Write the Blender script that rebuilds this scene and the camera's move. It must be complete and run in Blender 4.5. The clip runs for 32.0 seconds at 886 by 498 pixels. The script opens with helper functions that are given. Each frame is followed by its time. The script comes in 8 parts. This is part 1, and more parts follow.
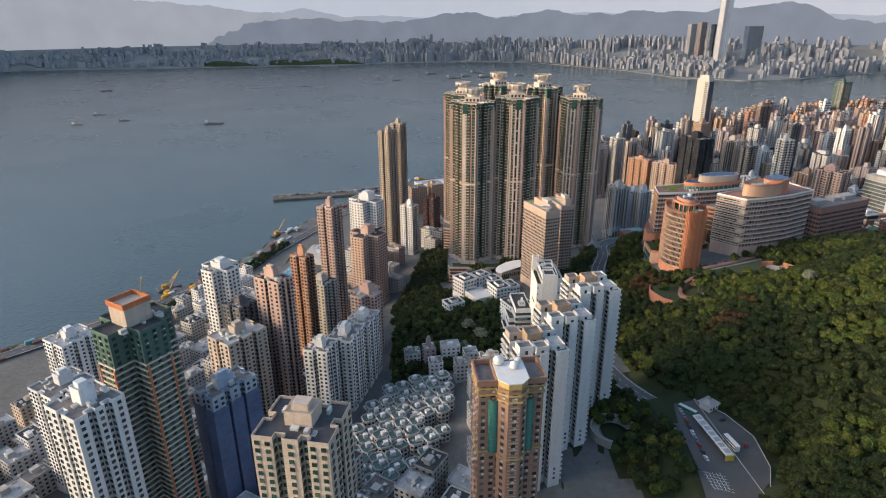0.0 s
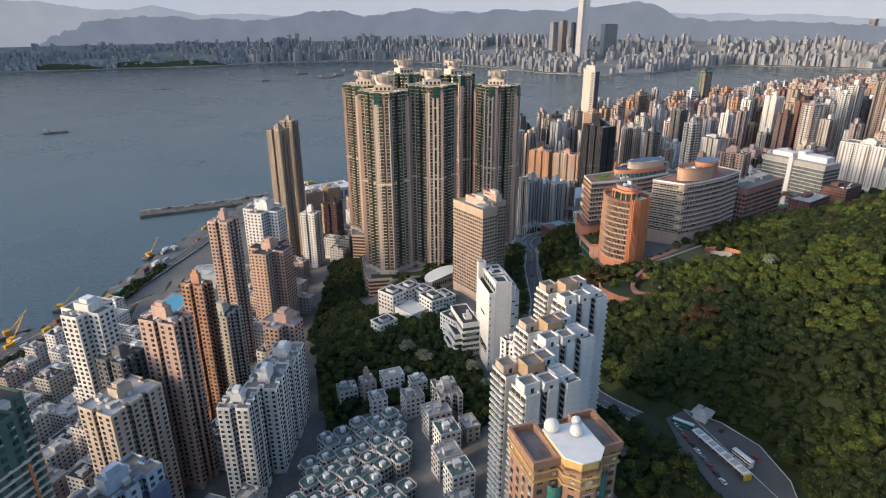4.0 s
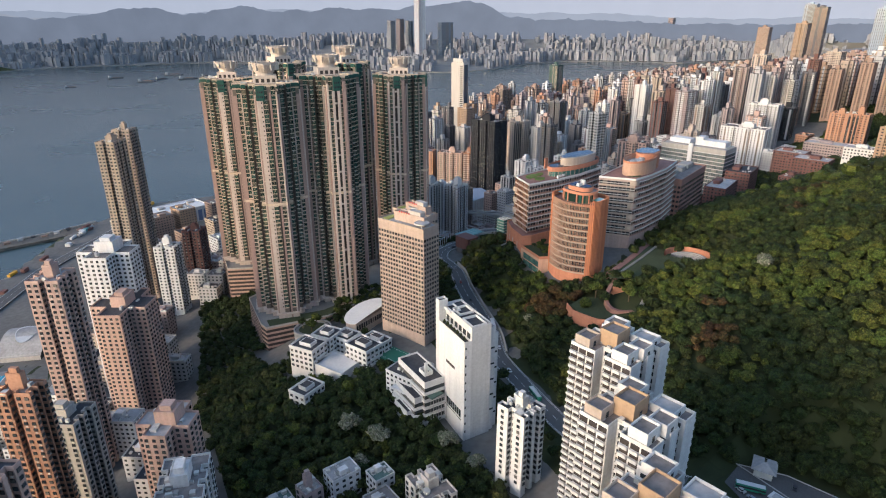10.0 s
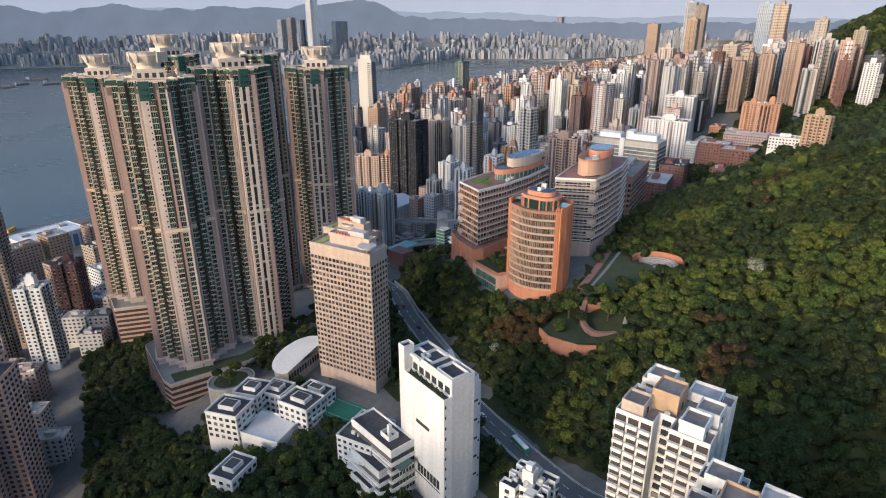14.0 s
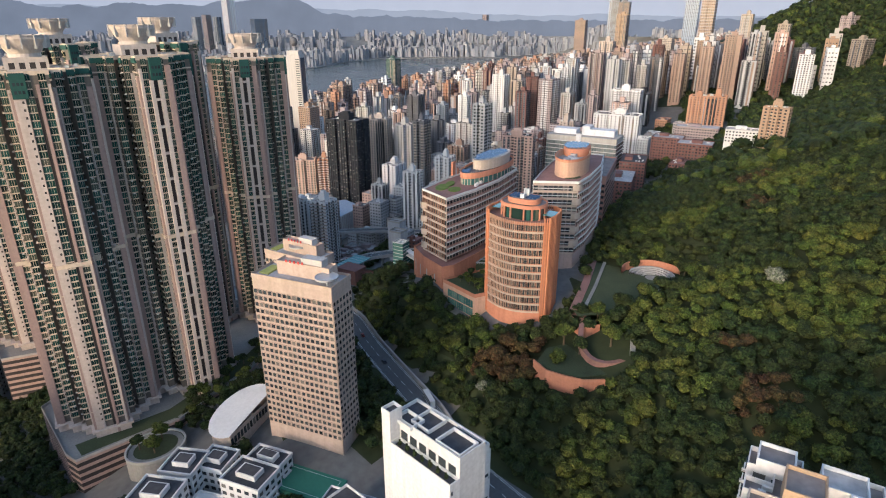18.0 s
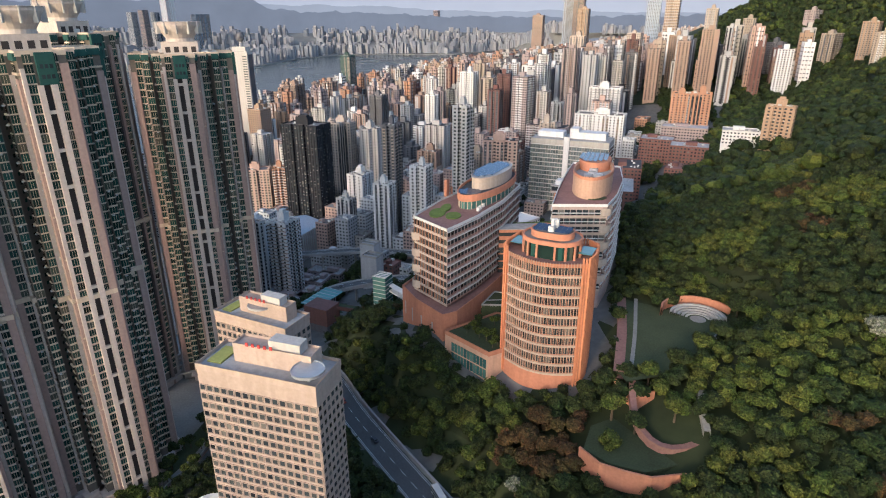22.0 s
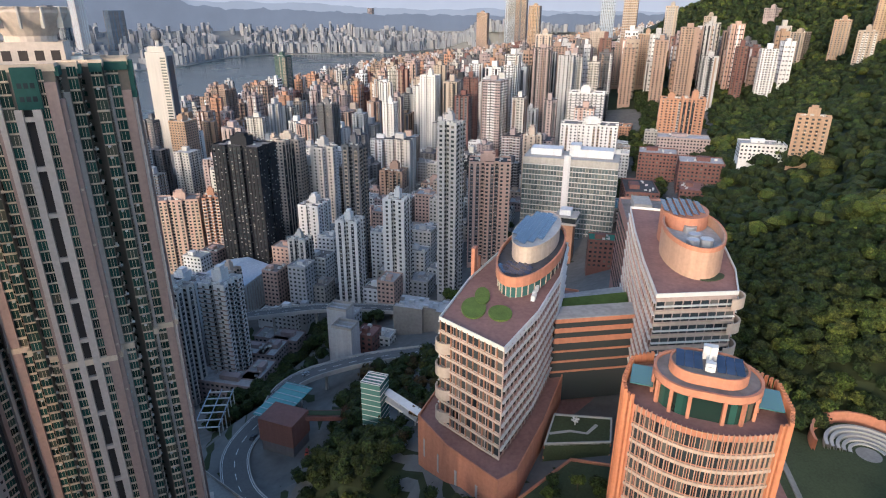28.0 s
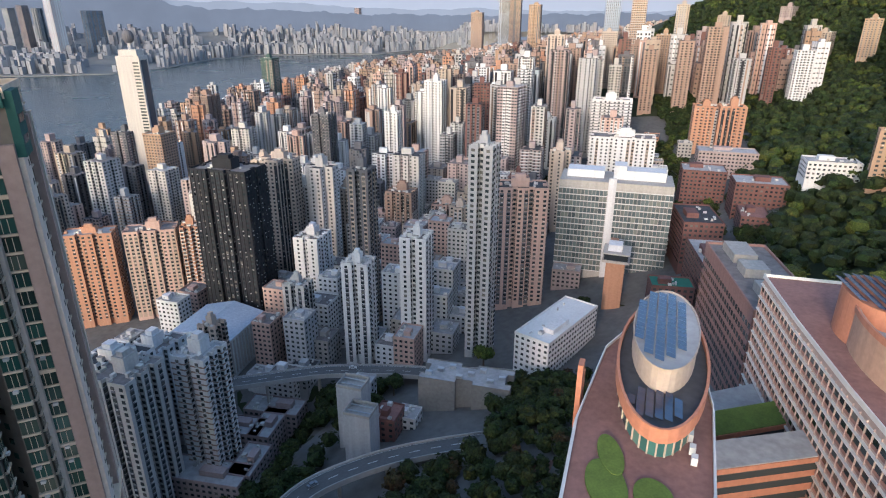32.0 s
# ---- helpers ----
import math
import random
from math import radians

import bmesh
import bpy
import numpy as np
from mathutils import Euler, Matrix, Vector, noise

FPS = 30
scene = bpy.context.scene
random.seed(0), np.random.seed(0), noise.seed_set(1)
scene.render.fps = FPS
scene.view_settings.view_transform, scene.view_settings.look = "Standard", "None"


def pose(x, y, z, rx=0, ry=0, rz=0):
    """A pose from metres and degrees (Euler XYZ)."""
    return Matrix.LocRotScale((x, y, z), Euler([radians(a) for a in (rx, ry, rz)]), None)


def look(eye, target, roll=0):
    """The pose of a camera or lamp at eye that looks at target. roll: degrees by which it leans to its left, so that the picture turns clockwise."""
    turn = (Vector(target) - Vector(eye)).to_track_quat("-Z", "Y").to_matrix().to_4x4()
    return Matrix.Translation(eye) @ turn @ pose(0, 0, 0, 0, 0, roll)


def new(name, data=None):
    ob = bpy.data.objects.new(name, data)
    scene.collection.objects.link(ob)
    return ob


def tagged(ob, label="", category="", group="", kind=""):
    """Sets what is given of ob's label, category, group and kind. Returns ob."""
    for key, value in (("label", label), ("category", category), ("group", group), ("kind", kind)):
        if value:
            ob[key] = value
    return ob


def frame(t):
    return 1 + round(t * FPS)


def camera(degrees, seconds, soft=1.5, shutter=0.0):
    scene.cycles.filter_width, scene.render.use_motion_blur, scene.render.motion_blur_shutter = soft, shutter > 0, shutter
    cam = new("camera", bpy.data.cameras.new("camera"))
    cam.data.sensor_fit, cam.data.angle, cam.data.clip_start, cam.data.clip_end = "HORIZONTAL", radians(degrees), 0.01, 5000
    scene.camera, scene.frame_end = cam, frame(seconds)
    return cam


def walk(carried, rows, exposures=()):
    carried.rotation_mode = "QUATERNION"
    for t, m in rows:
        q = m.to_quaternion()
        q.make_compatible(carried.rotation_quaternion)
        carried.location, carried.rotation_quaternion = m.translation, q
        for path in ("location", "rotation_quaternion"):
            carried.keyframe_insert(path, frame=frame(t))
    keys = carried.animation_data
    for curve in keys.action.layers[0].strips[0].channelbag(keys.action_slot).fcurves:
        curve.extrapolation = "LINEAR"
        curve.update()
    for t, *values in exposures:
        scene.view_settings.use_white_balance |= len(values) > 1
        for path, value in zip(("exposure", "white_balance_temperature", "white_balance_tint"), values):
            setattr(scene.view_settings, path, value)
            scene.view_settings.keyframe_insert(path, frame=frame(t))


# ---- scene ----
# The flight: seconds, place, tilt, lean, heading
PATH = [
    (0, 0.00, 0.00, 304.12, 68.723, -0.331, -0.014),
    (0.5, -4.27, 8.48, 301.99, 68.726, -0.322, -2.063),
    (1, -8.53, 16.97, 299.84, 68.734, -0.313, -4.114),
    (1.5, -12.75, 25.49, 297.65, 68.733, -0.303, -5.796),
    (2, -16.91, 34.02, 295.38, 68.732, -0.290, -6.958),
    (2.5, -21.01, 42.60, 293.02, 68.745, -0.276, -8.210),
    (3, -25.03, 51.23, 290.53, 68.765, -0.258, -9.469),
    (3.5, -28.93, 59.90, 287.93, 68.767, -0.237, -10.855),
    (5.5, -43.04, 95.36, 277.79, 68.784, -0.144, -16.586),
    (6, -46.07, 104.46, 275.77, 68.800, -0.125, -17.861),
    (6.5, -48.84, 113.67, 274.10, 68.810, -0.109, -18.753),
    (7, -51.29, 123.00, 272.72, 68.810, -0.098, -19.654),
    (7.5, -53.39, 132.43, 271.56, 68.823, -0.090, -20.630),
    (8, -55.05, 141.96, 270.52, 68.834, -0.084, -21.647),
    (8.5, -56.22, 151.59, 269.53, 68.841, -0.081, -22.777),
    (9, -56.84, 161.30, 268.50, 68.849, -0.080, -24.134),
    (9.5, -56.87, 171.11, 267.36, 68.855, -0.080, -25.897),
    (10, -56.39, 180.88, 266.12, 68.860, -0.081, -27.787),
    (10.5, -55.48, 190.56, 264.80, 68.860, -0.083, -29.517),
    (11, -54.29, 200.05, 263.42, 68.861, -0.085, -30.993),
    (11.5, -52.87, 209.22, 262.01, 68.864, -0.088, -31.941),
    (12, -51.34, 218.00, 260.58, 68.868, -0.091, -32.881),
    (12.5, -49.80, 226.28, 259.15, 68.873, -0.093, -33.970),
    (13, -48.35, 233.98, 257.76, 68.885, -0.094, -35.128),
    (13.5, -47.06, 241.03, 256.42, 68.898, -0.095, -36.321),
    (14, -45.84, 247.58, 255.11, 68.903, -0.095, -37.539),
    (14.5, -44.58, 253.80, 253.85, 68.901, -0.094, -38.878),
    (16.5, -36.93, 279.16, 249.01, 68.896, -0.085, -42.334),
    (17, -33.83, 286.47, 247.83, 68.876, -0.081, -43.063),
    (17.5, -30.23, 294.24, 246.66, 68.853, -0.077, -43.816),
    (18, -26.26, 302.32, 245.56, 68.824, -0.073, -44.529),
    (18.5, -22.03, 310.59, 244.55, 68.791, -0.067, -45.241),
    (19, -17.68, 318.88, 243.65, 68.754, -0.061, -45.921),
    (19.5, -13.27, 327.09, 242.89, 68.717, -0.054, -46.511),
    (20, -8.81, 335.21, 242.24, 68.676, -0.045, -46.954),
    (20.5, -4.32, 343.26, 241.69, 68.636, -0.035, -47.438),
    (21, 0.23, 351.25, 241.22, 68.603, -0.023, -47.901),
    (21.5, 4.84, 359.19, 240.80, 68.569, -0.009, -48.573),
    (22, 9.54, 367.13, 240.41, 68.544, 0.008, -49.220),
    (22.5, 14.32, 375.03, 240.01, 68.527, 0.028, -49.861),
    (23, 19.21, 382.95, 239.60, 68.516, 0.051, -50.500),
    (23.5, 24.19, 390.90, 239.16, 68.510, 0.078, -51.113),
    (24, 29.28, 398.84, 238.70, 68.509, 0.107, -51.487),
    (24.5, 34.45, 406.79, 238.23, 68.503, 0.137, -52.141),
    (25, 39.71, 414.71, 237.78, 68.486, 0.168, -52.660),
    (25.5, 45.05, 422.60, 237.37, 68.472, 0.198, -53.196),
    (27.5, 67.08, 453.81, 236.41, 68.455, 0.291, -55.086),
    (28, 72.81, 461.56, 236.40, 68.439, 0.306, -55.563),
    (28.5, 78.65, 469.31, 236.50, 68.427, 0.316, -56.078),
    (29, 84.61, 477.09, 236.61, 68.418, 0.321, -56.515),
    (29.5, 90.70, 484.87, 236.69, 68.411, 0.320, -56.749),
    (30, 96.89, 492.66, 236.61, 68.414, 0.312, -56.905),
    (30.5, 103.21, 500.48, 236.34, 68.422, 0.297, -56.906),
    (31, 109.64, 508.30, 235.91, 68.431, 0.278, -56.869),
    (31.5, 116.12, 516.14, 235.36, 68.445, 0.254, -56.876),
    (32, 122.64, 523.99, 234.75, 68.457, 0.229, -56.838),
]
cam = camera(73.106, 32.0, 1.1)
walk(cam, [(t, pose(x, y, z, 0, 0, yaw) @ pose(0, 0, 0, tilt) @ pose(0, 0, 0, 0, 0, lean)) for t, x, y, z, tilt, lean, yaw in PATH], [(0, 1.42, 6300, 10), (8, 1.33, 5900, 10), (14, 1.30, 5720, 10), (25, 1.34, 5650, 10), (32, 1.38, 5500, 10)])

# Light: a low western sun and a hazy sky
SUN_AZ, SUN_EL = radians(260), radians(14.5)
sun_way = Vector((math.sin(SUN_AZ) * math.cos(SUN_EL), math.cos(SUN_AZ) * math.cos(SUN_EL), math.sin(SUN_EL)))
world = bpy.data.worlds.new("sky")
scene.world = world
world.use_nodes = True
wn, wl = world.node_tree.nodes, world.node_tree.links
sky = wn.new("ShaderNodeTexSky")
sky.sky_type, sky.sun_disc = "NISHITA", False
sky.sun_elevation, sky.sun_rotation = SUN_EL, SUN_AZ
sky.air_density, sky.dust_density, sky.ozone_density = 1.0, 2.6, 1.0
wl.new(sky.outputs[0], wn["Background"].inputs[0])
wn["Background"].inputs[1].default_value = 0.15
sun = bpy.data.lights.new("sun", "SUN")
sun.energy, sun.angle, sun.color = 0.72, radians(2.0), (1.0, 0.72, 0.53)
new("sun", sun).matrix_world = look((0, 0, 900), Vector((0, 0, 900)) - sun_way)

# ---- materials ----


def shader(name, base, rough=0.8, metal=0.0, vary=0.25, grain=0.6, large=0.05, streak=0.0, bump=0.0, shift=0.06, spec=0.3):
    """A worn surface: grain and stains at two scales, streaks down the walls, a shade of its own for each object."""
    m = bpy.data.materials.new(name)
    m.use_nodes = True
    n, l = m.node_tree.nodes, m.node_tree.links
    p = n["Principled BSDF"]
    p.inputs["Roughness"].default_value, p.inputs["Metallic"].default_value = rough, metal
    p.inputs["Specular IOR Level"].default_value = spec
    co = n.new("ShaderNodeTexCoord")
    a, b = n.new("ShaderNodeTexNoise"), n.new("ShaderNodeTexNoise")
    a.inputs["Scale"].default_value, a.inputs["Detail"].default_value = grain, 4
    b.inputs["Scale"].default_value, b.inputs["Detail"].default_value = large, 5
    l.new(co.outputs["Object"], a.inputs["Vector"])
    mp = n.new("ShaderNodeMapping")
    l.new(co.outputs["Object"], mp.inputs["Vector"])
    mp.inputs["Scale"].default_value = (1, 1, 0.06 if streak else 1)
    l.new(mp.outputs[0], b.inputs["Vector"])
    if streak:
        b.inputs["Scale"].default_value = streak
    add = n.new("ShaderNodeMath")
    add.operation = "MULTIPLY_ADD"
    add.inputs[1].default_value = 0.5
    l.new(a.outputs[0], add.inputs[0])
    half = n.new("ShaderNodeMath")
    half.operation = "MULTIPLY"
    half.inputs[1].default_value = 0.5
    l.new(b.outputs[0], half.inputs[0])
    l.new(half.outputs[0], add.inputs[2])
    ramp = n.new("ShaderNodeMapRange")
    ramp.inputs[1].default_value, ramp.inputs[2].default_value = 0.3, 0.7
    ramp.inputs[3].default_value, ramp.inputs[4].default_value = 1 - vary, 1 + vary * 0.5
    l.new(add.outputs[0], ramp.inputs[0])
    info = n.new("ShaderNodeObjectInfo")
    own = n.new("ShaderNodeMapRange")
    own.inputs[3].default_value, own.inputs[4].default_value = 1 - shift * 1.5, 1 + shift
    l.new(info.outputs["Random"], own.inputs[0])
    mul = n.new("ShaderNodeMath")
    mul.operation = "MULTIPLY"
    l.new(ramp.outputs[0], mul.inputs[0])
    l.new(own.outputs[0], mul.inputs[1])
    mix = n.new("ShaderNodeVectorMath")
    mix.operation = "SCALE"
    mix.inputs[0].default_value = base
    l.new(mul.outputs[0], mix.inputs["Scale"])
    l.new(mix.outputs[0], p.inputs["Base Color"])
    if bump:
        bp = n.new("ShaderNodeBump")
        bp.inputs["Strength"].default_value, bp.inputs["Distance"].default_value = bump, 0.3
        l.new(a.outputs[0], bp.inputs["Height"])
        l.new(bp.outputs[0], p.inputs["Normal"])
    return m


def island(name, ramp_colours, rough=0.8, spec=0.3, metal=0.0, leafy=False):
    """A surface whose every loose piece takes its own colour from a short ramp; leafy ones are mottled and rough at leaf size too."""
    m = bpy.data.materials.new(name)
    m.use_nodes = True
    n, l = m.node_tree.nodes, m.node_tree.links
    p = n["Principled BSDF"]
    p.inputs["Roughness"].default_value, p.inputs["Specular IOR Level"].default_value = rough, spec
    p.inputs["Metallic"].default_value = metal
    geo, cr = n.new("ShaderNodeNewGeometry"), n.new("ShaderNodeValToRGB")
    els = cr.color_ramp.elements
    while len(els) < len(ramp_colours):
        els.new(0.5)
    for k, c in enumerate(ramp_colours):
        els[k].position, els[k].color = k / (len(ramp_colours) - 1), (*c, 1)
    l.new(geo.outputs["Random Per Island"], cr.inputs[0])
    if not leafy:
        l.new(cr.outputs[0], p.inputs["Base Color"])
        return m
    co, fine, wide = n.new("ShaderNodeTexCoord"), n.new("ShaderNodeTexNoise"), n.new("ShaderNodeTexNoise")
    fine.inputs["Scale"].default_value, fine.inputs["Detail"].default_value = 1.5, 5
    wide.inputs["Scale"].default_value, wide.inputs["Detail"].default_value = 0.10, 2
    shade, tone, mul, tint = n.new("ShaderNodeMapRange"), n.new("ShaderNodeMapRange"), n.new("ShaderNodeVectorMath"), n.new("ShaderNodeHueSaturation")
    for tex in (fine, wide):
        l.new(co.outputs["Object"], tex.inputs["Vector"])
    shade.inputs[1].default_value, shade.inputs[2].default_value, shade.inputs[3].default_value, shade.inputs[4].default_value = 0.36, 0.66, 0.45, 1.6
    tone.inputs[1].default_value, tone.inputs[2].default_value, tone.inputs[3].default_value, tone.inputs[4].default_value = 0.32, 0.68, 0.525, 0.465
    l.new(fine.outputs[0], shade.inputs[0])
    l.new(wide.outputs[0], tone.inputs[0])
    l.new(tone.outputs[0], tint.inputs["Hue"])
    l.new(cr.outputs[0], tint.inputs["Color"])
    mul.operation = "SCALE"
    l.new(tint.outputs[0], mul.inputs[0])
    l.new(shade.outputs[0], mul.inputs["Scale"])
    l.new(mul.outputs[0], p.inputs["Base Color"])
    bp = n.new("ShaderNodeBump")
    bp.inputs["Strength"].default_value, bp.inputs["Distance"].default_value = 1.0, 0.8
    l.new(fine.outputs[0], bp.inputs["Height"])
    l.new(bp.outputs[0], p.inputs["Normal"])
    return m


def wall(name, c, **kw):
    return shader(name, c, rough=0.85, vary=0.22, grain=0.9, streak=0.5, bump=0.05, **kw)


WALLS = {
    "white": wall("white_render", (0.60, 0.595, 0.58)), "cream": wall("cream_tile", (0.42, 0.35, 0.29)), "pink": wall("pink_tile", (0.44, 0.31, 0.26)),
    "beige": wall("beige_tile", (0.33, 0.27, 0.215)), "grey": wall("grey_tile", (0.38, 0.38, 0.38)), "pale": wall("pale_grey", (0.58, 0.585, 0.59)),
    "brown": wall("brown_tile", (0.27, 0.19, 0.15)), "mauve": wall("mauve_tile", (0.33, 0.265, 0.255)), "dark": wall("dark_stone", (0.022, 0.023, 0.027)),
    "brick": wall("red_brick", (0.15, 0.075, 0.064)), "orange": wall("orange_tile", (0.40, 0.22, 0.14)), "tan": wall("tan_tile", (0.32, 0.22, 0.15)),
    "green": wall("green_tile", (0.07, 0.115, 0.10)), "blue": wall("blue_tile", (0.30, 0.36, 0.44)), "concrete": wall("concrete", (0.36, 0.34, 0.31)),
    "belt": wall("pink_grey_tile", (0.38, 0.265, 0.22)), "light": wall("light_tile", (0.45, 0.43, 0.40)), "charcoal": wall("charcoal_tile", (0.12, 0.12, 0.13)),
}
GLASS = island("window_glass", [(0.012, 0.016, 0.02), (0.03, 0.04, 0.045), (0.05, 0.06, 0.06), (0.02, 0.025, 0.03), (0.16, 0.15, 0.13)], 0.12, 0.5)
GLASS_GREEN = island("green_glass", [(0.010, 0.018, 0.016), (0.016, 0.050, 0.042), (0.028, 0.085, 0.070), (0.012, 0.024, 0.020), (0.022, 0.062, 0.050), (0.10, 0.095, 0.07)], 0.1, 0.5)
GLASS_BLUE = island("blue_glass", [(0.02, 0.035, 0.055), (0.03, 0.06, 0.09), (0.05, 0.08, 0.11)], 0.1, 0.5)
SOLAR = island("solar_glass", [(0.02, 0.035, 0.07), (0.03, 0.05, 0.10)], 0.15, 0.6)
AC = island("air_conditioner_metal", [(0.35, 0.35, 0.33), (0.55, 0.54, 0.50), (0.22, 0.21, 0.20)], 0.7)
ROOF = shader("roof_felt", (0.20, 0.18, 0.17), 0.95, vary=0.5, grain=0.4, large=0.12)
ROOF_DARK = shader("dark_roof", (0.06, 0.06, 0.065), 0.9, vary=0.4, grain=0.5, large=0.15)
ROOF_GREY = shader("grey_roof", (0.36, 0.355, 0.35), 0.9, vary=0.35, grain=0.5, large=0.1)
ROOF_RED = shader("red_paving", (0.24, 0.13, 0.11), 0.9, vary=0.3, grain=0.8, large=0.1)
METAL = shader("grey_metal", (0.45, 0.46, 0.47), 0.45, 0.6, vary=0.2)
WHITE = shader("white_paint", (0.58, 0.58, 0.565), 0.6, vary=0.15, grain=0.8, large=0.1)
ASPHALT = shader("asphalt", (0.105, 0.104, 0.102), 0.9, vary=0.3, grain=1.2, large=0.06)
KERB = shader("kerb_stone", (0.38, 0.37, 0.35), 0.9, vary=0.2)
PAVING = shader("paving", (0.26, 0.25, 0.23), 0.9, vary=0.3, grain=1.0, large=0.08)
SOIL = shader("hill_soil", (0.030, 0.040, 0.015), 0.95, vary=0.4, grain=0.15, large=0.02)
GRASS = shader("lawn_grass", (0.050, 0.064, 0.030), 0.95, vary=0.4, grain=1.5, large=0.08, bump=0.3)
TRUNK = shader("bark", (0.10, 0.075, 0.05), 0.95, vary=0.4, grain=3)
LEAF = island("leaves", [(0.0107, 0.0174, 0.0060), (0.0201, 0.0322, 0.0087), (0.0335, 0.0483, 0.0121), (0.0174, 0.0268, 0.0094), (0.0443, 0.0570, 0.0141)], 0.75, 0.15, leafy=True)
LEAF_YELLOW = island("yellow_leaves", [(0.0310, 0.0468, 0.0089), (0.0585, 0.0771, 0.0131), (0.0791, 0.0929, 0.0179), (0.0344, 0.0502, 0.0110)], 0.75, 0.15, leafy=True)
LEAF_RUST = island("rust_leaves", [(0.0329, 0.0249, 0.0117), (0.0548, 0.0365, 0.0146), (0.0731, 0.0439, 0.0161), (0.0365, 0.0365, 0.0132)], 0.8, 0.15, leafy=True)
LEAF_PALE = island("pale_blossom", [(0.11, 0.115, 0.075), (0.19, 0.19, 0.14), (0.06, 0.08, 0.035), (0.24, 0.23, 0.19)], 0.8, 0.15, leafy=True)

# ---- mesh tools ----


def to_mesh(name, quads=None, rings=()):
    """One mesh from an array of loose quads (n, 4, 3) and a few flat polygons."""
    me = bpy.data.meshes.new(name)
    q = np.zeros((0, 4, 3)) if quads is None else np.concatenate([np.asarray(a, float).reshape(-1, 4, 3) for a in quads]) if isinstance(quads, list) and quads else np.asarray(quads if quads is not None and len(quads) else np.zeros((0, 4, 3)), float).reshape(-1, 4, 3)
    rings = [np.asarray(r, float) for r in rings]
    v = np.concatenate([q.reshape(-1, 3)] + rings) if len(rings) else q.reshape(-1, 3)
    totals = np.array([4] * len(q) + [len(r) for r in rings], dtype=np.int32)
    starts = np.concatenate([[0], np.cumsum(totals)[:-1]]).astype(np.int32)
    me.vertices.add(len(v))
    me.vertices.foreach_set("co", v.astype(np.float32).ravel())
    me.loops.add(len(v))
    me.loops.foreach_set("vertex_index", np.arange(len(v), dtype=np.int32))
    me.polygons.add(len(totals))
    me.polygons.foreach_set("loop_start", starts)
    me.update(calc_edges=True)
    return me


def part(name, me, material, parent=None, label=""):
    ob = new(name, me)
    me.materials.clear()
    me.materials.append(material)
    if parent is not None:
        ob.parent = parent
    return tagged(ob, label)


def thing(name, m, label, category, group="", kind=""):
    ob = new(name)
    ob.empty_display_size = 2
    ob.matrix_world = m
    return tagged(ob, label, category, group, kind)


def boxes(c, s, turn=0.0, bottom=False):
    """Boxes that stand on c (n, 3), of sizes s (n, 3), turned about z."""
    c, s = np.atleast_2d(np.asarray(c, float)), np.atleast_2d(np.asarray(s, float))
    s = np.broadcast_to(s, c.shape)
    turn = np.broadcast_to(np.asarray(turn, float), (len(c),))
    k = np.array([[-1, -1, 0], [1, -1, 0], [1, 1, 0], [-1, 1, 0], [-1, -1, 1], [1, -1, 1], [1, 1, 1], [-1, 1, 1]], float) * (0.5, 0.5, 1)
    p = k[None] * s[:, None]
    ca, sa = np.cos(turn)[:, None], np.sin(turn)[:, None]
    p = np.stack([p[..., 0] * ca - p[..., 1] * sa, p[..., 0] * sa + p[..., 1] * ca, p[..., 2]], -1) + c[:, None]
    f = [[0, 1, 5, 4], [1, 2, 6, 5], [2, 3, 7, 6], [3, 0, 4, 7], [4, 5, 6, 7]] + ([[3, 2, 1, 0]] if bottom else [])
    return p[:, np.array(f)].reshape(-1, 4, 3)


def panels(c, u, n, w, h, out, back=0.0, sides=True):
    """Boxes on a wall: bottom middles c (k, 3), along u, facing n, w wide, h high, standing out from back to out."""
    c = np.asarray(c, float).reshape(-1, 3)
    u, n = np.broadcast_to(np.asarray(u, float), c.shape), np.broadcast_to(np.asarray(n, float), c.shape)
    w, h, out = (np.broadcast_to(np.asarray(a, float), (len(c),))[:, None] for a in (w, h, out))
    up = np.array([0, 0, 1.0])
    a0, b0 = c - u * w / 2 + n * out, c + u * w / 2 + n * out
    a1, b1 = a0 + up * h, b0 + up * h
    got = [np.stack([a0, b0, b1, a1], 1)]
    if sides == "top":
        off = n * (out - back)
        got += [np.stack([a1, b1, b1 - off, a1 - off], 1), np.stack([a0 - off, b0 - off, b0, a0], 1)]
    elif sides:
        off = n * (out - back)
        got += [np.stack([a0 - off, a0, a1, a1 - off], 1), np.stack([b0, b0 - off, b1 - off, b1], 1), np.stack([a1, b1, b1 - off, a1 - off], 1), np.stack([a0 - off, b0 - off, b0, a0], 1)]
    return np.concatenate(got)


def prism(poly, z0, z1):
    p = np.asarray(poly, float)
    a, b = np.c_[p, np.full(len(p), z0)], np.c_[np.roll(p, -1, 0), np.full(len(p), z0)]
    up = np.array([0, 0, z1 - z0])
    return np.stack([a, b, b + up, a + up], 1)


def edges(poly):
    p = np.asarray(poly, float)
    for a, b in zip(p, np.roll(p, -1, 0)):
        d = b - a
        size = float(np.hypot(*d))
        if size > 0.05:
            u = d / size
            yield a, u, np.array([u[1], -u[0]]), size


def box_plan(w, d):
    return [(-w / 2, -d / 2), (w / 2, -d / 2), (w / 2, d / 2), (-w / 2, d / 2)]


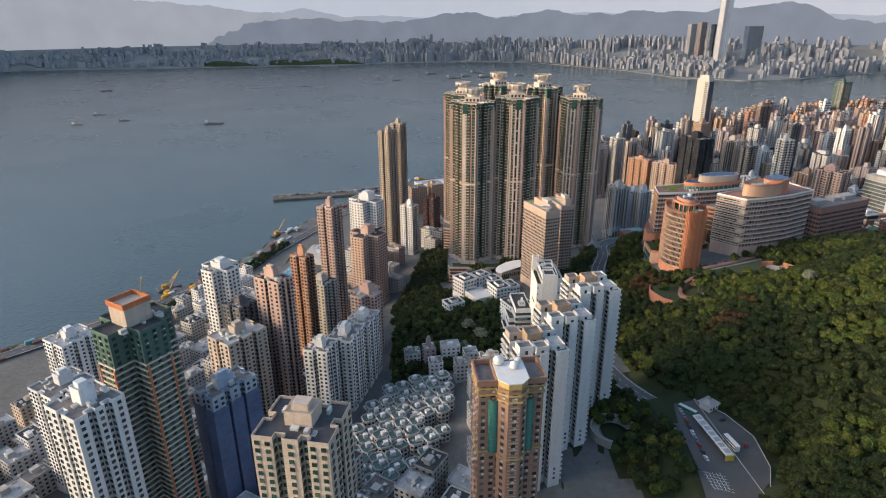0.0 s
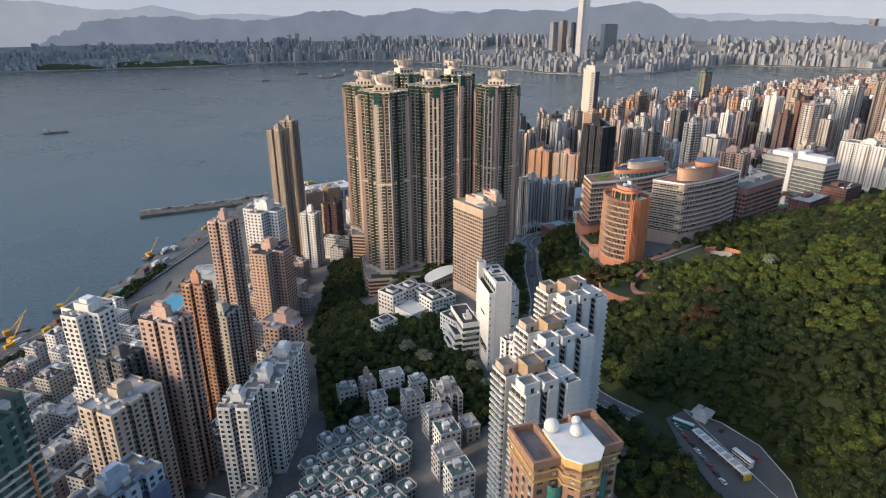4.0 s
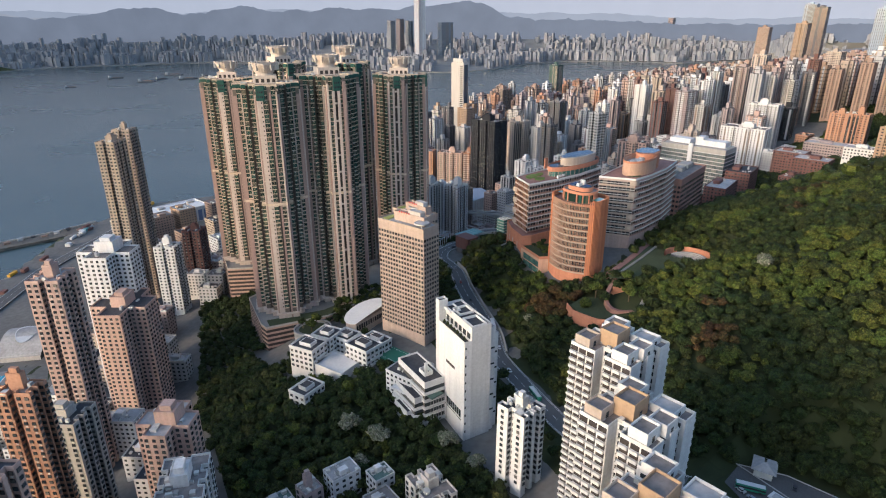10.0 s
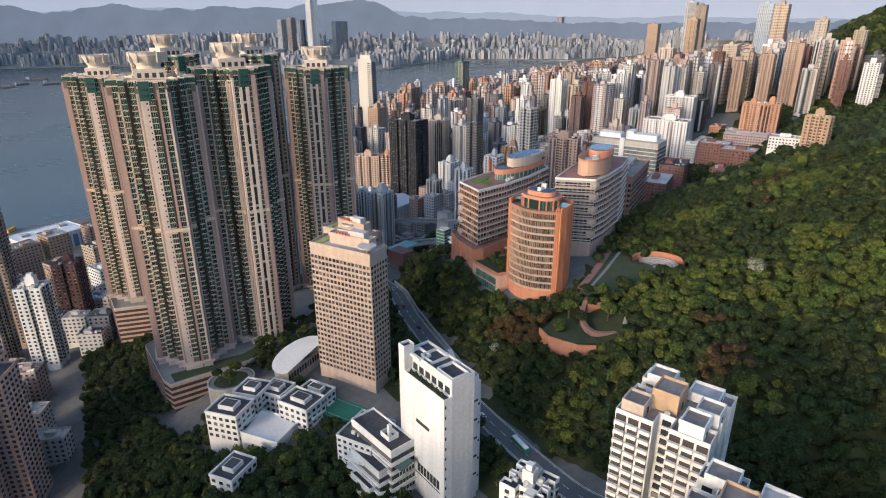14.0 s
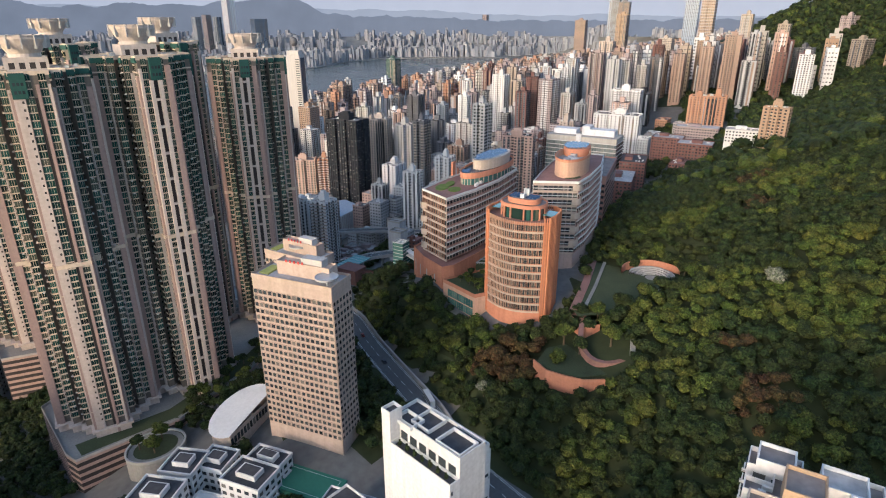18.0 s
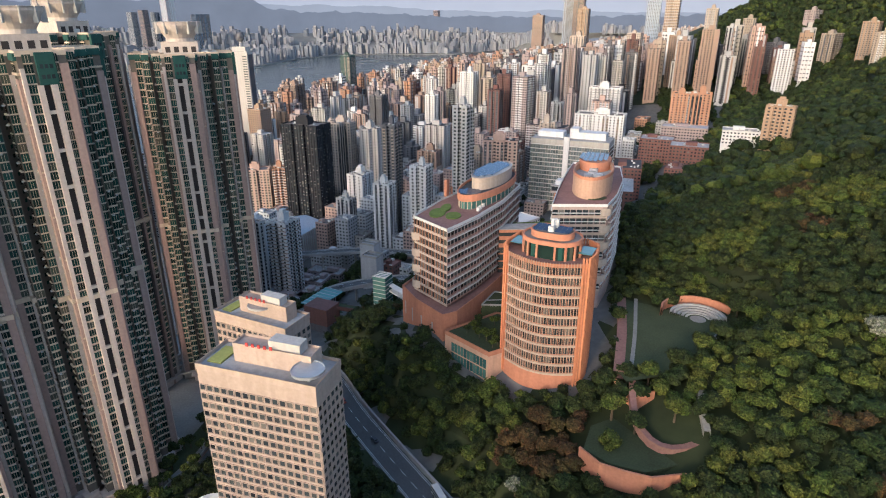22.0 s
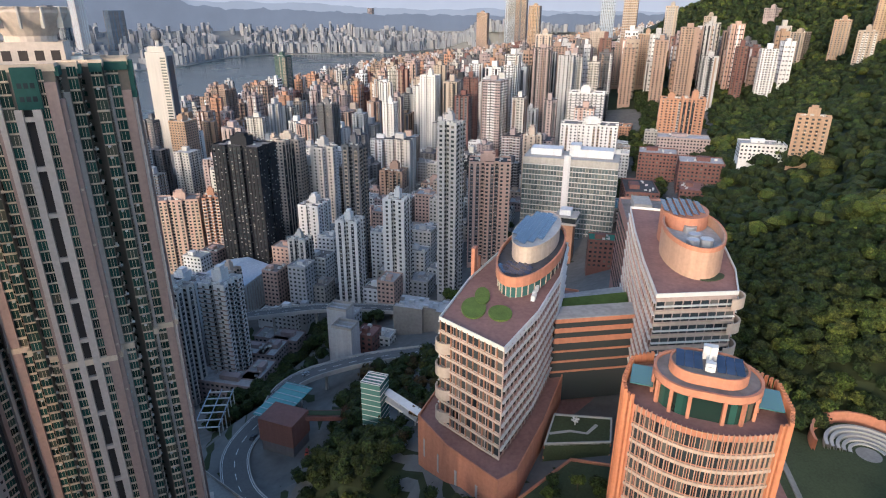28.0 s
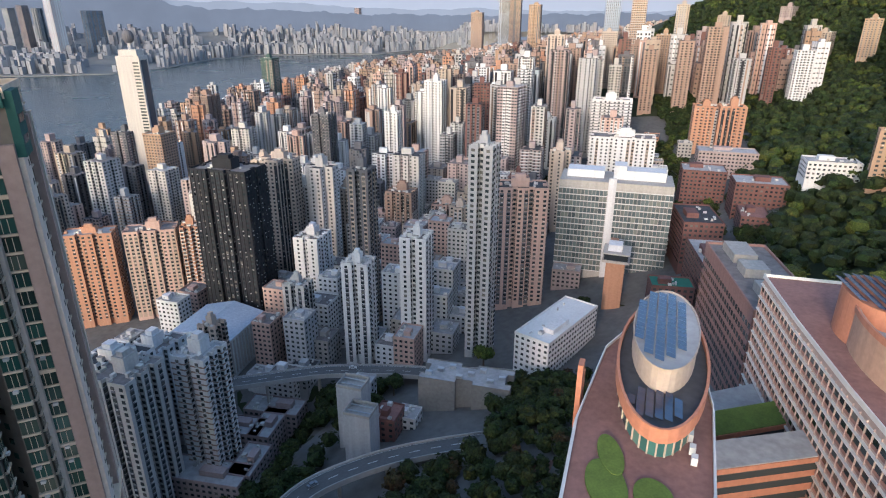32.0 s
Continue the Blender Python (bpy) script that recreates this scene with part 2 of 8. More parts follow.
def cross_plan(w, d, a=0.42, b=0.42):
    """A plus shape with arms a, b of the width, as most housing towers have."""
    x, y, p, q = w / 2, d / 2, w * a / 2, d * b / 2
    return [(-p, -y), (p, -y), (p, -q), (x, -q), (x, q), (p, q), (p, y), (-p, y), (-p, q), (-x, q), (-x, -q), (-p, -q)]


def notch_plan(w, d, k=2, depth=2.5, gap=3.0):
    """A block with k light wells cut into each long side and one into each end."""
    pts = []

    def side(a, b, cuts):
        a, b = np.array(a, float), np.array(b, float)
        size = np.hypot(*(b - a))
        u = (b - a) / size
        inward = np.array([-u[1], u[0]])
        pts.append(tuple(a))
        for j in range(cuts):
            mid = size * (j + 1) / (cuts + 1)
            for s, t in ((-gap / 2, 0), (-gap / 2, depth), (gap / 2, depth), (gap / 2, 0)):
                pts.append(tuple(a + u * (mid + s) + inward * t))
    x, y = w / 2, d / 2
    side((-x, -y), (x, -y), k)
    side((x, -y), (x, y), max(k - 1, 1))
    side((x, y), (-x, y), k)
    side((-x, y), (-x, -y), max(k - 1, 1))
    return pts


def round_plan(w, d, n=24):
    return [(w / 2 * math.cos(2 * math.pi * k / n), d / 2 * math.sin(2 * math.pi * k / n)) for k in range(n)]


def facade(poly, z0, z1, fh, pitch, ww, wh, sill=0.9, out=0.12, sides=True, blank=0.0, min_len=1.8, rnd=None, every=1):
    """Window panes over every side of a plan. Returns the panes and their foot points, ways and facings."""
    rnd = rnd or random.Random(1)
    rows = np.arange(z0, z1 - fh * 0.8, fh * every)
    got, feet = [], []
    for a, u, n, size in edges(poly):
        if size < min_len or rnd.random() < blank:
            continue
        k = max(1, int(size / pitch))
        xs = (np.arange(k) + 0.5) * size / k
        g, r = np.meshgrid(xs, rows)
        c = np.stack([a[0] + u[0] * g, a[1] + u[1] * g, r + sill], -1).reshape(-1, 3)
        w = min(ww, size / k - 0.3)
        got.append(panels(c, (*u, 0), (*n, 0), w, wh, out, 0.0, sides))
        feet.append(np.c_[c, np.broadcast_to([*u, *n, w], (len(c), 5))])
    return (np.concatenate(got), np.concatenate(feet)) if got else (np.zeros((0, 4, 3)), np.zeros((0, 8)))


def bands(poly, zs, h, out):
    """Slab edges that run round a plan at the heights zs."""
    got = []
    for a, u, n, size in edges(poly):
        mid = a + u * size / 2
        c = np.array([[mid[0], mid[1], z] for z in zs])
        got.append(panels(c, (*u, 0), (*n, 0), size + out, h, out))
    return np.concatenate(got)


def grown(poly, by):
    """The plan pushed outward by a margin (inward where it is negative)."""
    p = np.asarray(poly, float)
    e = np.roll(p, -1, 0) - p
    e /= np.hypot(e[:, 0], e[:, 1])[:, None] + 1e-9
    n = np.stack([e[:, 1], -e[:, 0]], 1)
    m = n + np.roll(n, 1, 0)
    k = (m * n).sum(1)[:, None]
    return p + by * m / np.where(np.abs(k) < 0.2, 0.2, k)


def rim(poly, z, h, t=0.25):
    """A parapet of thickness t round a plan."""
    inner = grown(poly, -t)
    top = [np.stack([np.r_[a, z + h], np.r_[b, z + h], np.r_[d, z + h], np.r_[c, z + h]]) for a, b, d, c in zip(np.asarray(poly, float), np.roll(np.asarray(poly, float), -1, 0), np.roll(inner, -1, 0), inner)]
    return np.concatenate([prism(poly, z, z + h), prism(inner[::-1], z, z + h), np.array(top)])


def flat(poly, z):
    p = np.asarray(poly, float)
    return np.c_[p, np.full(len(p), z)]

# ---- ground, sea and distance ----
# spot heights of the land, district by district
WEST = [(-520, 420, 3), (-420, 490, 3), (-330, 620, 3), (-280, 705, 3), (-235, 855, 3), (-150, 1060, 3), (-40, 1190, 3), (-165, 690, 5), (-160, 560, 8), (-60, 800, 7),
        (-120, 400, 28), (-60, 560, 24), (-90, 250, 55), (-20, 355, 52), (-30, 640, 26), (-260, 400, 12), (-330, 250, 30), (-5, 470, 58), (-12, 569, 38), (40, 660, 45), (-250, 560, 4), (0, 250, 62), (-100, 100, 75)]
MIDDLE = [(80, 510, 73), (20, 450, 64), (150, 640, 60), (197, 657, 56), (221, 632, 60), (169, 560, 70), (124, 397, 70), (90, 400, 66), (58, 250, 74), (85, 310, 77), (99, 288, 78), (153, 287, 92),
          (145, 262, 86), (137, 225, 83), (110, 150, 90), (205, 480, 104), (300, 530, 100), (266, 435, 113), (242, 442, 108), (160, 432, 88), (180, 415, 98), (253, 410, 121), (190, 350, 112), (165, 480, 86), (182, 540, 96), (176, 505, 92), (186, 580, 84)]
HILL = [(300, 380, 146), (240, 300, 136), (350, 300, 190), (450, 380, 172), (250, 180, 155), (400, 180, 240), (600, 420, 150), (535, 436, 146), (613, 500, 128), (700, 250, 270), (1000, 300, 320), (420, 470, 130), (520, 480, 118), (330, 470, 124), (180, 120, 130)]
CITY = [(286, 672, 52), (250, 740, 24), (300, 700, 44), (332, 833, 22), (332, 772, 32), (390, 629, 58), (456, 674, 54), (459, 620, 64), (495, 640, 66), (637, 608, 90), (741, 624, 104), (644, 675, 80), (734, 717, 86), (450, 900, 22), (600, 900, 40),
        (800, 900, 76), (950, 700, 130), (1000, 570, 135), (1100, 900, 120), (1000, 1200, 40), (1300, 1300, 40), (1500, 1000, 130), (1300, 600, 175), (900, 480, 140), (1100, 480, 160), (1200, 540, 160), (1620, 470, 330), (760, 440, 158), (1700, 700, 330), (100, 1000, 6), (330, 1080, 6), (515, 1200, 5), (800, 1400, 5), (1150, 1600, 5)]
SHORE_EAST = [(250, 1400, 3), (560, 1610, 3), (900, 1800, 3), (1100, 2050, 3), (1800, 2050, 3), (2600, 1700, 5), (2400, 900, 200), (-700, -350, 250), (-300, -300, 120), (0, -300, 160), (300, -200, 240), (-900, 200, 40), (-1300, -300, 60), (2500, -200, 350), (1200, -300, 380)]
SPOTS = np.array(WEST + MIDDLE + HILL + CITY + SHORE_EAST, float)
_r = np.hypot(SPOTS[:, None, 0] - SPOTS[None, :, 0], SPOTS[:, None, 1] - SPOTS[None, :, 1])
_w = np.linalg.solve(_r + 8.0 * np.eye(len(SPOTS)), SPOTS[:, 2] - SPOTS[:, 2].mean())
COAST = np.array([(-1500, 250), (-700, 330), (-470, 470), (-335, 622), (-280, 705), (-238, 855), (-150, 1060), (-60, 1165), (60, 1160), (250, 1240), (480, 1330), (800, 1600), (1050, 1760), (1250, 1830), (1400, 1810), (1700, 1930), (2100, 2030), (2700, 2050), (3300, 1700)], float)


def coast_gap(x, y):
    """Metres inland from the coast; negative at sea."""
    best, sign = np.full(np.shape(x), 1e9), np.ones(np.shape(x))
    for a, b in zip(COAST[:-1], COAST[1:]):
        d = b - a
        k = np.clip(((x - a[0]) * d[0] + (y - a[1]) * d[1]) / (d @ d), 0, 1)
        gap = np.hypot(x - a[0] - k * d[0], y - a[1] - k * d[1])
        inland = (x - a[0]) * d[1] - (y - a[1]) * d[0] > 0
        near = gap < best
        best, sign = np.where(near, gap, best), np.where(near, np.where(inland, 1, -1), sign)
    return best * sign


# the main road with its levels, and level pads beside it
ROAD3 = np.array([(150, 60, 95), (138, 170, 88), (137, 225, 86), (140, 255, 86.5), (134, 290, 86), (118, 330, 80), (112, 365, 75), (116, 400, 72.5), (122, 449, 72), (133, 471, 72), (144, 512, 71.5), (154, 547, 71), (167, 578, 69), (174, 605, 65), (178, 630, 61), (192, 653, 58.5), (208, 661, 58), (222, 663, 58)], float)
ROAD = ROAD3[:, :2]
PADS = [((-189, 667), 40, 8.5), ((-158, 738), 34, 6), ((150, 268), 37, 86.5), ((262, 440), 24, 111), ((206, 640), 22, 58), ((285, 750), 26, 21), ((98, 284), 12, 78)]


def ground_z(x, y):
    x, y = np.asarray(x, float), np.asarray(y, float)
    z = SPOTS[:, 2].mean() + sum(w * np.hypot(x - s[0], y - s[1]) for w, s in zip(_w, SPOTS))
    gap = coast_gap(x, y)
    z = np.maximum(z, 3.0)
    best, level = np.full(np.shape(x), 1e9), np.zeros(np.shape(x))
    for a, b in zip(ROAD3[:-1], ROAD3[1:]):
        d = (b - a)[:2]
        k = np.clip(((x - a[0]) * d[0] + (y - a[1]) * d[1]) / (d @ d), 0, 1)
        g = np.hypot(x - a[0] - k * d[0], y - a[1] - k * d[1])
        level, best = np.where(g < best, a[2] + (b[2] - a[2]) * k, level), np.minimum(g, best)
    k = np.clip((best - 10) / 12, 0, 1)
    z = (level - 0.5) * (1 - k) + z * k
    for (cx, cy), r, zz in PADS:
        k = np.clip((np.hypot(x - cx, y - cy) - r) / 12, 0, 1)
        z = (zz - 0.5) * (1 - k) + z * k
    return np.where(gap > 0, np.minimum(z, 3.0 + gap * 0.6), -6.0)


def sheet(xs, ys):
    gx, gy = np.meshgrid(xs, ys)
    gz = ground_z(gx, gy)
    p = np.stack([gx, gy, gz], -1)
    return np.stack([p[:-1, :-1], p[:-1, 1:], p[1:, 1:], p[1:, :-1]], 2).reshape(-1, 4, 3)


def span(*stops):
    return np.unique(np.concatenate([np.arange(a, b, s) for a, b, s in stops] + [[stops[-1][1]]]))


me = to_mesh("ground", sheet(span((-1500, -460, 80), (-460, 900, 9), (900, 1500, 30), (1500, 3300, 90)), span((-900, 60, 60), (60, 900, 9), (900, 2200, 25), (2200, 2400, 50))))
tagged(part("ground", me, SOIL), "dark soil of the wooded slope and city ground", "ground", kind="structure")


def water_material():
    m = bpy.data.materials.new("sea_water")
    m.use_nodes = True
    n, l = m.node_tree.nodes, m.node_tree.links
    p = n["Principled BSDF"]
    p.inputs["Base Color"].default_value, p.inputs["Roughness"].default_value = (0.026, 0.050, 0.054, 1), 0.3
    co, a, b = n.new("ShaderNodeTexCoord"), n.new("ShaderNodeTexNoise"), n.new("ShaderNodeTexNoise")
    mp = n.new("ShaderNodeMapping")
    mp.inputs["Scale"].default_value, mp.inputs["Rotation"].default_value = (0.14, 0.30, 0.1), (0, 0, 0.5)
    l.new(co.outputs["Object"], mp.inputs[0])
    l.new(mp.outputs[0], a.inputs["Vector"])
    l.new(co.outputs["Object"], b.inputs["Vector"])
    a.inputs["Scale"].default_value, a.inputs["Detail"].default_value = 1.0, 6
    b.inputs["Scale"].default_value, b.inputs["Detail"].default_value = 0.004, 4
    bp = n.new("ShaderNodeBump")
    bp.inputs["Strength"].default_value, bp.inputs["Distance"].default_value = 0.7, 0.9
    l.new(a.outputs[0], bp.inputs["Height"])
    l.new(bp.outputs[0], p.inputs["Normal"])
    r = n.new("ShaderNodeMapRange")
    r.inputs[1].default_value, r.inputs[2].default_value, r.inputs[3].default_value, r.inputs[4].default_value = 0.3, 0.7, 0.20, 0.30
    l.new(b.outputs[0], r.inputs[0])
    l.new(r.outputs[0], p.inputs["Roughness"])
    return m


part_sea = part("water", to_mesh("water", [[(-6000, -2000, 0), (7000, -2000, 0), (7000, 7000, 0), (-6000, 7000, 0)]]), water_material())
tagged(part_sea, "grey-green harbour water with small waves", "water", kind="structure")

# the far shore: a low shelf of land with hills behind it
FAR_SHORE = [(-4200, 3650), (-2700, 3830), (-1800, 3960), (-1300, 4080), (-620, 4180), (-420, 4330), (100, 4400), (620, 4330), (900, 3900), (1060, 3640), (1210, 3200), (1480, 3000), (1800, 3080), (2200, 3330), (2550, 3390), (2850, 3180), (3060, 2920), (3500, 2900), (4300, 2400)]
KOWLOON = shader("far_ground", (0.20, 0.20, 0.19), 0.95, vary=0.4, grain=0.01, large=0.004)


def far_ground(az):
    """Where the far shore lies on a bearing from the middle of the flight, and the land that climbs behind it."""
    p = np.array(FAR_SHORE) - (40, 280)
    a = np.arctan2(p[:, 0], p[:, 1])
    return np.interp(az, a, np.hypot(p[:, 0], p[:, 1]))


FAR_RIM, FAR_TOP = 4540.0, 120.0
az = np.radians(np.arange(-49, 71, 0.5))
near = far_ground(az)
rings_ = [np.stack([40 + r * np.sin(az), 280 + r * np.cos(az), np.full(len(az), z)], -1) for r, z in ((near, -4.0), (near, 3.5), (near + (FAR_RIM - near) * 0.35, 8.0), (np.full(len(az), FAR_RIM), FAR_TOP))]
me = to_mesh("ground", [np.stack([a[:-1], a[1:], b[1:], b[:-1]], 1) for a, b in zip(rings_[:-1], rings_[1:])])
tagged(part("ground", me, KOWLOON), "low far shore of the harbour", "ground", kind="structure")


# self-lit surface: the haze of distance sits in its emission colour
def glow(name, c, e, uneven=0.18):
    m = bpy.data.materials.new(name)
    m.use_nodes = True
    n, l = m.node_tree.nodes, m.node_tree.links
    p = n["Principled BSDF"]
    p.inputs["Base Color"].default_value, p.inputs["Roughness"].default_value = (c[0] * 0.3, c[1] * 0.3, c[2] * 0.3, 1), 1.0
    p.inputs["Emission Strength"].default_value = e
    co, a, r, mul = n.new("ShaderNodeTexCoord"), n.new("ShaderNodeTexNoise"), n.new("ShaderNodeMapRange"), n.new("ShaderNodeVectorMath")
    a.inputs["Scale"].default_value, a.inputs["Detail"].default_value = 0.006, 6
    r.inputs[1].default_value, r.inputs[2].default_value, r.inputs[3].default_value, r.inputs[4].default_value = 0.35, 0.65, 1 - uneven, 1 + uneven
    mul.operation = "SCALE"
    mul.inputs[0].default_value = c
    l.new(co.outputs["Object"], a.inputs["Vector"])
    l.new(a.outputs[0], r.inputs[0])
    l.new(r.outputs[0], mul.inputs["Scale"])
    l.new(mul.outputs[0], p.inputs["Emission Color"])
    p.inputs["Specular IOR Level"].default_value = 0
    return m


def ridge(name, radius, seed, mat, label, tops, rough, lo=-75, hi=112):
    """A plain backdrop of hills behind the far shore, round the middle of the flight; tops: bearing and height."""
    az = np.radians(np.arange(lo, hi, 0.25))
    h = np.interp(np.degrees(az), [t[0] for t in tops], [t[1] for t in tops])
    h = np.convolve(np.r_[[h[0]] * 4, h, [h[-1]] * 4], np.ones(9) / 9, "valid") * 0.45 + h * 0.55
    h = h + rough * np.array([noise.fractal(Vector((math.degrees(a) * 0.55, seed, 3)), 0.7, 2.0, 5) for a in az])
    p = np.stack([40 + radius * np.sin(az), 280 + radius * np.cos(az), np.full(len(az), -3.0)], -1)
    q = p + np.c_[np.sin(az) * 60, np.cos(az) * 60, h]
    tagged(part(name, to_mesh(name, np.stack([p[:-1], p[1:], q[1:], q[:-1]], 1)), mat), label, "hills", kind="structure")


# air haze painted into each range as glow, paler for the hazier ones
ridge("backdrop_hills", 4545, 3.1, glow("haze_hills", (0.098, 0.108, 0.13), 0.76, 0.07), "blue-grey hills across the harbour, haze put into their colour",
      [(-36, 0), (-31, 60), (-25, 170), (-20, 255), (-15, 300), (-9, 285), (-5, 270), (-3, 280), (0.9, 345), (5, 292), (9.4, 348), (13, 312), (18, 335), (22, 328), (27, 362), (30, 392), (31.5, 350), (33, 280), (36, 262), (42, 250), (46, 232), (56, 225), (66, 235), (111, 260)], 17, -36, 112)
ridge("backdrop_hills", 4560, 5.3, glow("haze_west_hills", (0.155, 0.16, 0.175), 0.84, 0.05), "western hills made pale grey by haze in their colour",
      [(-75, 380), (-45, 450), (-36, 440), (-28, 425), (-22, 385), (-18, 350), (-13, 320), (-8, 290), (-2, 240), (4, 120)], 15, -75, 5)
ridge("backdrop_hills", 4620, 9.7, glow("haze_far_hills", (0.175, 0.188, 0.215), 0.72, 0.04), "far hills made paler by haze in their colour",
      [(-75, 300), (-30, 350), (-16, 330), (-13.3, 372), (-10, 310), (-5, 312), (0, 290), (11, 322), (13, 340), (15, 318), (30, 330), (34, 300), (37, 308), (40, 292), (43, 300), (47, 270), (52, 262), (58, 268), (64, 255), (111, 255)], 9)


def sky_ring():
    """An added self-lit ring, coloured as the pale hazy sky low over the far hills."""
    a = np.radians(np.arange(-76, 113, 3.0))
    p = np.stack([40 + 4800 * np.sin(a), 280 + 4800 * np.cos(a), np.full(len(a), 0.0)], -1)
    up = np.array([0, 0, 1150.0])
    tagged(part("backdrop_sky", to_mesh("backdrop_sky", np.stack([p[:-1], p[1:], p[1:] + up, p[:-1] + up], 1)), glow("haze_sky", (0.186, 0.192, 0.213), 1.0, 0.02)), "self-lit ring in the pale lavender of evening haze", "sky", kind="structure")


sky_ring()

# ---- housing towers ----
RND = random.Random(11)
STRIPES = [WALLS["charcoal"], WALLS["brown"], WALLS["grey"], WALLS["white"], WALLS["dark"], WALLS["mauve"], WALLS["charcoal"], WALLS["beige"]]
ROOFS = [ROOF, ROOF_DARK, ROOF_GREY, ROOF]


def roof_works(parent, poly, h, mat, rnd, rich=True, scale=1.0):
    """Lift housings, water tanks and pipes on a tower's roof."""
    p = np.asarray(poly)
    w, d = np.ptp(p[:, 0]), np.ptp(p[:, 1])
    a, b = w * rnd.uniform(0.26, 0.4), d * rnd.uniform(0.26, 0.4)
    hh = rnd.uniform(4, 7) * scale
    ox, oy = rnd.uniform(-0.06, 0.06) * w, rnd.uniform(-0.06, 0.06) * d
    core = [(x + ox, y + oy) for x, y in box_plan(a, b)]
    part("lift_housing", to_mesh("lift_housing", prism(core, h, h + hh), [flat(core, h + hh)]), mat, parent)
    if rich:
        top = [(x + ox, y + oy) for x, y in box_plan(a * 0.6, b * 0.55)]
        part("water_tank", to_mesh("water_tank", [prism(top, h + hh, h + hh + 2.6), rim(core, h + hh, 0.7)], [flat(top, h + hh + 2.6)]), mat, parent)
        c = [(rnd.uniform(-0.36, 0.36) * w, rnd.uniform(-0.3, 0.3) * d, h) for _ in range(9)]
        c = [q for q in c if abs(q[0] - ox) > a * 0.55 or abs(q[1] - oy) > b * 0.55] or [(0, 0, h + hh + 2.6)]
        s = [(rnd.uniform(1, 3.2), rnd.uniform(1, 3), rnd.uniform(0.6, 2.4)) for _ in c]
        tagged(part("roof_clutter", to_mesh("roof_clutter", boxes(c, s)), AC, parent), kind="stuff")


def tower(name, x, y, turn, poly, z1, mat, label, fh=2.95, pitch=3.4, ww=1.8, wh=1.45, out=0.35, glass=None, trim=None, slab=0.0, ac=0.35, z0=None, lod=1, blank=0.0, roof=None, group="housing towers", works=True, category="building", seed=None, fins=0.0, stripes=True):
    """A housing block: walls, panes that stand out as bays, slab edges, air conditioners, a roof with its parapet and plant."""
    rnd = random.Random(int(x * 7 + y * 13) if seed is None else seed)
    base = float(ground_z(x, y)) if z0 is None else z0
    h = z1 - base
    top = thing(name, pose(x, y, base, 0, 0, turn), label, category, group)
    trim = trim or mat
    part("wall", to_mesh("wall", prism(poly, -4, h)), mat, top)
    part("roof", to_mesh("roof", None, [flat(poly, h)]), roof or rnd.choice(ROOFS), top)
    start = h - math.floor((h - 4) / fh) * fh
    q, feet = facade(poly, start, h, fh, pitch, ww, wh, 0.85, out if lod < 1 else 0.1, lod < 1, blank, 1.8, rnd)
    if len(q):
        tagged(part("glazing", to_mesh("glazing", q), glass or GLASS, top), kind="stuff")
    style = rnd.random()
    if len(feet) and style < 0.62 and stripes:
        cols = np.unique(np.round(feet[:, [0, 1, 3, 4, 5, 6, 7]], 2), axis=0)
        cols = cols[np.array([rnd.random() < (0.7 if style < 0.25 else 0.4) for _ in cols])]
        if len(cols):
            c = np.c_[cols[:, :2], np.full(len(cols), 2.0)]
            strip = panels(c, np.c_[cols[:, 2:4], np.zeros(len(cols))], np.c_[cols[:, 4:6], np.zeros(len(cols))], cols[:, 6] + 0.7, h - 4.5, 0.05, 0, False)
            tagged(part("stripe_work", to_mesh("stripe_work", strip), rnd.choice(STRIPES), top, "upright strips between the windows"), kind="stuff")
    elif style > 0.85 and stripes:
        tagged(part("spandrel_work", to_mesh("spandrel_work", bands(poly, np.arange(start, h - 2, fh), 0.75, 0.06)), rnd.choice(STRIPES), top, "bands under the windows"), kind="stuff")
    if lod < 2 and len(feet):
        got = []
        if out > 0.2 and lod < 1:
            got.append(panels(feet[:, :3] - (0, 0, 0.22), np.c_[feet[:, 3:5], np.zeros(len(feet))], np.c_[feet[:, 5:7], np.zeros(len(feet))], feet[:, 7] + 0.2, 0.22, out + 0.1, 0, "top"))
        if slab:
            got.append(bands(poly, np.arange(start, h, fh), 0.3, slab))
        if fins:
            for a, u, n, size in edges(poly):
                k = int(size / fins)
                if k:
                    c = np.array([[*(a + u * size * j / k), -2] for j in range(k + 1)])
                    got.append(panels(c, (*u, 0), (*n, 0), 0.55, h + 2, 0.45))
        if got:
            tagged(part("ledge_work", to_mesh("ledge_work", got), trim, top), kind="stuff")
        if ac:
            pick = np.array([rnd.random() < ac for _ in range(len(feet))])
            f = feet[pick]
            if len(f):
                c = f[:, :3] + np.c_[f[:, 3:5] * 0.3, np.full(len(f), -0.75)]
                tagged(part("cooling_clutter", to_mesh("cooling_clutter", panels(c, np.c_[f[:, 3:5], np.zeros(len(f))], np.c_[f[:, 5:7], np.zeros(len(f))], 0.85, 0.5, 0.5, 0, "top")), AC, top), kind="stuff")
    if lod < 2:
        part("parapet", to_mesh("parapet", rim(poly, h, 1.1)), trim, top)
    if works:
        roof_works(top, poly, h, trim if lod < 2 else mat, rnd, lod < 2)
    return top, base, h

# ---- the six tall towers on their podium ----
PODIUM_Z = 62.0


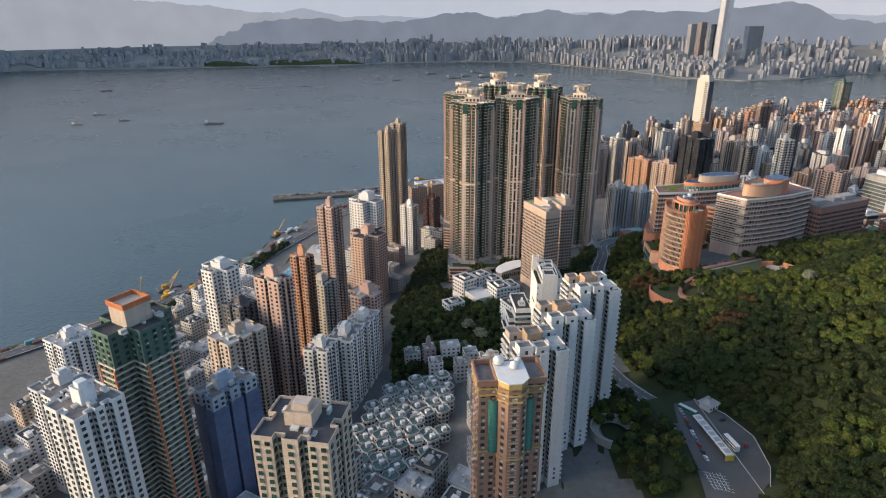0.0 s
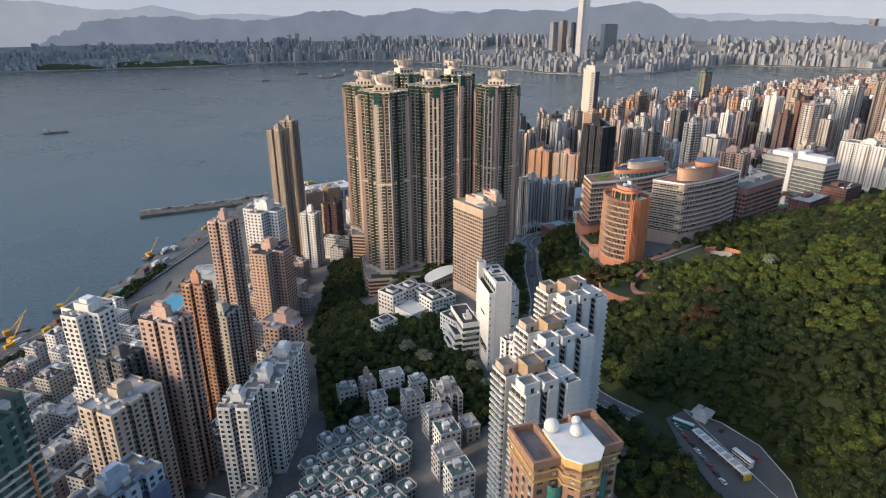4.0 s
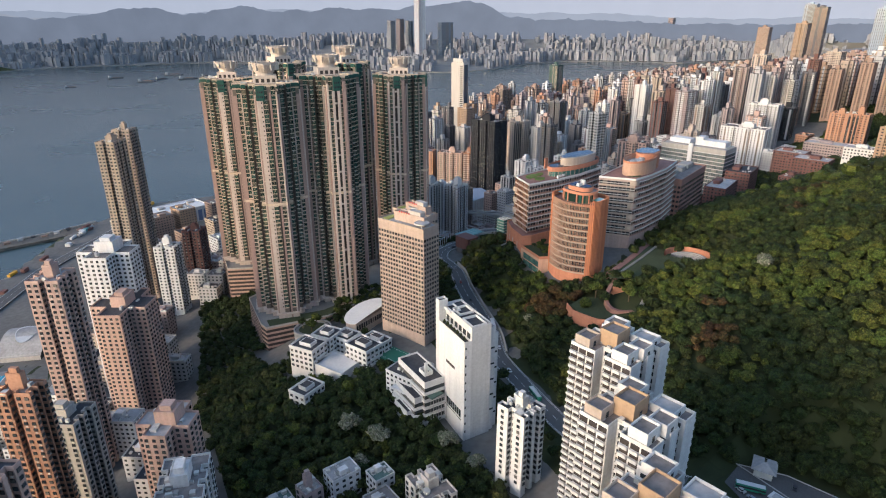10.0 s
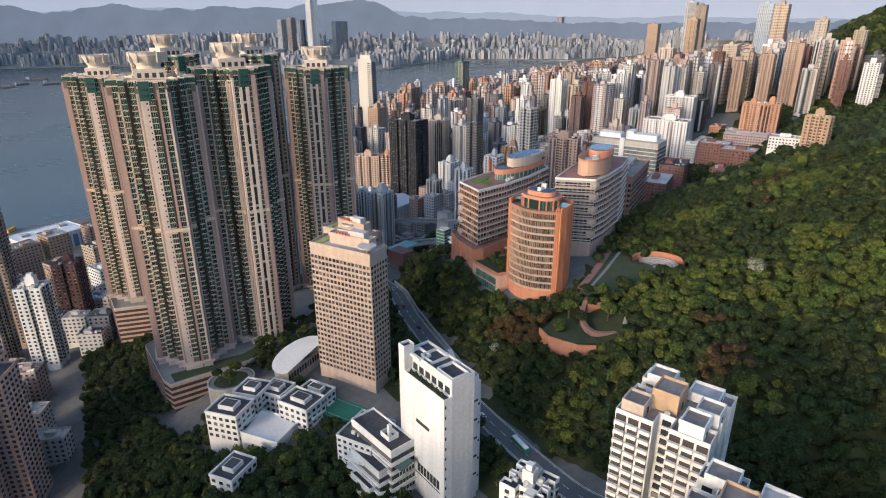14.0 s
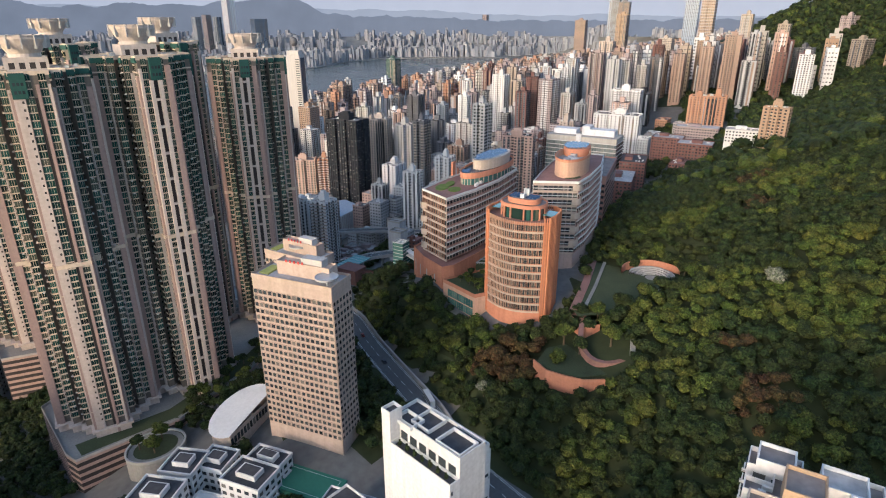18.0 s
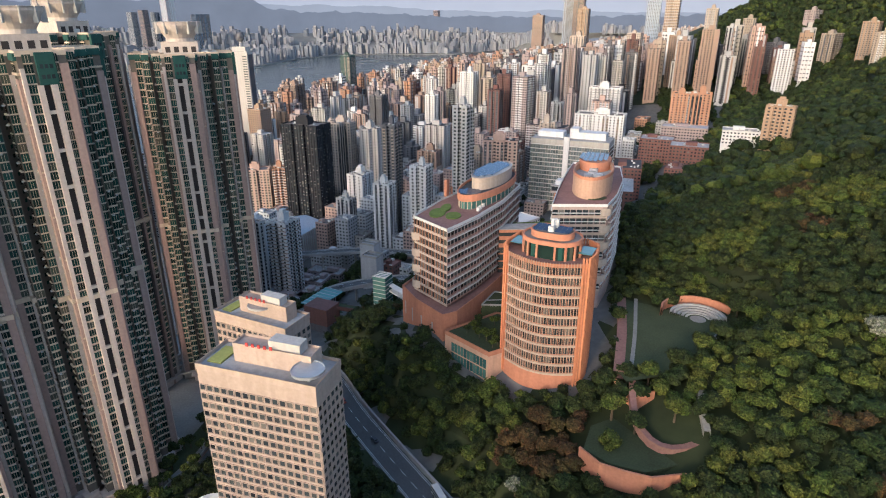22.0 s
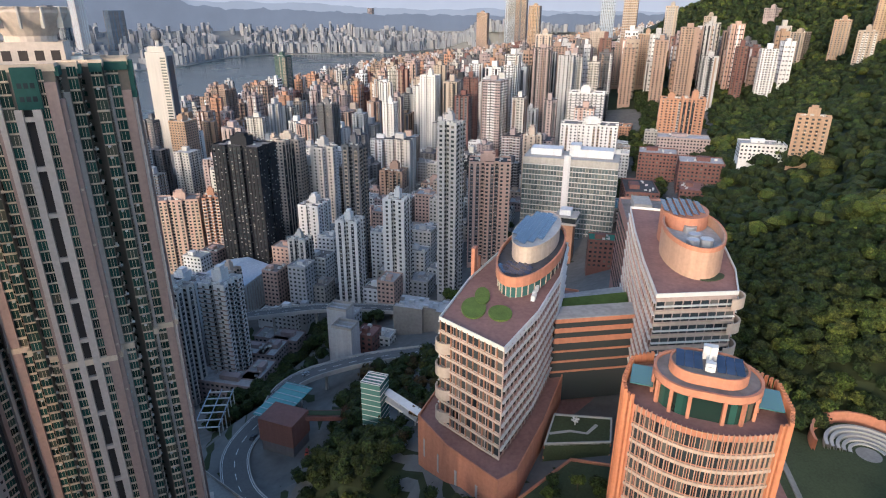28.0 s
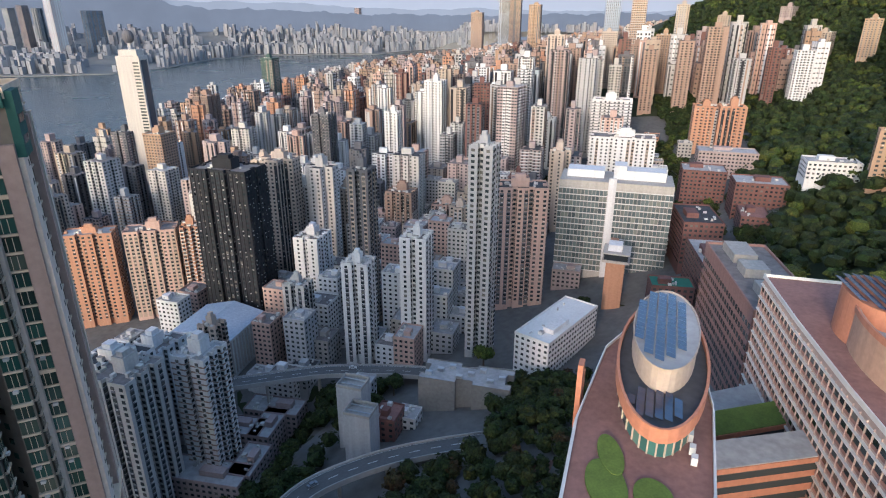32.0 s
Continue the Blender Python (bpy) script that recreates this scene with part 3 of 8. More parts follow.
FRAME_WALL = wall("brown_grey_tile", (0.155, 0.13, 0.105))
TALL_CREAM, TALL_PALE = wall("warm_cream_tile", (0.58, 0.46, 0.34)), wall("pale_rose_tile", (0.50, 0.42, 0.36))
ROSY = wall("rosy_tile", (0.33, 0.235, 0.20))
CROWN_GREEN = wall("dark_green_tile", (0.022, 0.075, 0.062))
# dark colour for the shade inside recesses, slots and openings modelled flat
GAP_SHADE = shader("dark_recess", (0.045, 0.038, 0.035), 0.9)
TANK_WALL = wall("tank_cream", (0.55, 0.47, 0.40))
TALL_QUARTER = [(6.5, -21), (6.5, -15.5), (10.5, -15.5), (10.5, -12.6), (6.6, -8.7), (8.7, -6.6), (12.6, -10.5), (15.5, -10.5), (15.5, -6.5), (21, -6.5)]


def big_tower(x, y, turn, z1, label, flip=0):
    """A 60-storey tower: stepped cross plan with diagonal wells, green glass, pale and rosy piers, a drum for water tanks on the roof."""
    h = z1 - PODIUM_Z
    poly = []
    for k in range(4):
        c, s = ((1, 0), (0, 1), (-1, 0), (0, -1))[k]
        poly += [(px * c - py * s, px * s + py * c) for px, py in TALL_QUARTER]
    top = thing("residential_tower", pose(x, y, PODIUM_Z, 0, 0, turn), label, "building", "tall towers on the podium")
    fh = 2.95
    part("wall", to_mesh("wall", prism(poly, 0, h)), FRAME_WALL, top)
    part("roof", to_mesh("roof", None, [flat(poly, h)]), ROOF, top)
    part("parapet", to_mesh("parapet", rim(grown(poly, 0.25), h - 0.6, 1.6)), TALL_CREAM, top)
    rows = np.arange(h - math.floor((h - 6) / fh) * fh, h - 2, fh)
    low, high = rows[rows < h * 0.52], rows[rows >= h * 0.52]
    glassq, ledge, white, rosy, dark, cool = [], [], [], [], [], []

    def bay(at, U, N, s, w, tall=2.3, out=0.3, mullions=2):
        """A column of windows: panes, sills that are deeper in the lower half, thin uprights."""
        glassq.append(panels(at(s, rows + 0.55), U, N, w, tall, out, 0, "top"))
        ledge.append(panels(at(s, low - 0.1), U, N, w + 0.2, 0.62, out + 0.2, 0, "top"))
        ledge.append(panels(at(s, high + 0.12), U, N, w + 0.2, 0.34, out + 0.2, 0, "top"))
        for j in range(mullions):
            ledge.append(panels(at(s - w / 2 + w * (j + 1) / (mullions + 1), rows + 0.5), U, N, 0.09, tall, out + 0.05, 0, False))

    for k, (a, u, n, size) in enumerate(edges(poly)):
        j, q = k % 10, k // 10 + flip
        U, N = (*u, 0), (*n, 0)
        at = lambda s, z: np.array([[a[0] + u[0] * s, a[1] + u[1] * s, v] for v in np.atleast_1d(z)])
        if j == 9 and q % 2:
            white += [panels(at(1.9, 0), U, N, 3.8, h - 9, 0.7), panels(at(12.5, 0), U, N, 1.0, h - 4, 0.9)]
            rosy.append(panels(at(8.6, 0), U, N, 1.2, h - 4, 1.1))
            dark.append(panels(at(2.9, rows[:-3] + 1.0), U, N, 0.7, 0.95, 0.72, 0.6))
            dark.append(panels(at(7.4, 0), U, N, 0.9, h - 9, 0.04, 0, False))
            bay(at, U, N, 5.4, 2.6)
            bay(at, U, N, 10.6, 2.4)
        elif j == 9:
            white += [panels(at(0.6, 0), U, N, 1.2, h - 4, 1.0), panels(at(4.3, 0), U, N, 1.6, h - 9, 1.3), panels(at(8.0, 0), U, N, 1.8, h - 9, 1.3)]
            rosy.append(panels(at(11.8, 0), U, N, 2.4, h - 3, 1.2))
            dark.append(panels(at(6.2, 0), U, N, 2.1, h - 9, 0.04, 0, False))
            white.append(panels(at(6.2, rows[::4]), U, N, 2.1, 1.1, 1.1))
            bay(at, U, N, 2.5, 2.3)
            bay(at, U, N, 9.8, 1.6)
        elif j in (0, 8):
            side = lambda s: s if j == 0 else size - s
            rosy.append(panels(at(side(1.1), 0), U, N, 2.2, h - 7, 0.9))
            bay(at, U, N, side(3.7), 2.6)
            pick = rows[np.array([RND.random() < 0.3 for _ in rows])]
            cool.append(panels(at(side(3.7) + RND.uniform(-0.4, 0.4), pick - 0.3), U, N, 0.7, 0.5, 1.0))
            ledge.append(panels(at(size / 2, rows[2::5]), U, N, size, 0.6, 0.75))
        elif j in (1, 7):
            side = lambda s: s if j == 7 else size - s
            white.append(panels(at(side(size - 0.8), 0), U, N, 1.6, h - 6, 0.9))
            bay(at, U, N, side(1.15), 2.0)
        elif j in (2, 6):
            side = lambda s: s if j == 2 else size - s
            bay(at, U, N, side(1.45), 2.4)
            ledge.append(panels(at(size / 2, rows[::6]), U, N, size, 0.5, 0.72))
            pick = rows[np.array([RND.random() < 0.4 for _ in rows])]
            cool.append(panels(at(side(1.5) + RND.uniform(-0.6, 0.6), pick - 0.3), U, N, 0.7, 0.5, 1.0))
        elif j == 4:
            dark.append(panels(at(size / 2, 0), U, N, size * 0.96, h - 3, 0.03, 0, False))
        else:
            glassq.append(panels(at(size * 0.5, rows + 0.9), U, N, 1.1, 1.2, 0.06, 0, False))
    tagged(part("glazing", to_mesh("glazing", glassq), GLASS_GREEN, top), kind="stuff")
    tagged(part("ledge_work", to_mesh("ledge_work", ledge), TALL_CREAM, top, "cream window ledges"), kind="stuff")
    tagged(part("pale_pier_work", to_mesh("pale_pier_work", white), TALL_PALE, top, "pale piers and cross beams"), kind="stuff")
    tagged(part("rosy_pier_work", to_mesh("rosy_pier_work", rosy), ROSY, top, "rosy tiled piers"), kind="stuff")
    # flush dark sheets paint the shade of wells; small pier windows share them
    tagged(part("recess_work", to_mesh("recess_work", dark), GAP_SHADE, top), kind="stuff")
    tagged(part("cooling_clutter", to_mesh("cooling_clutter", cool), AC, top), kind="stuff")
    for k, (a, u, n, size) in enumerate(edges(poly)):
        U, N, j = (*u, 0), (*n, 0), k % 10
        mid = a + u * size / 2
        if j == 9:
            s, w = (2.6, 5.2) if (k // 10 + flip) % 2 else (7.0, 5.0)
            part("crown_panel", to_mesh("crown_panel", panels([[*(a + u * s), h - 9]], U, N, w, 9.4, 1.2)), CROWN_GREEN, top, "dark green tiled crown")
            for z in (h - 7.2, h - 4.2):
                part("crown_window", to_mesh("crown_window", [panels([[*(a + u * (s + o)), z]], U, N, 0.9, 1.2, 1.26, 1.1) for o in (-1.3, 0, 1.3)]), GLASS, top)
        elif j in (0, 2, 6, 8):
            part("crown_panel", to_mesh("crown_panel", panels([[*mid, h - 1.8]], U, N, size, 2.1, 0.8)), CROWN_GREEN, top, "dark green tiled crown")
        if j in (9, 0, 1, 7, 8):
            part("refuge_beam", to_mesh("refuge_beam", panels([[*mid, h * 0.52]], U, N, size, 1.7, 1.25)), TALL_CREAM, top, "cream beam of the refuge floor")
    foot = grown(poly, 1.0)
    part("base_skirt", to_mesh("base_skirt", [prism(foot, 0, 3.2), rim(grown(poly, 2.2), 3.2, 0.9, 2.2)]), TALL_PALE, top, "pale canopy round the foot")
    # roof house, flared drum and roof plant
    house = box_plan(15, 12)
    part("roof_house", to_mesh("roof_house", [prism(house, h - 0.6, h + 4.5), rim(house, h + 4.5, 0.7)], [flat(house, h + 4.5)]), TANK_WALL, top)
    for px in (-5, -1.5, 2, 5.5):
        # dark panel painted as the shade of an opening in the solid wall
        part("roof_opening", to_mesh("roof_opening", panels([[px, -6, h + 0.8]], (1, 0, 0), (0, -1, 0), 2.0, 2.4, 0.05)), GAP_SHADE, top)
    rings = [(11.5, 4.5), (11.5, 6.5), (15.5, 9.5), (18.5, 12.0), (18.5, 13.2)]
    got = []
    for (d0, za), (d1, zb) in zip(rings[:-1], rings[1:]):
        p0, p1 = np.array(round_plan(d0, d0, 24)), np.array(round_plan(d1, d1, 24))
        got.append(np.stack([np.c_[p0, np.full(24, h + za)], np.c_[np.roll(p0, -1, 0), np.full(24, h + za)], np.c_[np.roll(p1, -1, 0), np.full(24, h + zb)], np.c_[p1, np.full(24, h + zb)]], 1))
    drum = round_plan(18.5, 18.5, 24)
    part("tank_drum", to_mesh("tank_drum", got + [rim(drum, h + 12.6, 0.7, 0.5)], [flat(drum, h + 12.2)]), TANK_WALL, top, "cream flared water-tank drum")
    for ang in np.arange(0, 6.28, 0.5236):
        part("drum_rib", to_mesh("drum_rib", panels([[8.0 * math.cos(ang), 8.0 * math.sin(ang), h + 8.4]], (-math.sin(ang), math.cos(ang), 0), (math.cos(ang), math.sin(ang), 0), 0.4, 5.0, 1.7)), WALLS["light"], top)
    tagged(part("roof_clutter", to_mesh("roof_clutter", boxes([(RND.uniform(-17, 17), RND.choice((-4, 4, 3, -3)) + RND.uniform(-1, 1), h - 0.6) for _ in range(18)], [(RND.uniform(1, 3), RND.uniform(1, 2.5), RND.uniform(1, 2.8)) for _ in range(18)])), AC, top), kind="stuff")
    return top


for x, y, turn, z1, flip in ((24.8, 716, -14, 220, 0), (30.6, 599, -12, 226, 0), (63.8, 697, 20, 232, 0), (73.5, 601, -2, 229.5, 1), (108.5, 664, 20, 232.5, 0), (146, 639, -32, 224, 1)):
    big_tower(x, y, turn, z1, "very tall housing tower with green glass and pale piers", flip)

podium = [(7, 568), (52, 566), (98, 582), (124, 598), (176, 614), (178, 668), (120, 708), (72, 742), (4, 744), (1, 692), (22, 684), (24, 634), (6, 624), (5, 576)]
pod = thing("podium", pose(0, 0, 0), "concrete car-park podium under the tall towers", "podium", kind="structure")
part("wall", to_mesh("wall", prism(podium, 20, PODIUM_Z)), WALLS["belt"], pod)
part("deck", to_mesh("deck", None, [flat(podium, PODIUM_Z)]), PAVING, pod)
part("deck_garden", to_mesh("deck_garden", None, [flat([(10, 571), (52, 569), (96, 585), (122, 600), (118, 607), (94, 593), (52, 578), (10, 581)], PODIUM_Z + 0.06)]), GRASS, pod, "planted strip along the deck")
part("deck_parapet", to_mesh("deck_parapet", rim(podium, PODIUM_Z, 1.2)), WALLS["concrete"], pod)
# shade of the open car-park levels, painted as dark bands on the wall
part("opening_strips", to_mesh("opening_strips", bands(podium, np.arange(30, 60, 3.6), 1.9, 0.06)), GAP_SHADE, pod)

# ---- twin blocks with square windows ----


HOSTEL = wall("rose_cream_tile", (0.39, 0.305, 0.25))
SIGN_RED, PAD_GREEN = shader("sign_red", (0.45, 0.05, 0.04), 0.6), shader("pad_green", (0.33, 0.34, 0.10), 0.9)


def grid_block(x, y, turn, w, d, z0, z1, label):
    h = z1 - z0
    poly = box_plan(w, d)
    top = thing("hostel_block", pose(x, y, z0, 0, 0, turn), label, "building", "twin blocks")
    part("wall", to_mesh("wall", prism(poly, -3, h)), HOSTEL, top)
    q, feet = facade(poly, 6, h - 3, 2.95, 2.3, 1.65, 1.7, 0.7, 0.05, False)
    tagged(part("glazing", to_mesh("glazing", q), GLASS, top), kind="stuff")
    u, n = np.c_[feet[:, 3:5], np.zeros(len(feet))], np.c_[feet[:, 5:7], np.zeros(len(feet))]
    got = [panels(feet[:, :3] - (0, 0, 0.25), u, n, 2.0, 0.25, 0.3), panels(feet[:, :3] + (0, 0, 1.7), u, n, 2.0, 0.22, 0.24)]
    got += [panels(feet[:, :3] + u * s * 0.92, u, n, 0.2, 1.7, 0.24) for s in (-1, 1)]
    tagged(part("surround_work", to_mesh("surround_work", got), HOSTEL, top), kind="stuff")
    part("roof", to_mesh("roof", None, [flat(poly, h)]), ROOF_GREY, top)
    part("parapet", to_mesh("parapet", rim(grown(poly, 0.15), h - 1, 2.0)), HOSTEL, top)
    core = [(px + w * 0.06, py + 1.5) for px, py in box_plan(w * 0.66, d * 0.42)]
    part("roof_house", to_mesh("roof_house", [prism(core, h, h + 5), rim(core, h + 5, 0.8)], [flat(core, h + 5)]), HOSTEL, top)
    part("water_tank", to_mesh("water_tank", boxes([(w * 0.16, 1.5, h + 5)], [(w * 0.26, d * 0.3, 3)])), WALLS["light"], top)
    for k in range(5):
        part("sign_bar", to_mesh("sign_bar", boxes([(w * 0.06 - w * 0.2 + k * 1.9, 1.5 - d * 0.21 - 0.2, h + 5.6)], [(0.8, 0.25, 1.1)])), SIGN_RED, top, "red bar of the rooftop sign")
    part("roof_pad", to_mesh("roof_pad", boxes([(-w * 0.4, 0, h)], [(w * 0.12, d * 0.6, 0.5)])), PAD_GREEN, top, "yellow-green roof pad")
    disc = round_plan(9, 9, 28)
    part("disc_canopy", to_mesh("disc_canopy", [prism(disc, h + 3.2, h + 3.7), rim(disc, h + 3.7, 0.3)], [flat(disc, h + 3.72), flat(disc, h + 3.2)[::-1]]), METAL, top, "round glass and metal canopy")
    part("canopy_post", to_mesh("canopy_post", boxes([(0, 0, h)], [(0.6, 0.6, 3.3)])), METAL, top)
    return top, h


tb, hh = grid_block(86, 497, -67, 37, 14, 74, 150, "cream tiled block with a grid of square windows")
for o in list(tb.children):
    if o.name.split(".")[0] in ("disc_canopy", "canopy_post"):
        o.location = (15, -4.2, 0)
tb2, hh = grid_block(111, 540, -75, 32, 13, 70, 141, "cream tiled block with a grid of square windows behind its twin")

KERB_PALE = shader("pale_scaffold", (0.45, 0.44, 0.42), 0.8)
TEAL_BAY = island("teal_bay_glass", [(0.02, 0.10, 0.085), (0.03, 0.14, 0.12), (0.05, 0.19, 0.16)], 0.12, 0.5)
CROWN_BIT = boxes([(0, 0, 0), (0.3, 0.5, 0.4)], [(0.9, 0.9, 1.0), (0.7, 0.6, 0.9)], [0.3, 0.9])

# ---- white building with blank front ----
wt = thing("white_tower", pose(77.5, 411, 66), "tall white building with a blank street front and a dark roof", "building")
for name, x0, x1, y0, y1, z1 in (("main_block", -5, 6, -15, 15, 62), ("front_block", -9, -5, -15, 11, 55), ("stair_tower", -9, -4, 11, 15, 66), ("side_step", 6, 9, -14, 14, 59), ("rear_step", 9, 12, -12, 13, 54)):
    plan = [(x0, y0), (x1, y0), (x1, y1), (x0, y1)]
    part(name, to_mesh(name, [prism(plan, -8, z1), rim(plan, z1, 1.2, 0.35)], [flat(plan, z1)]), WALLS["white"], wt)
    part("roof", to_mesh("roof", None, [flat(grown(plan, -0.4), z1 + 0.05)]), ROOF_DARK, wt)
for y, z, w, h_ in ((-1, 36, 9, 1.7), (-4, 10, 17, 0.5)):
    part("dark_slot", to_mesh("dark_slot", panels([(-9, y, z)], (0, -1, 0), (-1, 0, 0), w, h_, 0.06)), GAP_SHADE, wt)
for k in range(7):
    part("window", to_mesh("window", panels([(-9, -11 + k * 2.2, 11.5)], (0, -1, 0), (-1, 0, 0), 1.8, 4.4, 0.08)), GLASS, wt)
for k in range(11):
    part("slit_window", to_mesh("slit_window", panels([(-8.2, -15, 4 + k * 4.8)], (1, 0, 0), (0, -1, 0), 0.7, 1.4, 0.07)), GLASS, wt)
for k in range(5):
    part("side_window", to_mesh("side_window", panels([(7.6, -14, 12 + k * 9)], (1, 0, 0), (0, -1, 0), 2.2, 1.0, 0.07)), GLASS, wt)
    part("side_window", to_mesh("side_window", panels([(10.6, -12, 8 + k * 9)], (1, 0, 0), (0, -1, 0), 2.0, 1.0, 0.07)), GLASS, wt)
for k in range(6):
    part("terrace_opening", to_mesh("terrace_opening", panels([(-5, -12 + k * 4.2, 56)], (0, -1, 0), (-1, 0, 0), 3.0, 3.2, 0.08)), GLASS, wt)
for x, y, a, b in ((0, -9, 4, 5), (1, 4, 4, 4), (-3, 9, 3, 4)):
    part("roof_frame", to_mesh("roof_frame", rim([(x - a, y - b), (x + a, y - b), (x + a, y + b), (x - a, y + b)], 62, 1.3, 0.4)), WHITE, wt)
for k in range(7):
    part("terrace_plant", to_mesh("terrace_plant", CROWN_BIT * (1.0 + 0.1 * (k % 3)) + np.array([-7.4, -12 + k * 3.4, 56])), LEAF, wt, "potted shrub on the terrace")
an = thing("terraced_annexe", pose(62, 425, 64, 0, 0, 4), "stepped white annexe with a dark roof and rounded balconies", "building")
for k, (x0, x1, y0, y1, z1) in enumerate(((-6, 6, -9, 20, 27), (-11, -6, -7, 14, 18), (-14, -11, -4, 10, 9))):
    plan = [(x0, y0), (x1, y0), (x1, y1), (x0, y1)]
    part("storey_block", to_mesh("storey_block", [prism(plan, -12, z1), rim(plan, z1, 1.0, 0.3)], [flat(plan, z1)]), WALLS["white"], an)
    part("roof", to_mesh("roof", None, [flat(grown(plan, -0.4), z1 + 0.05)]), ROOF_DARK, an)
    for z in np.arange(3, z1 - 2, 4.4):
        part("balcony_band", to_mesh("balcony_band", bands(plan, [z], 1.2, 0.9)), WALLS["white"], an)
        part("window_band", to_mesh("window_band", bands(plan, [z + 1.4], 2.2, 0.06)), GLASS, an)
part("roof_frame", to_mesh("roof_frame", [rim(box_plan(5, 6), 27, 2.4, 0.3), boxes([(0, 0, 27)], [(1.4, 1.4, 6)])]), WHITE, an)
for k in range(7):
    part("scaffold_pole", to_mesh("scaffold_pole", boxes([(-4 + k * 1.6, -11.5, 4)], [(0.16, 0.16, 16)], 0.3)), KERB_PALE, an)
for z in (6, 10, 14, 18):
    part("scaffold_rail", to_mesh("scaffold_rail", boxes([(1, -11.5, z)], [(10, 0.16, 0.16)], 0, True)), KERB_PALE, an)
part("green_awning", to_mesh("green_awning", boxes([(-1, -11, 20)], [(8, 4, 0.4)], 0.2, True)), WALLS["green"], an)

# ---- row of three white slabs ----
TAN_BOX = wall("tan_penthouse", (0.36, 0.25, 0.16))


def slab_block(x, y, turn, z1, z0):
    """A white block: blank piers to the south, deep wells with balconies, roofs in several boxes."""
    h = z1 - z0
    poly = notch_plan(25, 24, 2, 5, 4.0)
    top = thing("apartment_block", pose(x, y, z0, 0, 0, turn), "white apartment block with deep light wells and a tan penthouse", "building", "row of white blocks")
    part("wall", to_mesh("wall", prism(poly, -6, h)), WALLS["white"], top)
    part("roof", to_mesh("roof", None, [flat(poly, h)]), ROOF, top)
    part("parapet", to_mesh("parapet", rim(poly, h, 1.1)), WALLS["white"], top)
    rows = np.arange(h - math.floor((h - 4) / 2.95) * 2.95, h - 2, 2.95)
    panes, slabs, cool, dark = [], [], [], []
    r = random.Random(int(x))
    for k, (a, u, n, size) in enumerate(edges(poly)):
        blank = n[1] < -0.9 and size > 4.2
        cols = 0 if blank and k % 3 == 0 else max(1, int(size / 3.2))
        U, N = (*u, 0), (*n, 0)
        for j in range(cols):
            s = size * (j + 0.5) / cols
            at = np.array([[*(a + u * s), z] for z in rows])
            w = min(2.3, size / cols * 0.62)
            if blank:
                panes.append(panels(at[: len(at) // 9 + 1] + (0, 0, 0.9), U, N, 1.2, 1.4, 0.08))
                continue
            panes.append(panels(at + (0, 0, 0.8), U, N, w, 1.6, 0.25))
            if abs(n[0]) > 0.9 and size > 5:
                slabs.append(panels(at + (0, 0, -0.1), U, N, size / cols * 0.86, 1.05, 1.15))
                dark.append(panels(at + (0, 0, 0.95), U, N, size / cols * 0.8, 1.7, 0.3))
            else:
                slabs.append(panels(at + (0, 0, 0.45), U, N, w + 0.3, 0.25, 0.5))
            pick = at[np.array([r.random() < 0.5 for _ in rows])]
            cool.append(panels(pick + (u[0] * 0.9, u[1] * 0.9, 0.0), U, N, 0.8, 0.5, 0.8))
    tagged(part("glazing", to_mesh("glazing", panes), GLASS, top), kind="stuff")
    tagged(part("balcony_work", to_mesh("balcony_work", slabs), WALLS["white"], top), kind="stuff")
    # dark sheets between the balcony slabs paint the shade behind them
    tagged(part("recess_work", to_mesh("recess_work", dark), GAP_SHADE, top), kind="stuff")
    tagged(part("cooling_clutter", to_mesh("cooling_clutter", cool), AC, top), kind="stuff")
    for px, py, w, d, t_, m in ((-1, 2, 8, 7, 5.2, TAN_BOX), (-8.5, -7, 7, 6, 3.6, WALLS["white"]), (-1, -8.5, 6.5, 6, 3.4, WALLS["white"]), (8, -5, 7, 8, 1.8, WALLS["white"]), (8.5, 7, 6.5, 7, 2.6, WALLS["white"]), (-8.5, 8, 6.5, 6, 3.2, WALLS["cream"])):
        plan = [(px - w / 2, py - d / 2), (px + w / 2, py - d / 2), (px + w / 2, py + d / 2), (px - w / 2, py + d / 2)]
        name = "penthouse" if m is TAN_BOX else "roof_house"
        o = part(name, to_mesh(name, [prism(plan, h, h + t_), rim(plan, h + t_, 0.9, 0.3)], [flat(plan, h + t_)]), m, top)
        part("roof_cover", to_mesh("roof_cover", None, [flat(grown(plan, -0.35), h + t_ + 0.05)]), ROOF if t_ > 2.0 else ROOF_GREY, o)
        part("doorway", to_mesh("doorway", panels([(px, py - d / 2, h + 0.2)], (1, 0, 0), (0, -1, 0), 1.4, min(2.1, t_ - 0.4), 0.06)), GLASS, o)
    c = [(r.uniform(-11, 11), r.uniform(-10, 10), h) for _ in range(16)]
    tagged(part("roof_clutter", to_mesh("roof_clutter", boxes(c, [(r.uniform(0.6, 2), r.uniform(0.6, 2), r.uniform(0.6, 1.6)) for _ in c])), AC, top), kind="stuff")


for x, y, z1 in ((86, 316, 161), (65, 286, 158), (45, 256, 158)):
    slab_block(x, y, 14, z1 - 3, 74)

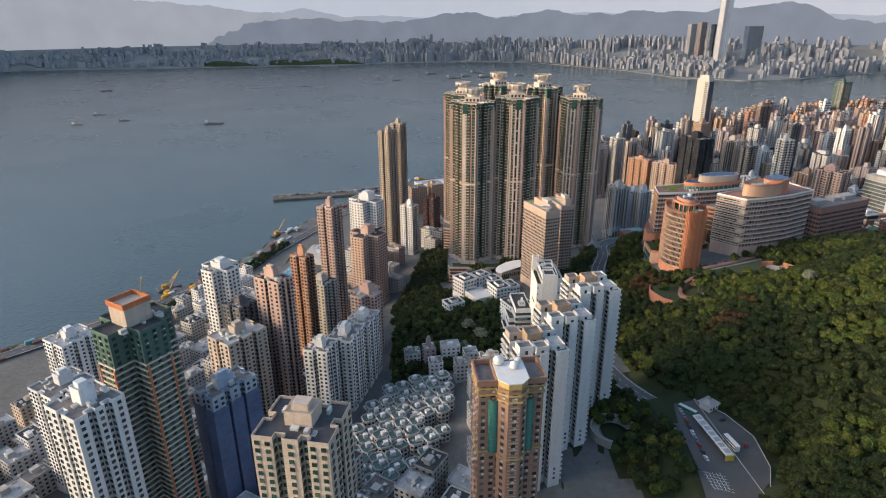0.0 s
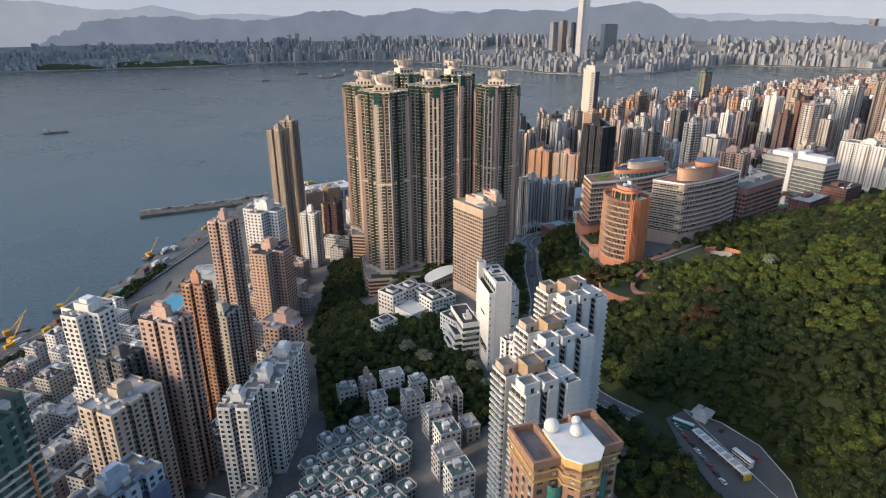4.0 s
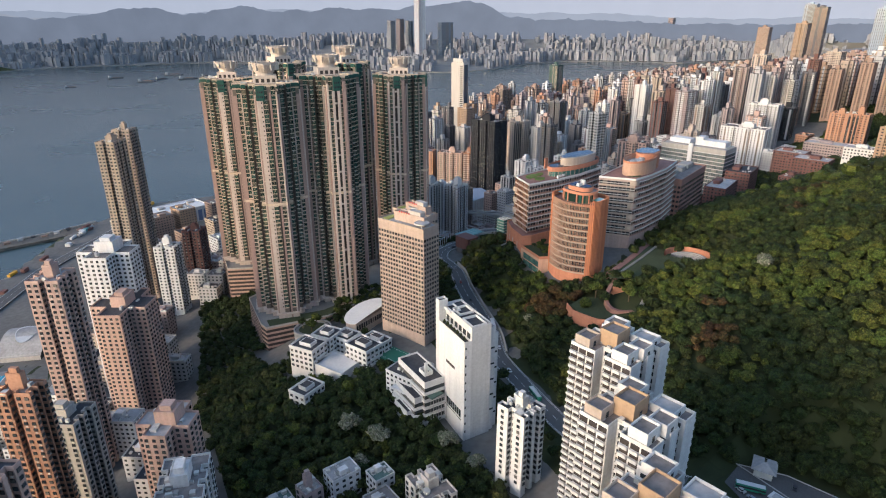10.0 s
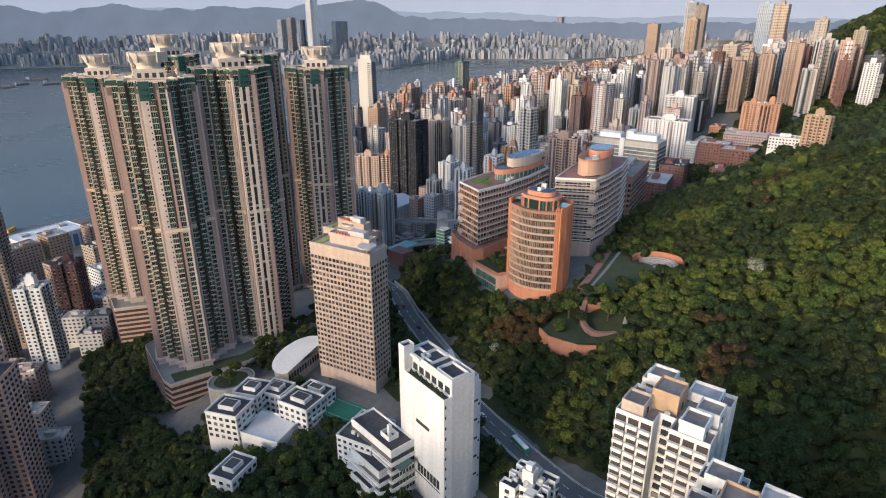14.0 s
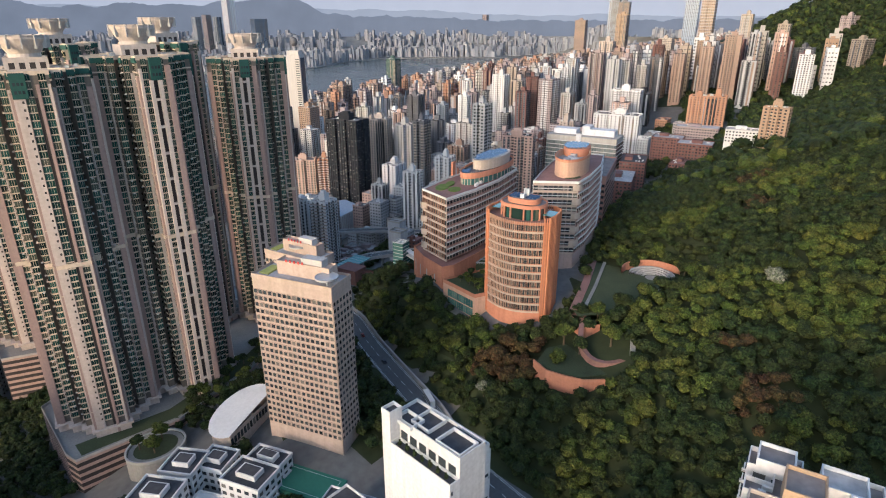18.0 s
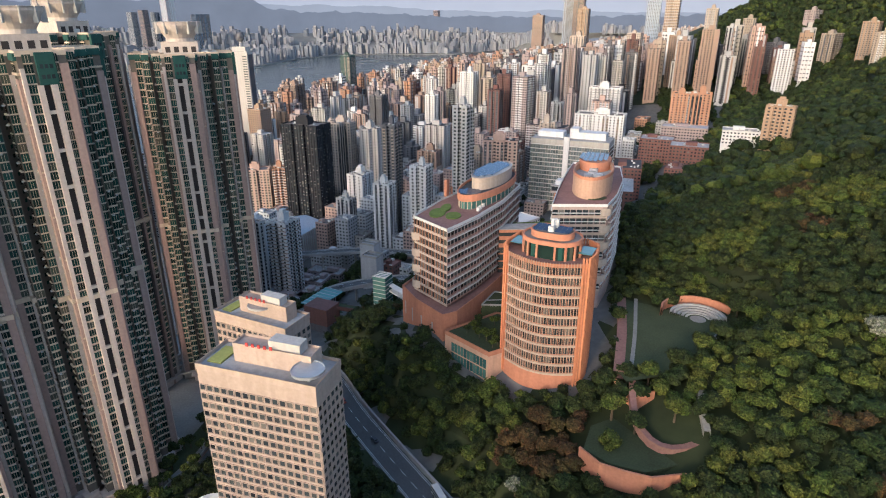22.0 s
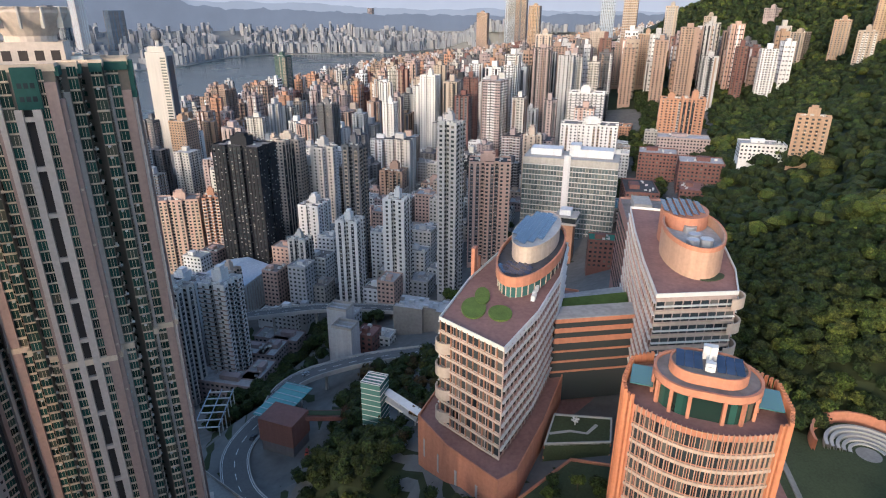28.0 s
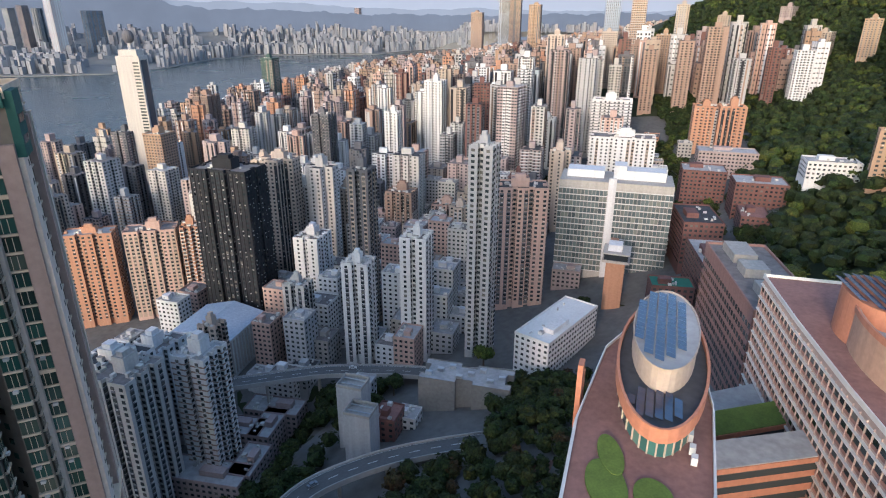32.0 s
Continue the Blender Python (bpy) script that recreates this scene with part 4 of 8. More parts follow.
# ---- brown tower with a dish on its roof ----
BRICK_BROWN = wall("rose_brown_tile", (0.27, 0.16, 0.115))
GOLD = shader("ochre_trim", (0.42, 0.30, 0.12), 0.7)
bpoly = [(-11.5, -5), (-5, -5), (-5, -7.5), (-2.2, -10.5), (2.2, -10.5), (5, -7.5), (5, -5), (11.5, -5), (11.5, 8.5), (-11.5, 8.5)]
bt_, bb, bh = tower("brown_tower", 23, 180, 6, bpoly, 186, BRICK_BROWN, "rose-brown tiled tower with a white dish and green glass bays", z0=78, out=0.3, pitch=3.1, slab=0.0, group="", works=False, ac=0.5, roof=ROOF, stripes=False, ww=1.5, wh=1.4)
for z in (bh - 1.6, bh - 4.2, bh - 28):
    part("ochre_cornice", to_mesh("ochre_cornice", bands(bpoly, [z], 0.5, 0.5)), GOLD, bt_, "ochre cornice band")
for z in np.arange(4, bh - 6, 1.48):
    part("brick_stripe", to_mesh("brick_stripe", panels([(0, -10.5, z)], (1, 0, 0), (0, -1, 0), 3.4, 0.34, 0.06, 0, False)), WALLS["cream"], bt_)
for s in (-1, 1):
    arc = [(s * 6.2 + 1.9 * math.cos(a), -5.6 + 1.9 * math.sin(a)) for a in np.linspace(math.pi, 2 * math.pi, 9)]
    part("green_bay", to_mesh("green_bay", [np.array([[*p, bh - 27], [*q, bh - 27], [*q, bh - 5], [*p, bh - 5]]) for p, q in zip(arc[:-1], arc[1:])]), TEAL_BAY, bt_, "curved green glass bay")
    for z in np.arange(bh - 27, bh - 4.5, 2.95):
        part("bay_rail", to_mesh("bay_rail", [np.array([[p[0] * 1.01, p[1] * 1.02, z], [q[0] * 1.01, q[1] * 1.02, z], [q[0] * 1.01, q[1] * 1.02, z + 0.25], [p[0] * 1.01, p[1] * 1.02, z + 0.25]]) for p, q in zip(arc[:-1], arc[1:])]), WALLS["charcoal"], bt_)
    wing = [(s * 11.5, -5), (s * 5.5, -5), (s * 5.5, 8), (s * 11.5, 8)][::s]
    part("roof_rim", to_mesh("roof_rim", rim(wing, bh, 2.2, 0.7)), BRICK_BROWN, bt_)
bay = [(-5, -7.5), (-2.2, -10.5), (2.2, -10.5), (5, -7.5), (5, 3), (-5, 3)]
part("centre_house", to_mesh("centre_house", prism(bay, bh, bh + 3.4), [flat(bay, bh + 3.4)]), GOLD, bt_)
part("white_roof", to_mesh("white_roof", prism(grown(bay, 0.4), bh + 3.4, bh + 3.8), [flat(grown(bay, 0.4), bh + 3.8)]), WHITE, bt_, "white roof slab")
for cx, cy, r_ in ((-3.4, 2.4, 2.0), (1.6, -1, 1.7), (3.6, 2.6, 1.3)):
    dome = [np.array([[cx + r_ * math.cos(a0) * math.cos(e0), cy + r_ * math.sin(a0) * math.cos(e0), bh + 3.8 + r_ * 0.55 + r_ * math.sin(e0)] for a0, e0 in ((a, e), (a + 0.45, e), (a + 0.45, e + 0.4), (a, e + 0.4))]) for a in np.arange(0, 6.28, 0.449) for e in (-0.4, 0.0, 0.4, 0.8, 1.17)]
    part("dish_dome", to_mesh("dish_dome", dome), WHITE, bt_, "white satellite dome")
seal = round_plan(2.2, 2.2, 18)
part("round_plaque", to_mesh("round_plaque", None, [np.array([[a, -10.56, bh - 2.9 + b] for a, b in seal])]), WALLS["cream"], bt_)

# ---- west cluster ----
ORANGE_PAINT = wall("burnt_orange_paint", (0.45, 0.16, 0.07))
BLUE_NET = shader("blue_net", (0.10, 0.13, 0.22), 0.95, vary=0.35, grain=0.5, large=0.1)
WESTERN_A = [
    ("a6", -45, 158, -10, ("notch", 25, 21), 184, "cream"), ("a1", -135, 231, 60, ("cross", 30, 28), 182, "green"), ("a2", -140, 196, 60, ("notch", 20, 20), 165, "pale"), ("a4", -150, 150, 60, ("notch", 24, 22), 130, "pink"),
    ("a3", -262, 370, 60, ("notch", 26, 24), 96, "pale"), ("a3b", -225, 300, 60, ("notch", 26, 24), 104, "pale"), ("blue", -109, 254, 55, ("notch", 26, 15), 134, "blue"), ("a5", -135, 345, 55, ("notch", 30, 22), 112, "cream"),
    ("b1", -160, 395, 60, ("cross", 24, 26), 138, "white"), ("b2", -140, 370, 60, ("notch", 16, 16), 121, "charcoal"), ("b3", -115, 370, 60, ("notch", 14, 22), 140, "pink"), ("b4", -112, 440, 60, ("notch", 10, 16), 128, "orange"),
    ("b4b", -105, 472, 60, ("notch", 18, 20), 92, "concrete"), ("b5", -103, 520, 65, ("notch", 17, 16), 144, "pink"),
]
WESTERN_B = [
    ("b6", -80, 602, 62, ("cross", 34, 34), 126, "pale"), ("pink", -76, 575, 62, ("cross", 40, 34), 99, "pink"), ("b7", -42, 722, 60, ("notch", 15, 18), 82, "pale"), ("b9", -15, 775, 60, ("notch", 17, 17), 76, "brick"),
    ("merton", -70, 765, 60, ("notch", 20, 16), 168, "beige"), ("merton2", -58, 792, 60, ("notch", 15, 16), 173, "beige"), ("b8", -62, 436, 60, ("cross", 26, 24), 98, "pink"), ("a9a", -80, 340, 76, ("notch", 18, 16), 105, "white"),
    ("a9b", -68, 366, 76, ("notch", 26, 18), 100, "white"), ("a9c", -60, 395, 76, ("notch", 26, 18), 96, "white"), ("lowt", -11, 396, 15, ("box", 9, 9), 70, "mauve"), ("b10", 33, 362, 5, ("notch", 14, 20), 80, "light"),
    ("sm", 74, 356, 15, ("notch", 14, 15), 110, "white"),
]
WESTERN = WESTERN_A + WESTERN_B
for tag, x, y, turn, plan, z1, mat in WESTERN:
    poly = {"notch": notch_plan, "cross": cross_plan, "box": box_plan}[plan[0]](*plan[1:])
    made_tower = tower("apartment_tower", x, y, turn, poly, z1, WALLS[mat], mat + " apartment tower with bay windows and rooftop tanks", group="towers by the shore", lod=0, ww=1.5, wh=1.35, pitch=3.2, stripes=mat in ("mauve", "brown", "beige"), glass=GLASS_GREEN if tag in ("a1", "a6") else None)

    if tag == "a1":
        body, _, h = made_tower
        tagged(part("floor_band_work", to_mesh("floor_band_work", bands(poly, np.arange(6, h - 14, 2.95), 0.75, 0.3)), TALL_PALE, body, "pale floor bands"), kind="stuff")
        for a, u, n, size in edges(poly):
            if size > 9:
                for s in (0.06, 0.94):
                    part("orange_strip", to_mesh("orange_strip", panels([[*(a + u * size * s), 4]], (*u, 0), (*n, 0), 0.8, h - 20, 0.6)), ORANGE_PAINT, body, "orange upright strip")
        part("crown_house", to_mesh("crown_house", prism(box_plan(12, 11), h, h + 9), [flat(box_plan(12, 11), h + 9)]), WALLS["cream"], body, "cream crown house")
        part("crown_cap", to_mesh("crown_cap", [rim(box_plan(13, 12), h + 8.5, 2.4, 0.6)]), ORANGE_PAINT, body, "orange crown cap")
    if tag == "blue":
        body, _, h = made_tower
        net = grown(poly, 0.7)
        part("scaffold_net", to_mesh("scaffold_net", prism(net, 4, h - 6)), BLUE_NET, body, "dark blue scaffold net")

# ---- city, by name of look ----
TOWN_A = [
    (362, 846, -73, ("notch", 40, 24), 142, "dark"), (424, 866, 17, ("cross", 28, 26), 134, "cream"), (440, 840, 17, ("cross", 24, 22), 128, "light"), (395, 762, 17, ("notch", 14, 14), 146, "charcoal"),
    (398, 812, 17, ("notch", 22, 18), 92, "pale"), (345, 772, 17, ("notch", 12, 14), 86, "light"), (548, 940, 17, ("notch", 18, 18), 144, "charcoal"), (480, 1110, 17, ("box", 22, 22), 118, "tan"),
    (490, 1190, 17, ("notch", 24, 20), 110, "charcoal"), (373, 705, 19, ("notch", 16, 15), 121, "white"), (358, 735, 19, ("notch", 14, 16), 104, "white"), (388, 672, 10, ("notch", 13, 13), 172, "grey"),
    (456, 682, -60, ("notch", 31, 20), 134, "pink"), (641, 677, -73, ("notch", 54, 24), 136, "white"),
]
TOWN_B = [
    (734, 719, -73, ("notch", 39, 22), 154, "white"), (772, 636, -73, ("notch", 24, 22), 150, "orange"), (768, 612, -73, ("notch", 24, 22), 152, "orange"), 
    (600, 489, -86, ("notch", 23, 12), 166, "tan"), (257, 742, 17, ("notch", 17, 17), 94, "white"), (262, 788, 17, ("notch", 24, 20), 80, "pale"),
    (236, 772, 17, ("notch", 20, 24), 92, "pale"), (228, 750, 17, ("notch", 22, 20), 97, "light"),
]
TOWN_C = [
    (300, 795, 17, ("notch", 10, 12), 72, "cream"), (275, 770, 17, ("notch", 12, 14), 55, "mauve"), (326, 968, -43, ("notch", 34, 18), 84, "orange"), (356, 938, -43, ("notch", 36, 18), 84, "pink"), (374, 915, -43, ("notch", 14, 18), 86, "orange"),
    (385, 985, 17, ("cross", 34, 22), 66, "orange"), (690, 905, 15, ("notch", 20, 20), 165, "white"), (605, 900, 15, ("notch", 12, 14), 142, "white"),
    (780, 880, 15, ("notch", 20, 18), 149, "white"), (728, 785, 15, ("notch", 16, 16), 130, "white"), 
]
TOWN_D = [
    (1109, 709, -15, ("notch", 34, 20), 192, "charcoal"), (1127, 669, -12, ("notch", 36, 20), 203, "concrete"), (1144, 628, -10, ("notch", 34, 20), 197, "charcoal"), (1359, 732, 10, ("notch", 26, 22), 232, "beige"),
    (1425, 637, -8, ("notch", 38, 20), 247, "mauve"), (1231, 565, -5, ("notch", 52, 20), 210, "beige"), (1204, 510, 0, ("notch", 42, 22), 229, "tan"),
    (1065, 474, 0, ("notch", 40, 22), 217, "beige"), (1185, 462, 5, ("notch", 24, 22), 262, "tan"), (1046, 753, 15, ("notch", 34, 24), 207, "tan"), (1055, 792, 15, ("notch", 26, 22), 192, "brown"),
    (1098, 850, 15, ("notch", 30, 24), 208, "cream"), (898, 854, 20, ("notch", 28, 22), 208, "cream"), (1322, 874, 15, ("notch", 34, 26), 280, "tan"), (1344, 801, 12, ("notch", 24, 22), 250, "beige"),
]
TOWN_E = [
    (1444, 965, 20, ("box", 34, 30), 284, "blue"), (2245, 1640, 20, ("box", 44, 40), 312, "blue"), (2215, 1580, 20, ("box", 44, 40), 300, "charcoal"), (1810, 1504, 20, ("box", 36, 34), 236, "brown"),
    (1432, 1136, 18, ("notch", 30, 26), 252, "tan"), (975, 1495, 15, ("box", 26, 26), 150, "green"), (700, 1330, 17, ("notch", 30, 26), 118, "brown"),
]
TOWN = TOWN_A + TOWN_B + TOWN_C + TOWN_D + TOWN_E
for x, y, turn, plan, z1, mat in TOWN:
    poly = {"notch": notch_plan, "cross": cross_plan, "box": box_plan}[plan[0]](*plan[1:])
    tower("city_tower", x, y, turn, poly, z1, WALLS[mat], mat + " city tower with rows of windows", group="city towers", out=0.3, lod=0 if math.hypot(x - 120, y - 520) < 400 else 1, pitch=4.0 if mat in ("white", "light", "pale") else 3.4, ww=1.5 if mat in ("white", "light", "pale") else 1.8, stripes=mat != "dark", fins=2.6 if mat == "dark" else 0.0)


# the waterfront tower with a ball on its mast
lm = thing("ball_tower", pose(505, 1178, 5, 0, 0, -60), "white waterfront tower with a dark ball on top", "building")
lm.scale = (0.92, 0.92, 1.08)
lp = box_plan(28, 20)
part("wall", to_mesh("wall", prism(lp, -3, 172), [flat(lp, 172)]), WALLS["light"], lm)
part("crown_wall", to_mesh("crown_wall", prism(box_plan(22, 15), 172, 178), [flat(box_plan(22, 15), 178)]), WALLS["light"], lm)
for s in (-1, 1):
    part("glass_side", to_mesh("glass_side", boxes([(s * 14, 0, 0)], [(0.4, 14, 168)])), GLASS_BLUE, lm, "dark glass side strip")
for z in np.arange(8, 168, 3.2):
    part("window_band", to_mesh("window_band", panels([(9, -10, z)], (1, 0, 0), (0, -1, 0), 7, 1.7, 0.1, 0, False)), GLASS, lm)
part("front_panel", to_mesh("front_panel", panels([(-3, -10, 90)], (1, 0, 0), (0, -1, 0), 12, 78, 0.12)), WALLS["light"], lm, "pale upper front panel")
part("mast", to_mesh("mast", prism(round_plan(5, 5, 14), 178, 186)), WALLS["grey"], lm)
ball = [np.array([[6.5 * math.cos(a0) * math.cos(e0), 6.5 * math.sin(a0) * math.cos(e0), 190 + 6.5 * math.sin(e0)] for a0, e0 in ((a, e), (a + 0.393, e), (a + 0.393, e + 0.314), (a, e + 0.314))]) for a in np.arange(0, 6.28, 0.3927) for e in np.arange(-1.57, 1.5, 0.314)]
part("ball", to_mesh("ball", ball), WALLS["charcoal"], lm, "dark round ball")

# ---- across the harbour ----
# distance haze is mixed into these low-contrast blue-grey wall colours
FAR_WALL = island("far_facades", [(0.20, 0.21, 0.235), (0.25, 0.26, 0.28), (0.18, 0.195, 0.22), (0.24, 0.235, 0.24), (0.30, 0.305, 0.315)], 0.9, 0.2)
fr = random.Random(8)
c, s = [], []
for k in range(6500):
    a = radians(fr.uniform(-48, 70))
    r0 = float(far_ground(a))
    k = fr.random() ** 1.2
    r = r0 + 60 + (FAR_RIM - 40 - r0 - 60) * k
    z = float(np.interp((r - r0) / (FAR_RIM - r0), [0, 0.35, 1], [3.5, 8, FAR_TOP]))
    deg = math.degrees(a)
    dense = noise.noise(Vector((deg * 0.35, k * 4, 1)))
    if dense < -0.12 or (deg < -2 and k < 0.3 and fr.random() < 0.35):
        continue
    tall = fr.uniform(14, 48) if deg < -6 else fr.uniform(22, 75) * (1.25 if dense > 0.25 else 1)
    c.append((40 + r * math.sin(a), 280 + r * math.cos(a), z - 3))
    s.append((fr.uniform(11, 26), fr.uniform(11, 24), tall * 0.9))
q = boxes(c, s, [fr.choice((0.2, 0.5, 0.9)) for _ in c])
tagged(part("far_city", to_mesh("far_city", q), FAR_WALL), "mass of housing blocks across the harbour, haze in their colours", "buildings", kind="stuff")
head = [(x, y) for x, y in FAR_SHORE if -1900 < x < -500]
for k, (x, y) in enumerate(((-1450, 4100), (-1050, 4180), (-760, 4230))):
    hump = to_mesh("wooded_island", [np.stack([np.array([x + 240 * math.cos(b0) * r0, y + 40 + 50 * math.sin(b0) * r0, 3 + 34 * (1 - r0 * r0)]) for b0, r0 in ((t0, ra), (t0 + 0.35, ra), (t0 + 0.35, rb), (t0, rb))]) for t0 in np.arange(0, 6.28, 0.349) for ra, rb in ((1, 0.7), (0.7, 0.4), (0.4, 0.02))])
    tagged(part("wooded_island", hump, SOIL), "low wooded hump on the far shore", "island", kind="structure")

# the tallest tower on the far shore and the clusters round it
def far_tower(x, y, turn, w, d, z1, mat, label):
    t, b, h = tower("harbour_tower", x, y, turn, box_plan(w, d), z1, mat, label, z0=3.5, fh=4.2, pitch=4, ww=3.2, wh=2.6, lod=2, group="far towers", glass=SKY_REFLECT_GLASS if z1 > 400 else GLASS_BLUE, works=False)


# pale panes: the sky's reflection on the tallest tower, put into base colour
SKY_REFLECT_GLASS = island("ice_glass", [(0.34, 0.40, 0.44), (0.42, 0.47, 0.50), (0.30, 0.36, 0.41)], 0.3, 0.5)
far_tower(1640, 3700, 10, 50, 50, 470, WALLS["pale"], "very tall far-shore glass tower, sky reflection in its pale colour")
for x, y, w, z1, m in ((1560, 3960, 40, 250, "grey"), (1610, 3930, 40, 262, "mauve"), (1660, 3900, 36, 250, "grey"), (1850, 3760, 110, 240, "blue"), (3480, 3420, 45, 265, "pink")):
    far_tower(x, y, 20, w, 34, z1, WALLS[m], m + " tower block on the far shore")

# ---- woods ----
def crown_mesh(seed, leaves=74, flat_top=0.8, lat=6, lon=10):
    """Quads of one crown of radius 1: a lumpy core under loose sprays of leaves."""
    r = random.Random(seed)
    got = []
    lump = lambda v: 0.76 + 0.42 * noise.noise(Vector(v) * 1.7 + Vector((seed * 3.1, 0, 0)))
    grid = []
    for i in range(lat + 1):
        row = []
        for j in range(lon):
            th, ph = math.pi * i / lat, 2 * math.pi * j / lon
            v = (math.sin(th) * math.cos(ph), math.sin(th) * math.sin(ph), math.cos(th) * flat_top)
            k = lump(v)
            row.append((v[0] * k, v[1] * k, v[2] * k))
        grid.append(row)
    for i in range(lat):
        for j in range(lon):
            got.append([grid[i][j], grid[i + 1][j], grid[i + 1][(j + 1) % lon], grid[i][(j + 1) % lon]])
    for _ in range(leaves):
        v = Vector((r.gauss(0, 1), r.gauss(0, 1), abs(r.gauss(0.25, 0.8))))
        v.normalize()
        c = Vector((v.x, v.y, v.z * flat_top)) * (lump(v) * r.uniform(0.95, 1.2))
        n = (v + Vector((r.gauss(0, 0.5), r.gauss(0, 0.5), r.gauss(0.3, 0.4)))).normalized()
        a = n.orthogonal().normalized()
        b = n.cross(a)
        k = r.uniform(0.08, 0.19)
        a, b = a * k + b * r.uniform(-0.1, 0.1), b * k * r.uniform(0.6, 1.1)
        got.append([tuple(c - a - b), tuple(c + a - b * 0.6), tuple(c + a * 0.8 + b), tuple(c - a * 0.7 + b * 0.9)])
    return np.array(got)


CROWNS = [crown_mesh(k) for k in range(8)]
FAR_CROWNS = [crown_mesh(20 + k, 18, 0.8, 4, 6) for k in range(6)]


def inside(poly, x, y):
    p, hit = np.asarray(poly, float), np.zeros(np.shape(x), bool)
    for (ax, ay), (bx, by) in zip(p, np.roll(p, -1, 0)):
        hit ^= ((ay > y) != (by > y)) & (x < (bx - ax) * (y - ay) / (by - ay + 1e-12) + ax)
    return hit




def line_gap(line, x, y):
    best = np.full(np.shape(x), 1e9)
    for a, b in zip(line[:-1], line[1:]):
        d = b - a
        k = np.clip(((x - a[0]) * d[0] + (y - a[1]) * d[1]) / (d @ d), 0, 1)
        best = np.minimum(best, np.hypot(x - a[0] - k * d[0], y - a[1] - k * d[1]))
    return best


HILLSIDE = [(165, 40), (168, 225), (178, 262), (178, 290), (160, 312), (140, 322), (126, 350), (124, 400), (133, 440), (150, 490), (162, 540), (178, 585), (190, 612), (216, 596), (200, 566), (186, 556), (184, 505), (182, 480), (196, 455), (222, 455), (262, 476), (335, 506),
            (400, 545), (440, 548), (520, 545), (570, 545), (590, 545), (660, 585), (700, 590), (780, 590), (900, 620), (1000, 640), (1300, 900), (1800, 900), (2000, 500), (1500, 40)]
VALLEY = [(-48, 530), (-16, 580), (-4, 562), (4, 520), (2, 490), (20, 480), (58, 452), (66, 432), (60, 380), (66, 345), (52, 335), (25, 375), (-18, 388), (-36, 372), (-40, 420), (-44, 470)]
SLIP = [(100, 300), (128, 300), (124, 322), (113, 345), (106, 372), (107, 400), (110, 425), (98, 432), (94, 400), (92, 380), (97, 340)]
TERMINUS_WOOD = [(186, 215), (198, 262), (196, 296), (172, 326), (144, 345), (128, 345), (136, 312), (150, 306), (167, 293), (174, 270), (170, 244), (158, 220), (128, 218), (122, 190), (124, 100), (165, 60)]
HOLLOW = [(96, 470), (94, 510), (122, 545), (130, 575), (160, 606), (166, 596), (148, 548), (136, 512), (124, 475), (112, 449), (104, 420), (100, 440)]
GARDEN = [(88, 300), (108, 312), (128, 310), (132, 285), (128, 262), (124, 235), (104, 236), (90, 262), (98, 276), (88, 286)]
TERRACE = [(205, 612), (235, 600), (262, 620), (300, 600), (335, 610), (345, 585), (322, 566), (228, 570), (205, 566)]
LAWN = np.array([(268, 458), (268, 450), (288, 445), (276, 418), (256, 424), (244, 427), (228, 424), (210, 433), (200, 440), (206, 447), (265, 474)], float)


CLEARING = [(166, 441), (163, 428), (167, 414), (178, 404), (200, 408), (206, 428), (197, 443), (176, 446)]


def wood(name, poly, step, size, mat_pick, label, keep=lambda x, y: np.ones(np.shape(x), bool), seed=1):
    r = np.random.RandomState(seed)
    p = np.asarray(poly, float)
    (x0, y0), (x1, y1) = p.min(0), p.max(0)
    gx, gy = np.meshgrid(np.arange(x0, x1, step), np.arange(y0, y1, step))
    x = gx.ravel() + r.uniform(-0.5, 0.5, gx.size) * step
    y = gy.ravel() + r.uniform(-0.5, 0.5, gx.size) * step
    ok = inside(poly, x, y) & (line_gap(ROAD, x, y) > 9) & ~inside(LAWN, x, y) & keep(x, y)
    x, y = x[ok], y[ok]
    z = ground_z(x, y)
    which = mat_pick(x, y, r)
    for m in sorted(set(which), key=lambda a: a.name):
        quads = []
        for k in np.nonzero([w is m for w in which])[0]:
            rad = r.uniform(*size)
            a = r.uniform(0, 6.28)
            c, s_ = math.cos(a) * rad, math.sin(a) * rad
            kinds = FAR_CROWNS if size[1] > 7 else CROWNS
            q = kinds[r.randint(len(kinds))]
            tall = rad * r.uniform(0.85, 1.15)
            quads.append(np.stack([q[..., 0] * c - q[..., 1] * s_ + x[k], q[..., 0] * s_ + q[..., 1] * c + y[k], q[..., 2] * tall + z[k] + 1.2 + rad * r.uniform(0.6, 1.1)], -1))
        tagged(part(name, to_mesh(name, quads), m), label, "trees", kind="stuff")
    return len(x)


RUST = [(166, 456, 14), (178, 446, 9), (188, 352, 11), (212, 372, 5), (330, 410, 8), (300, 330, 5), (380, 430, 10), (260, 270, 6)]
BRIGHT = [(222, 408, 15), (208, 420, 10), (250, 392, 14), (320, 440, 16), (360, 400, 22), (290, 300, 16), (420, 440, 20), (700, 560, 26), (220, 240, 12), (60, 395, 8), (-8, 505, 9), (118, 276, 12), (280, 360, 15), (240, 350, 20), (215, 390, 12), (262, 325, 18), (235, 300, 14)]


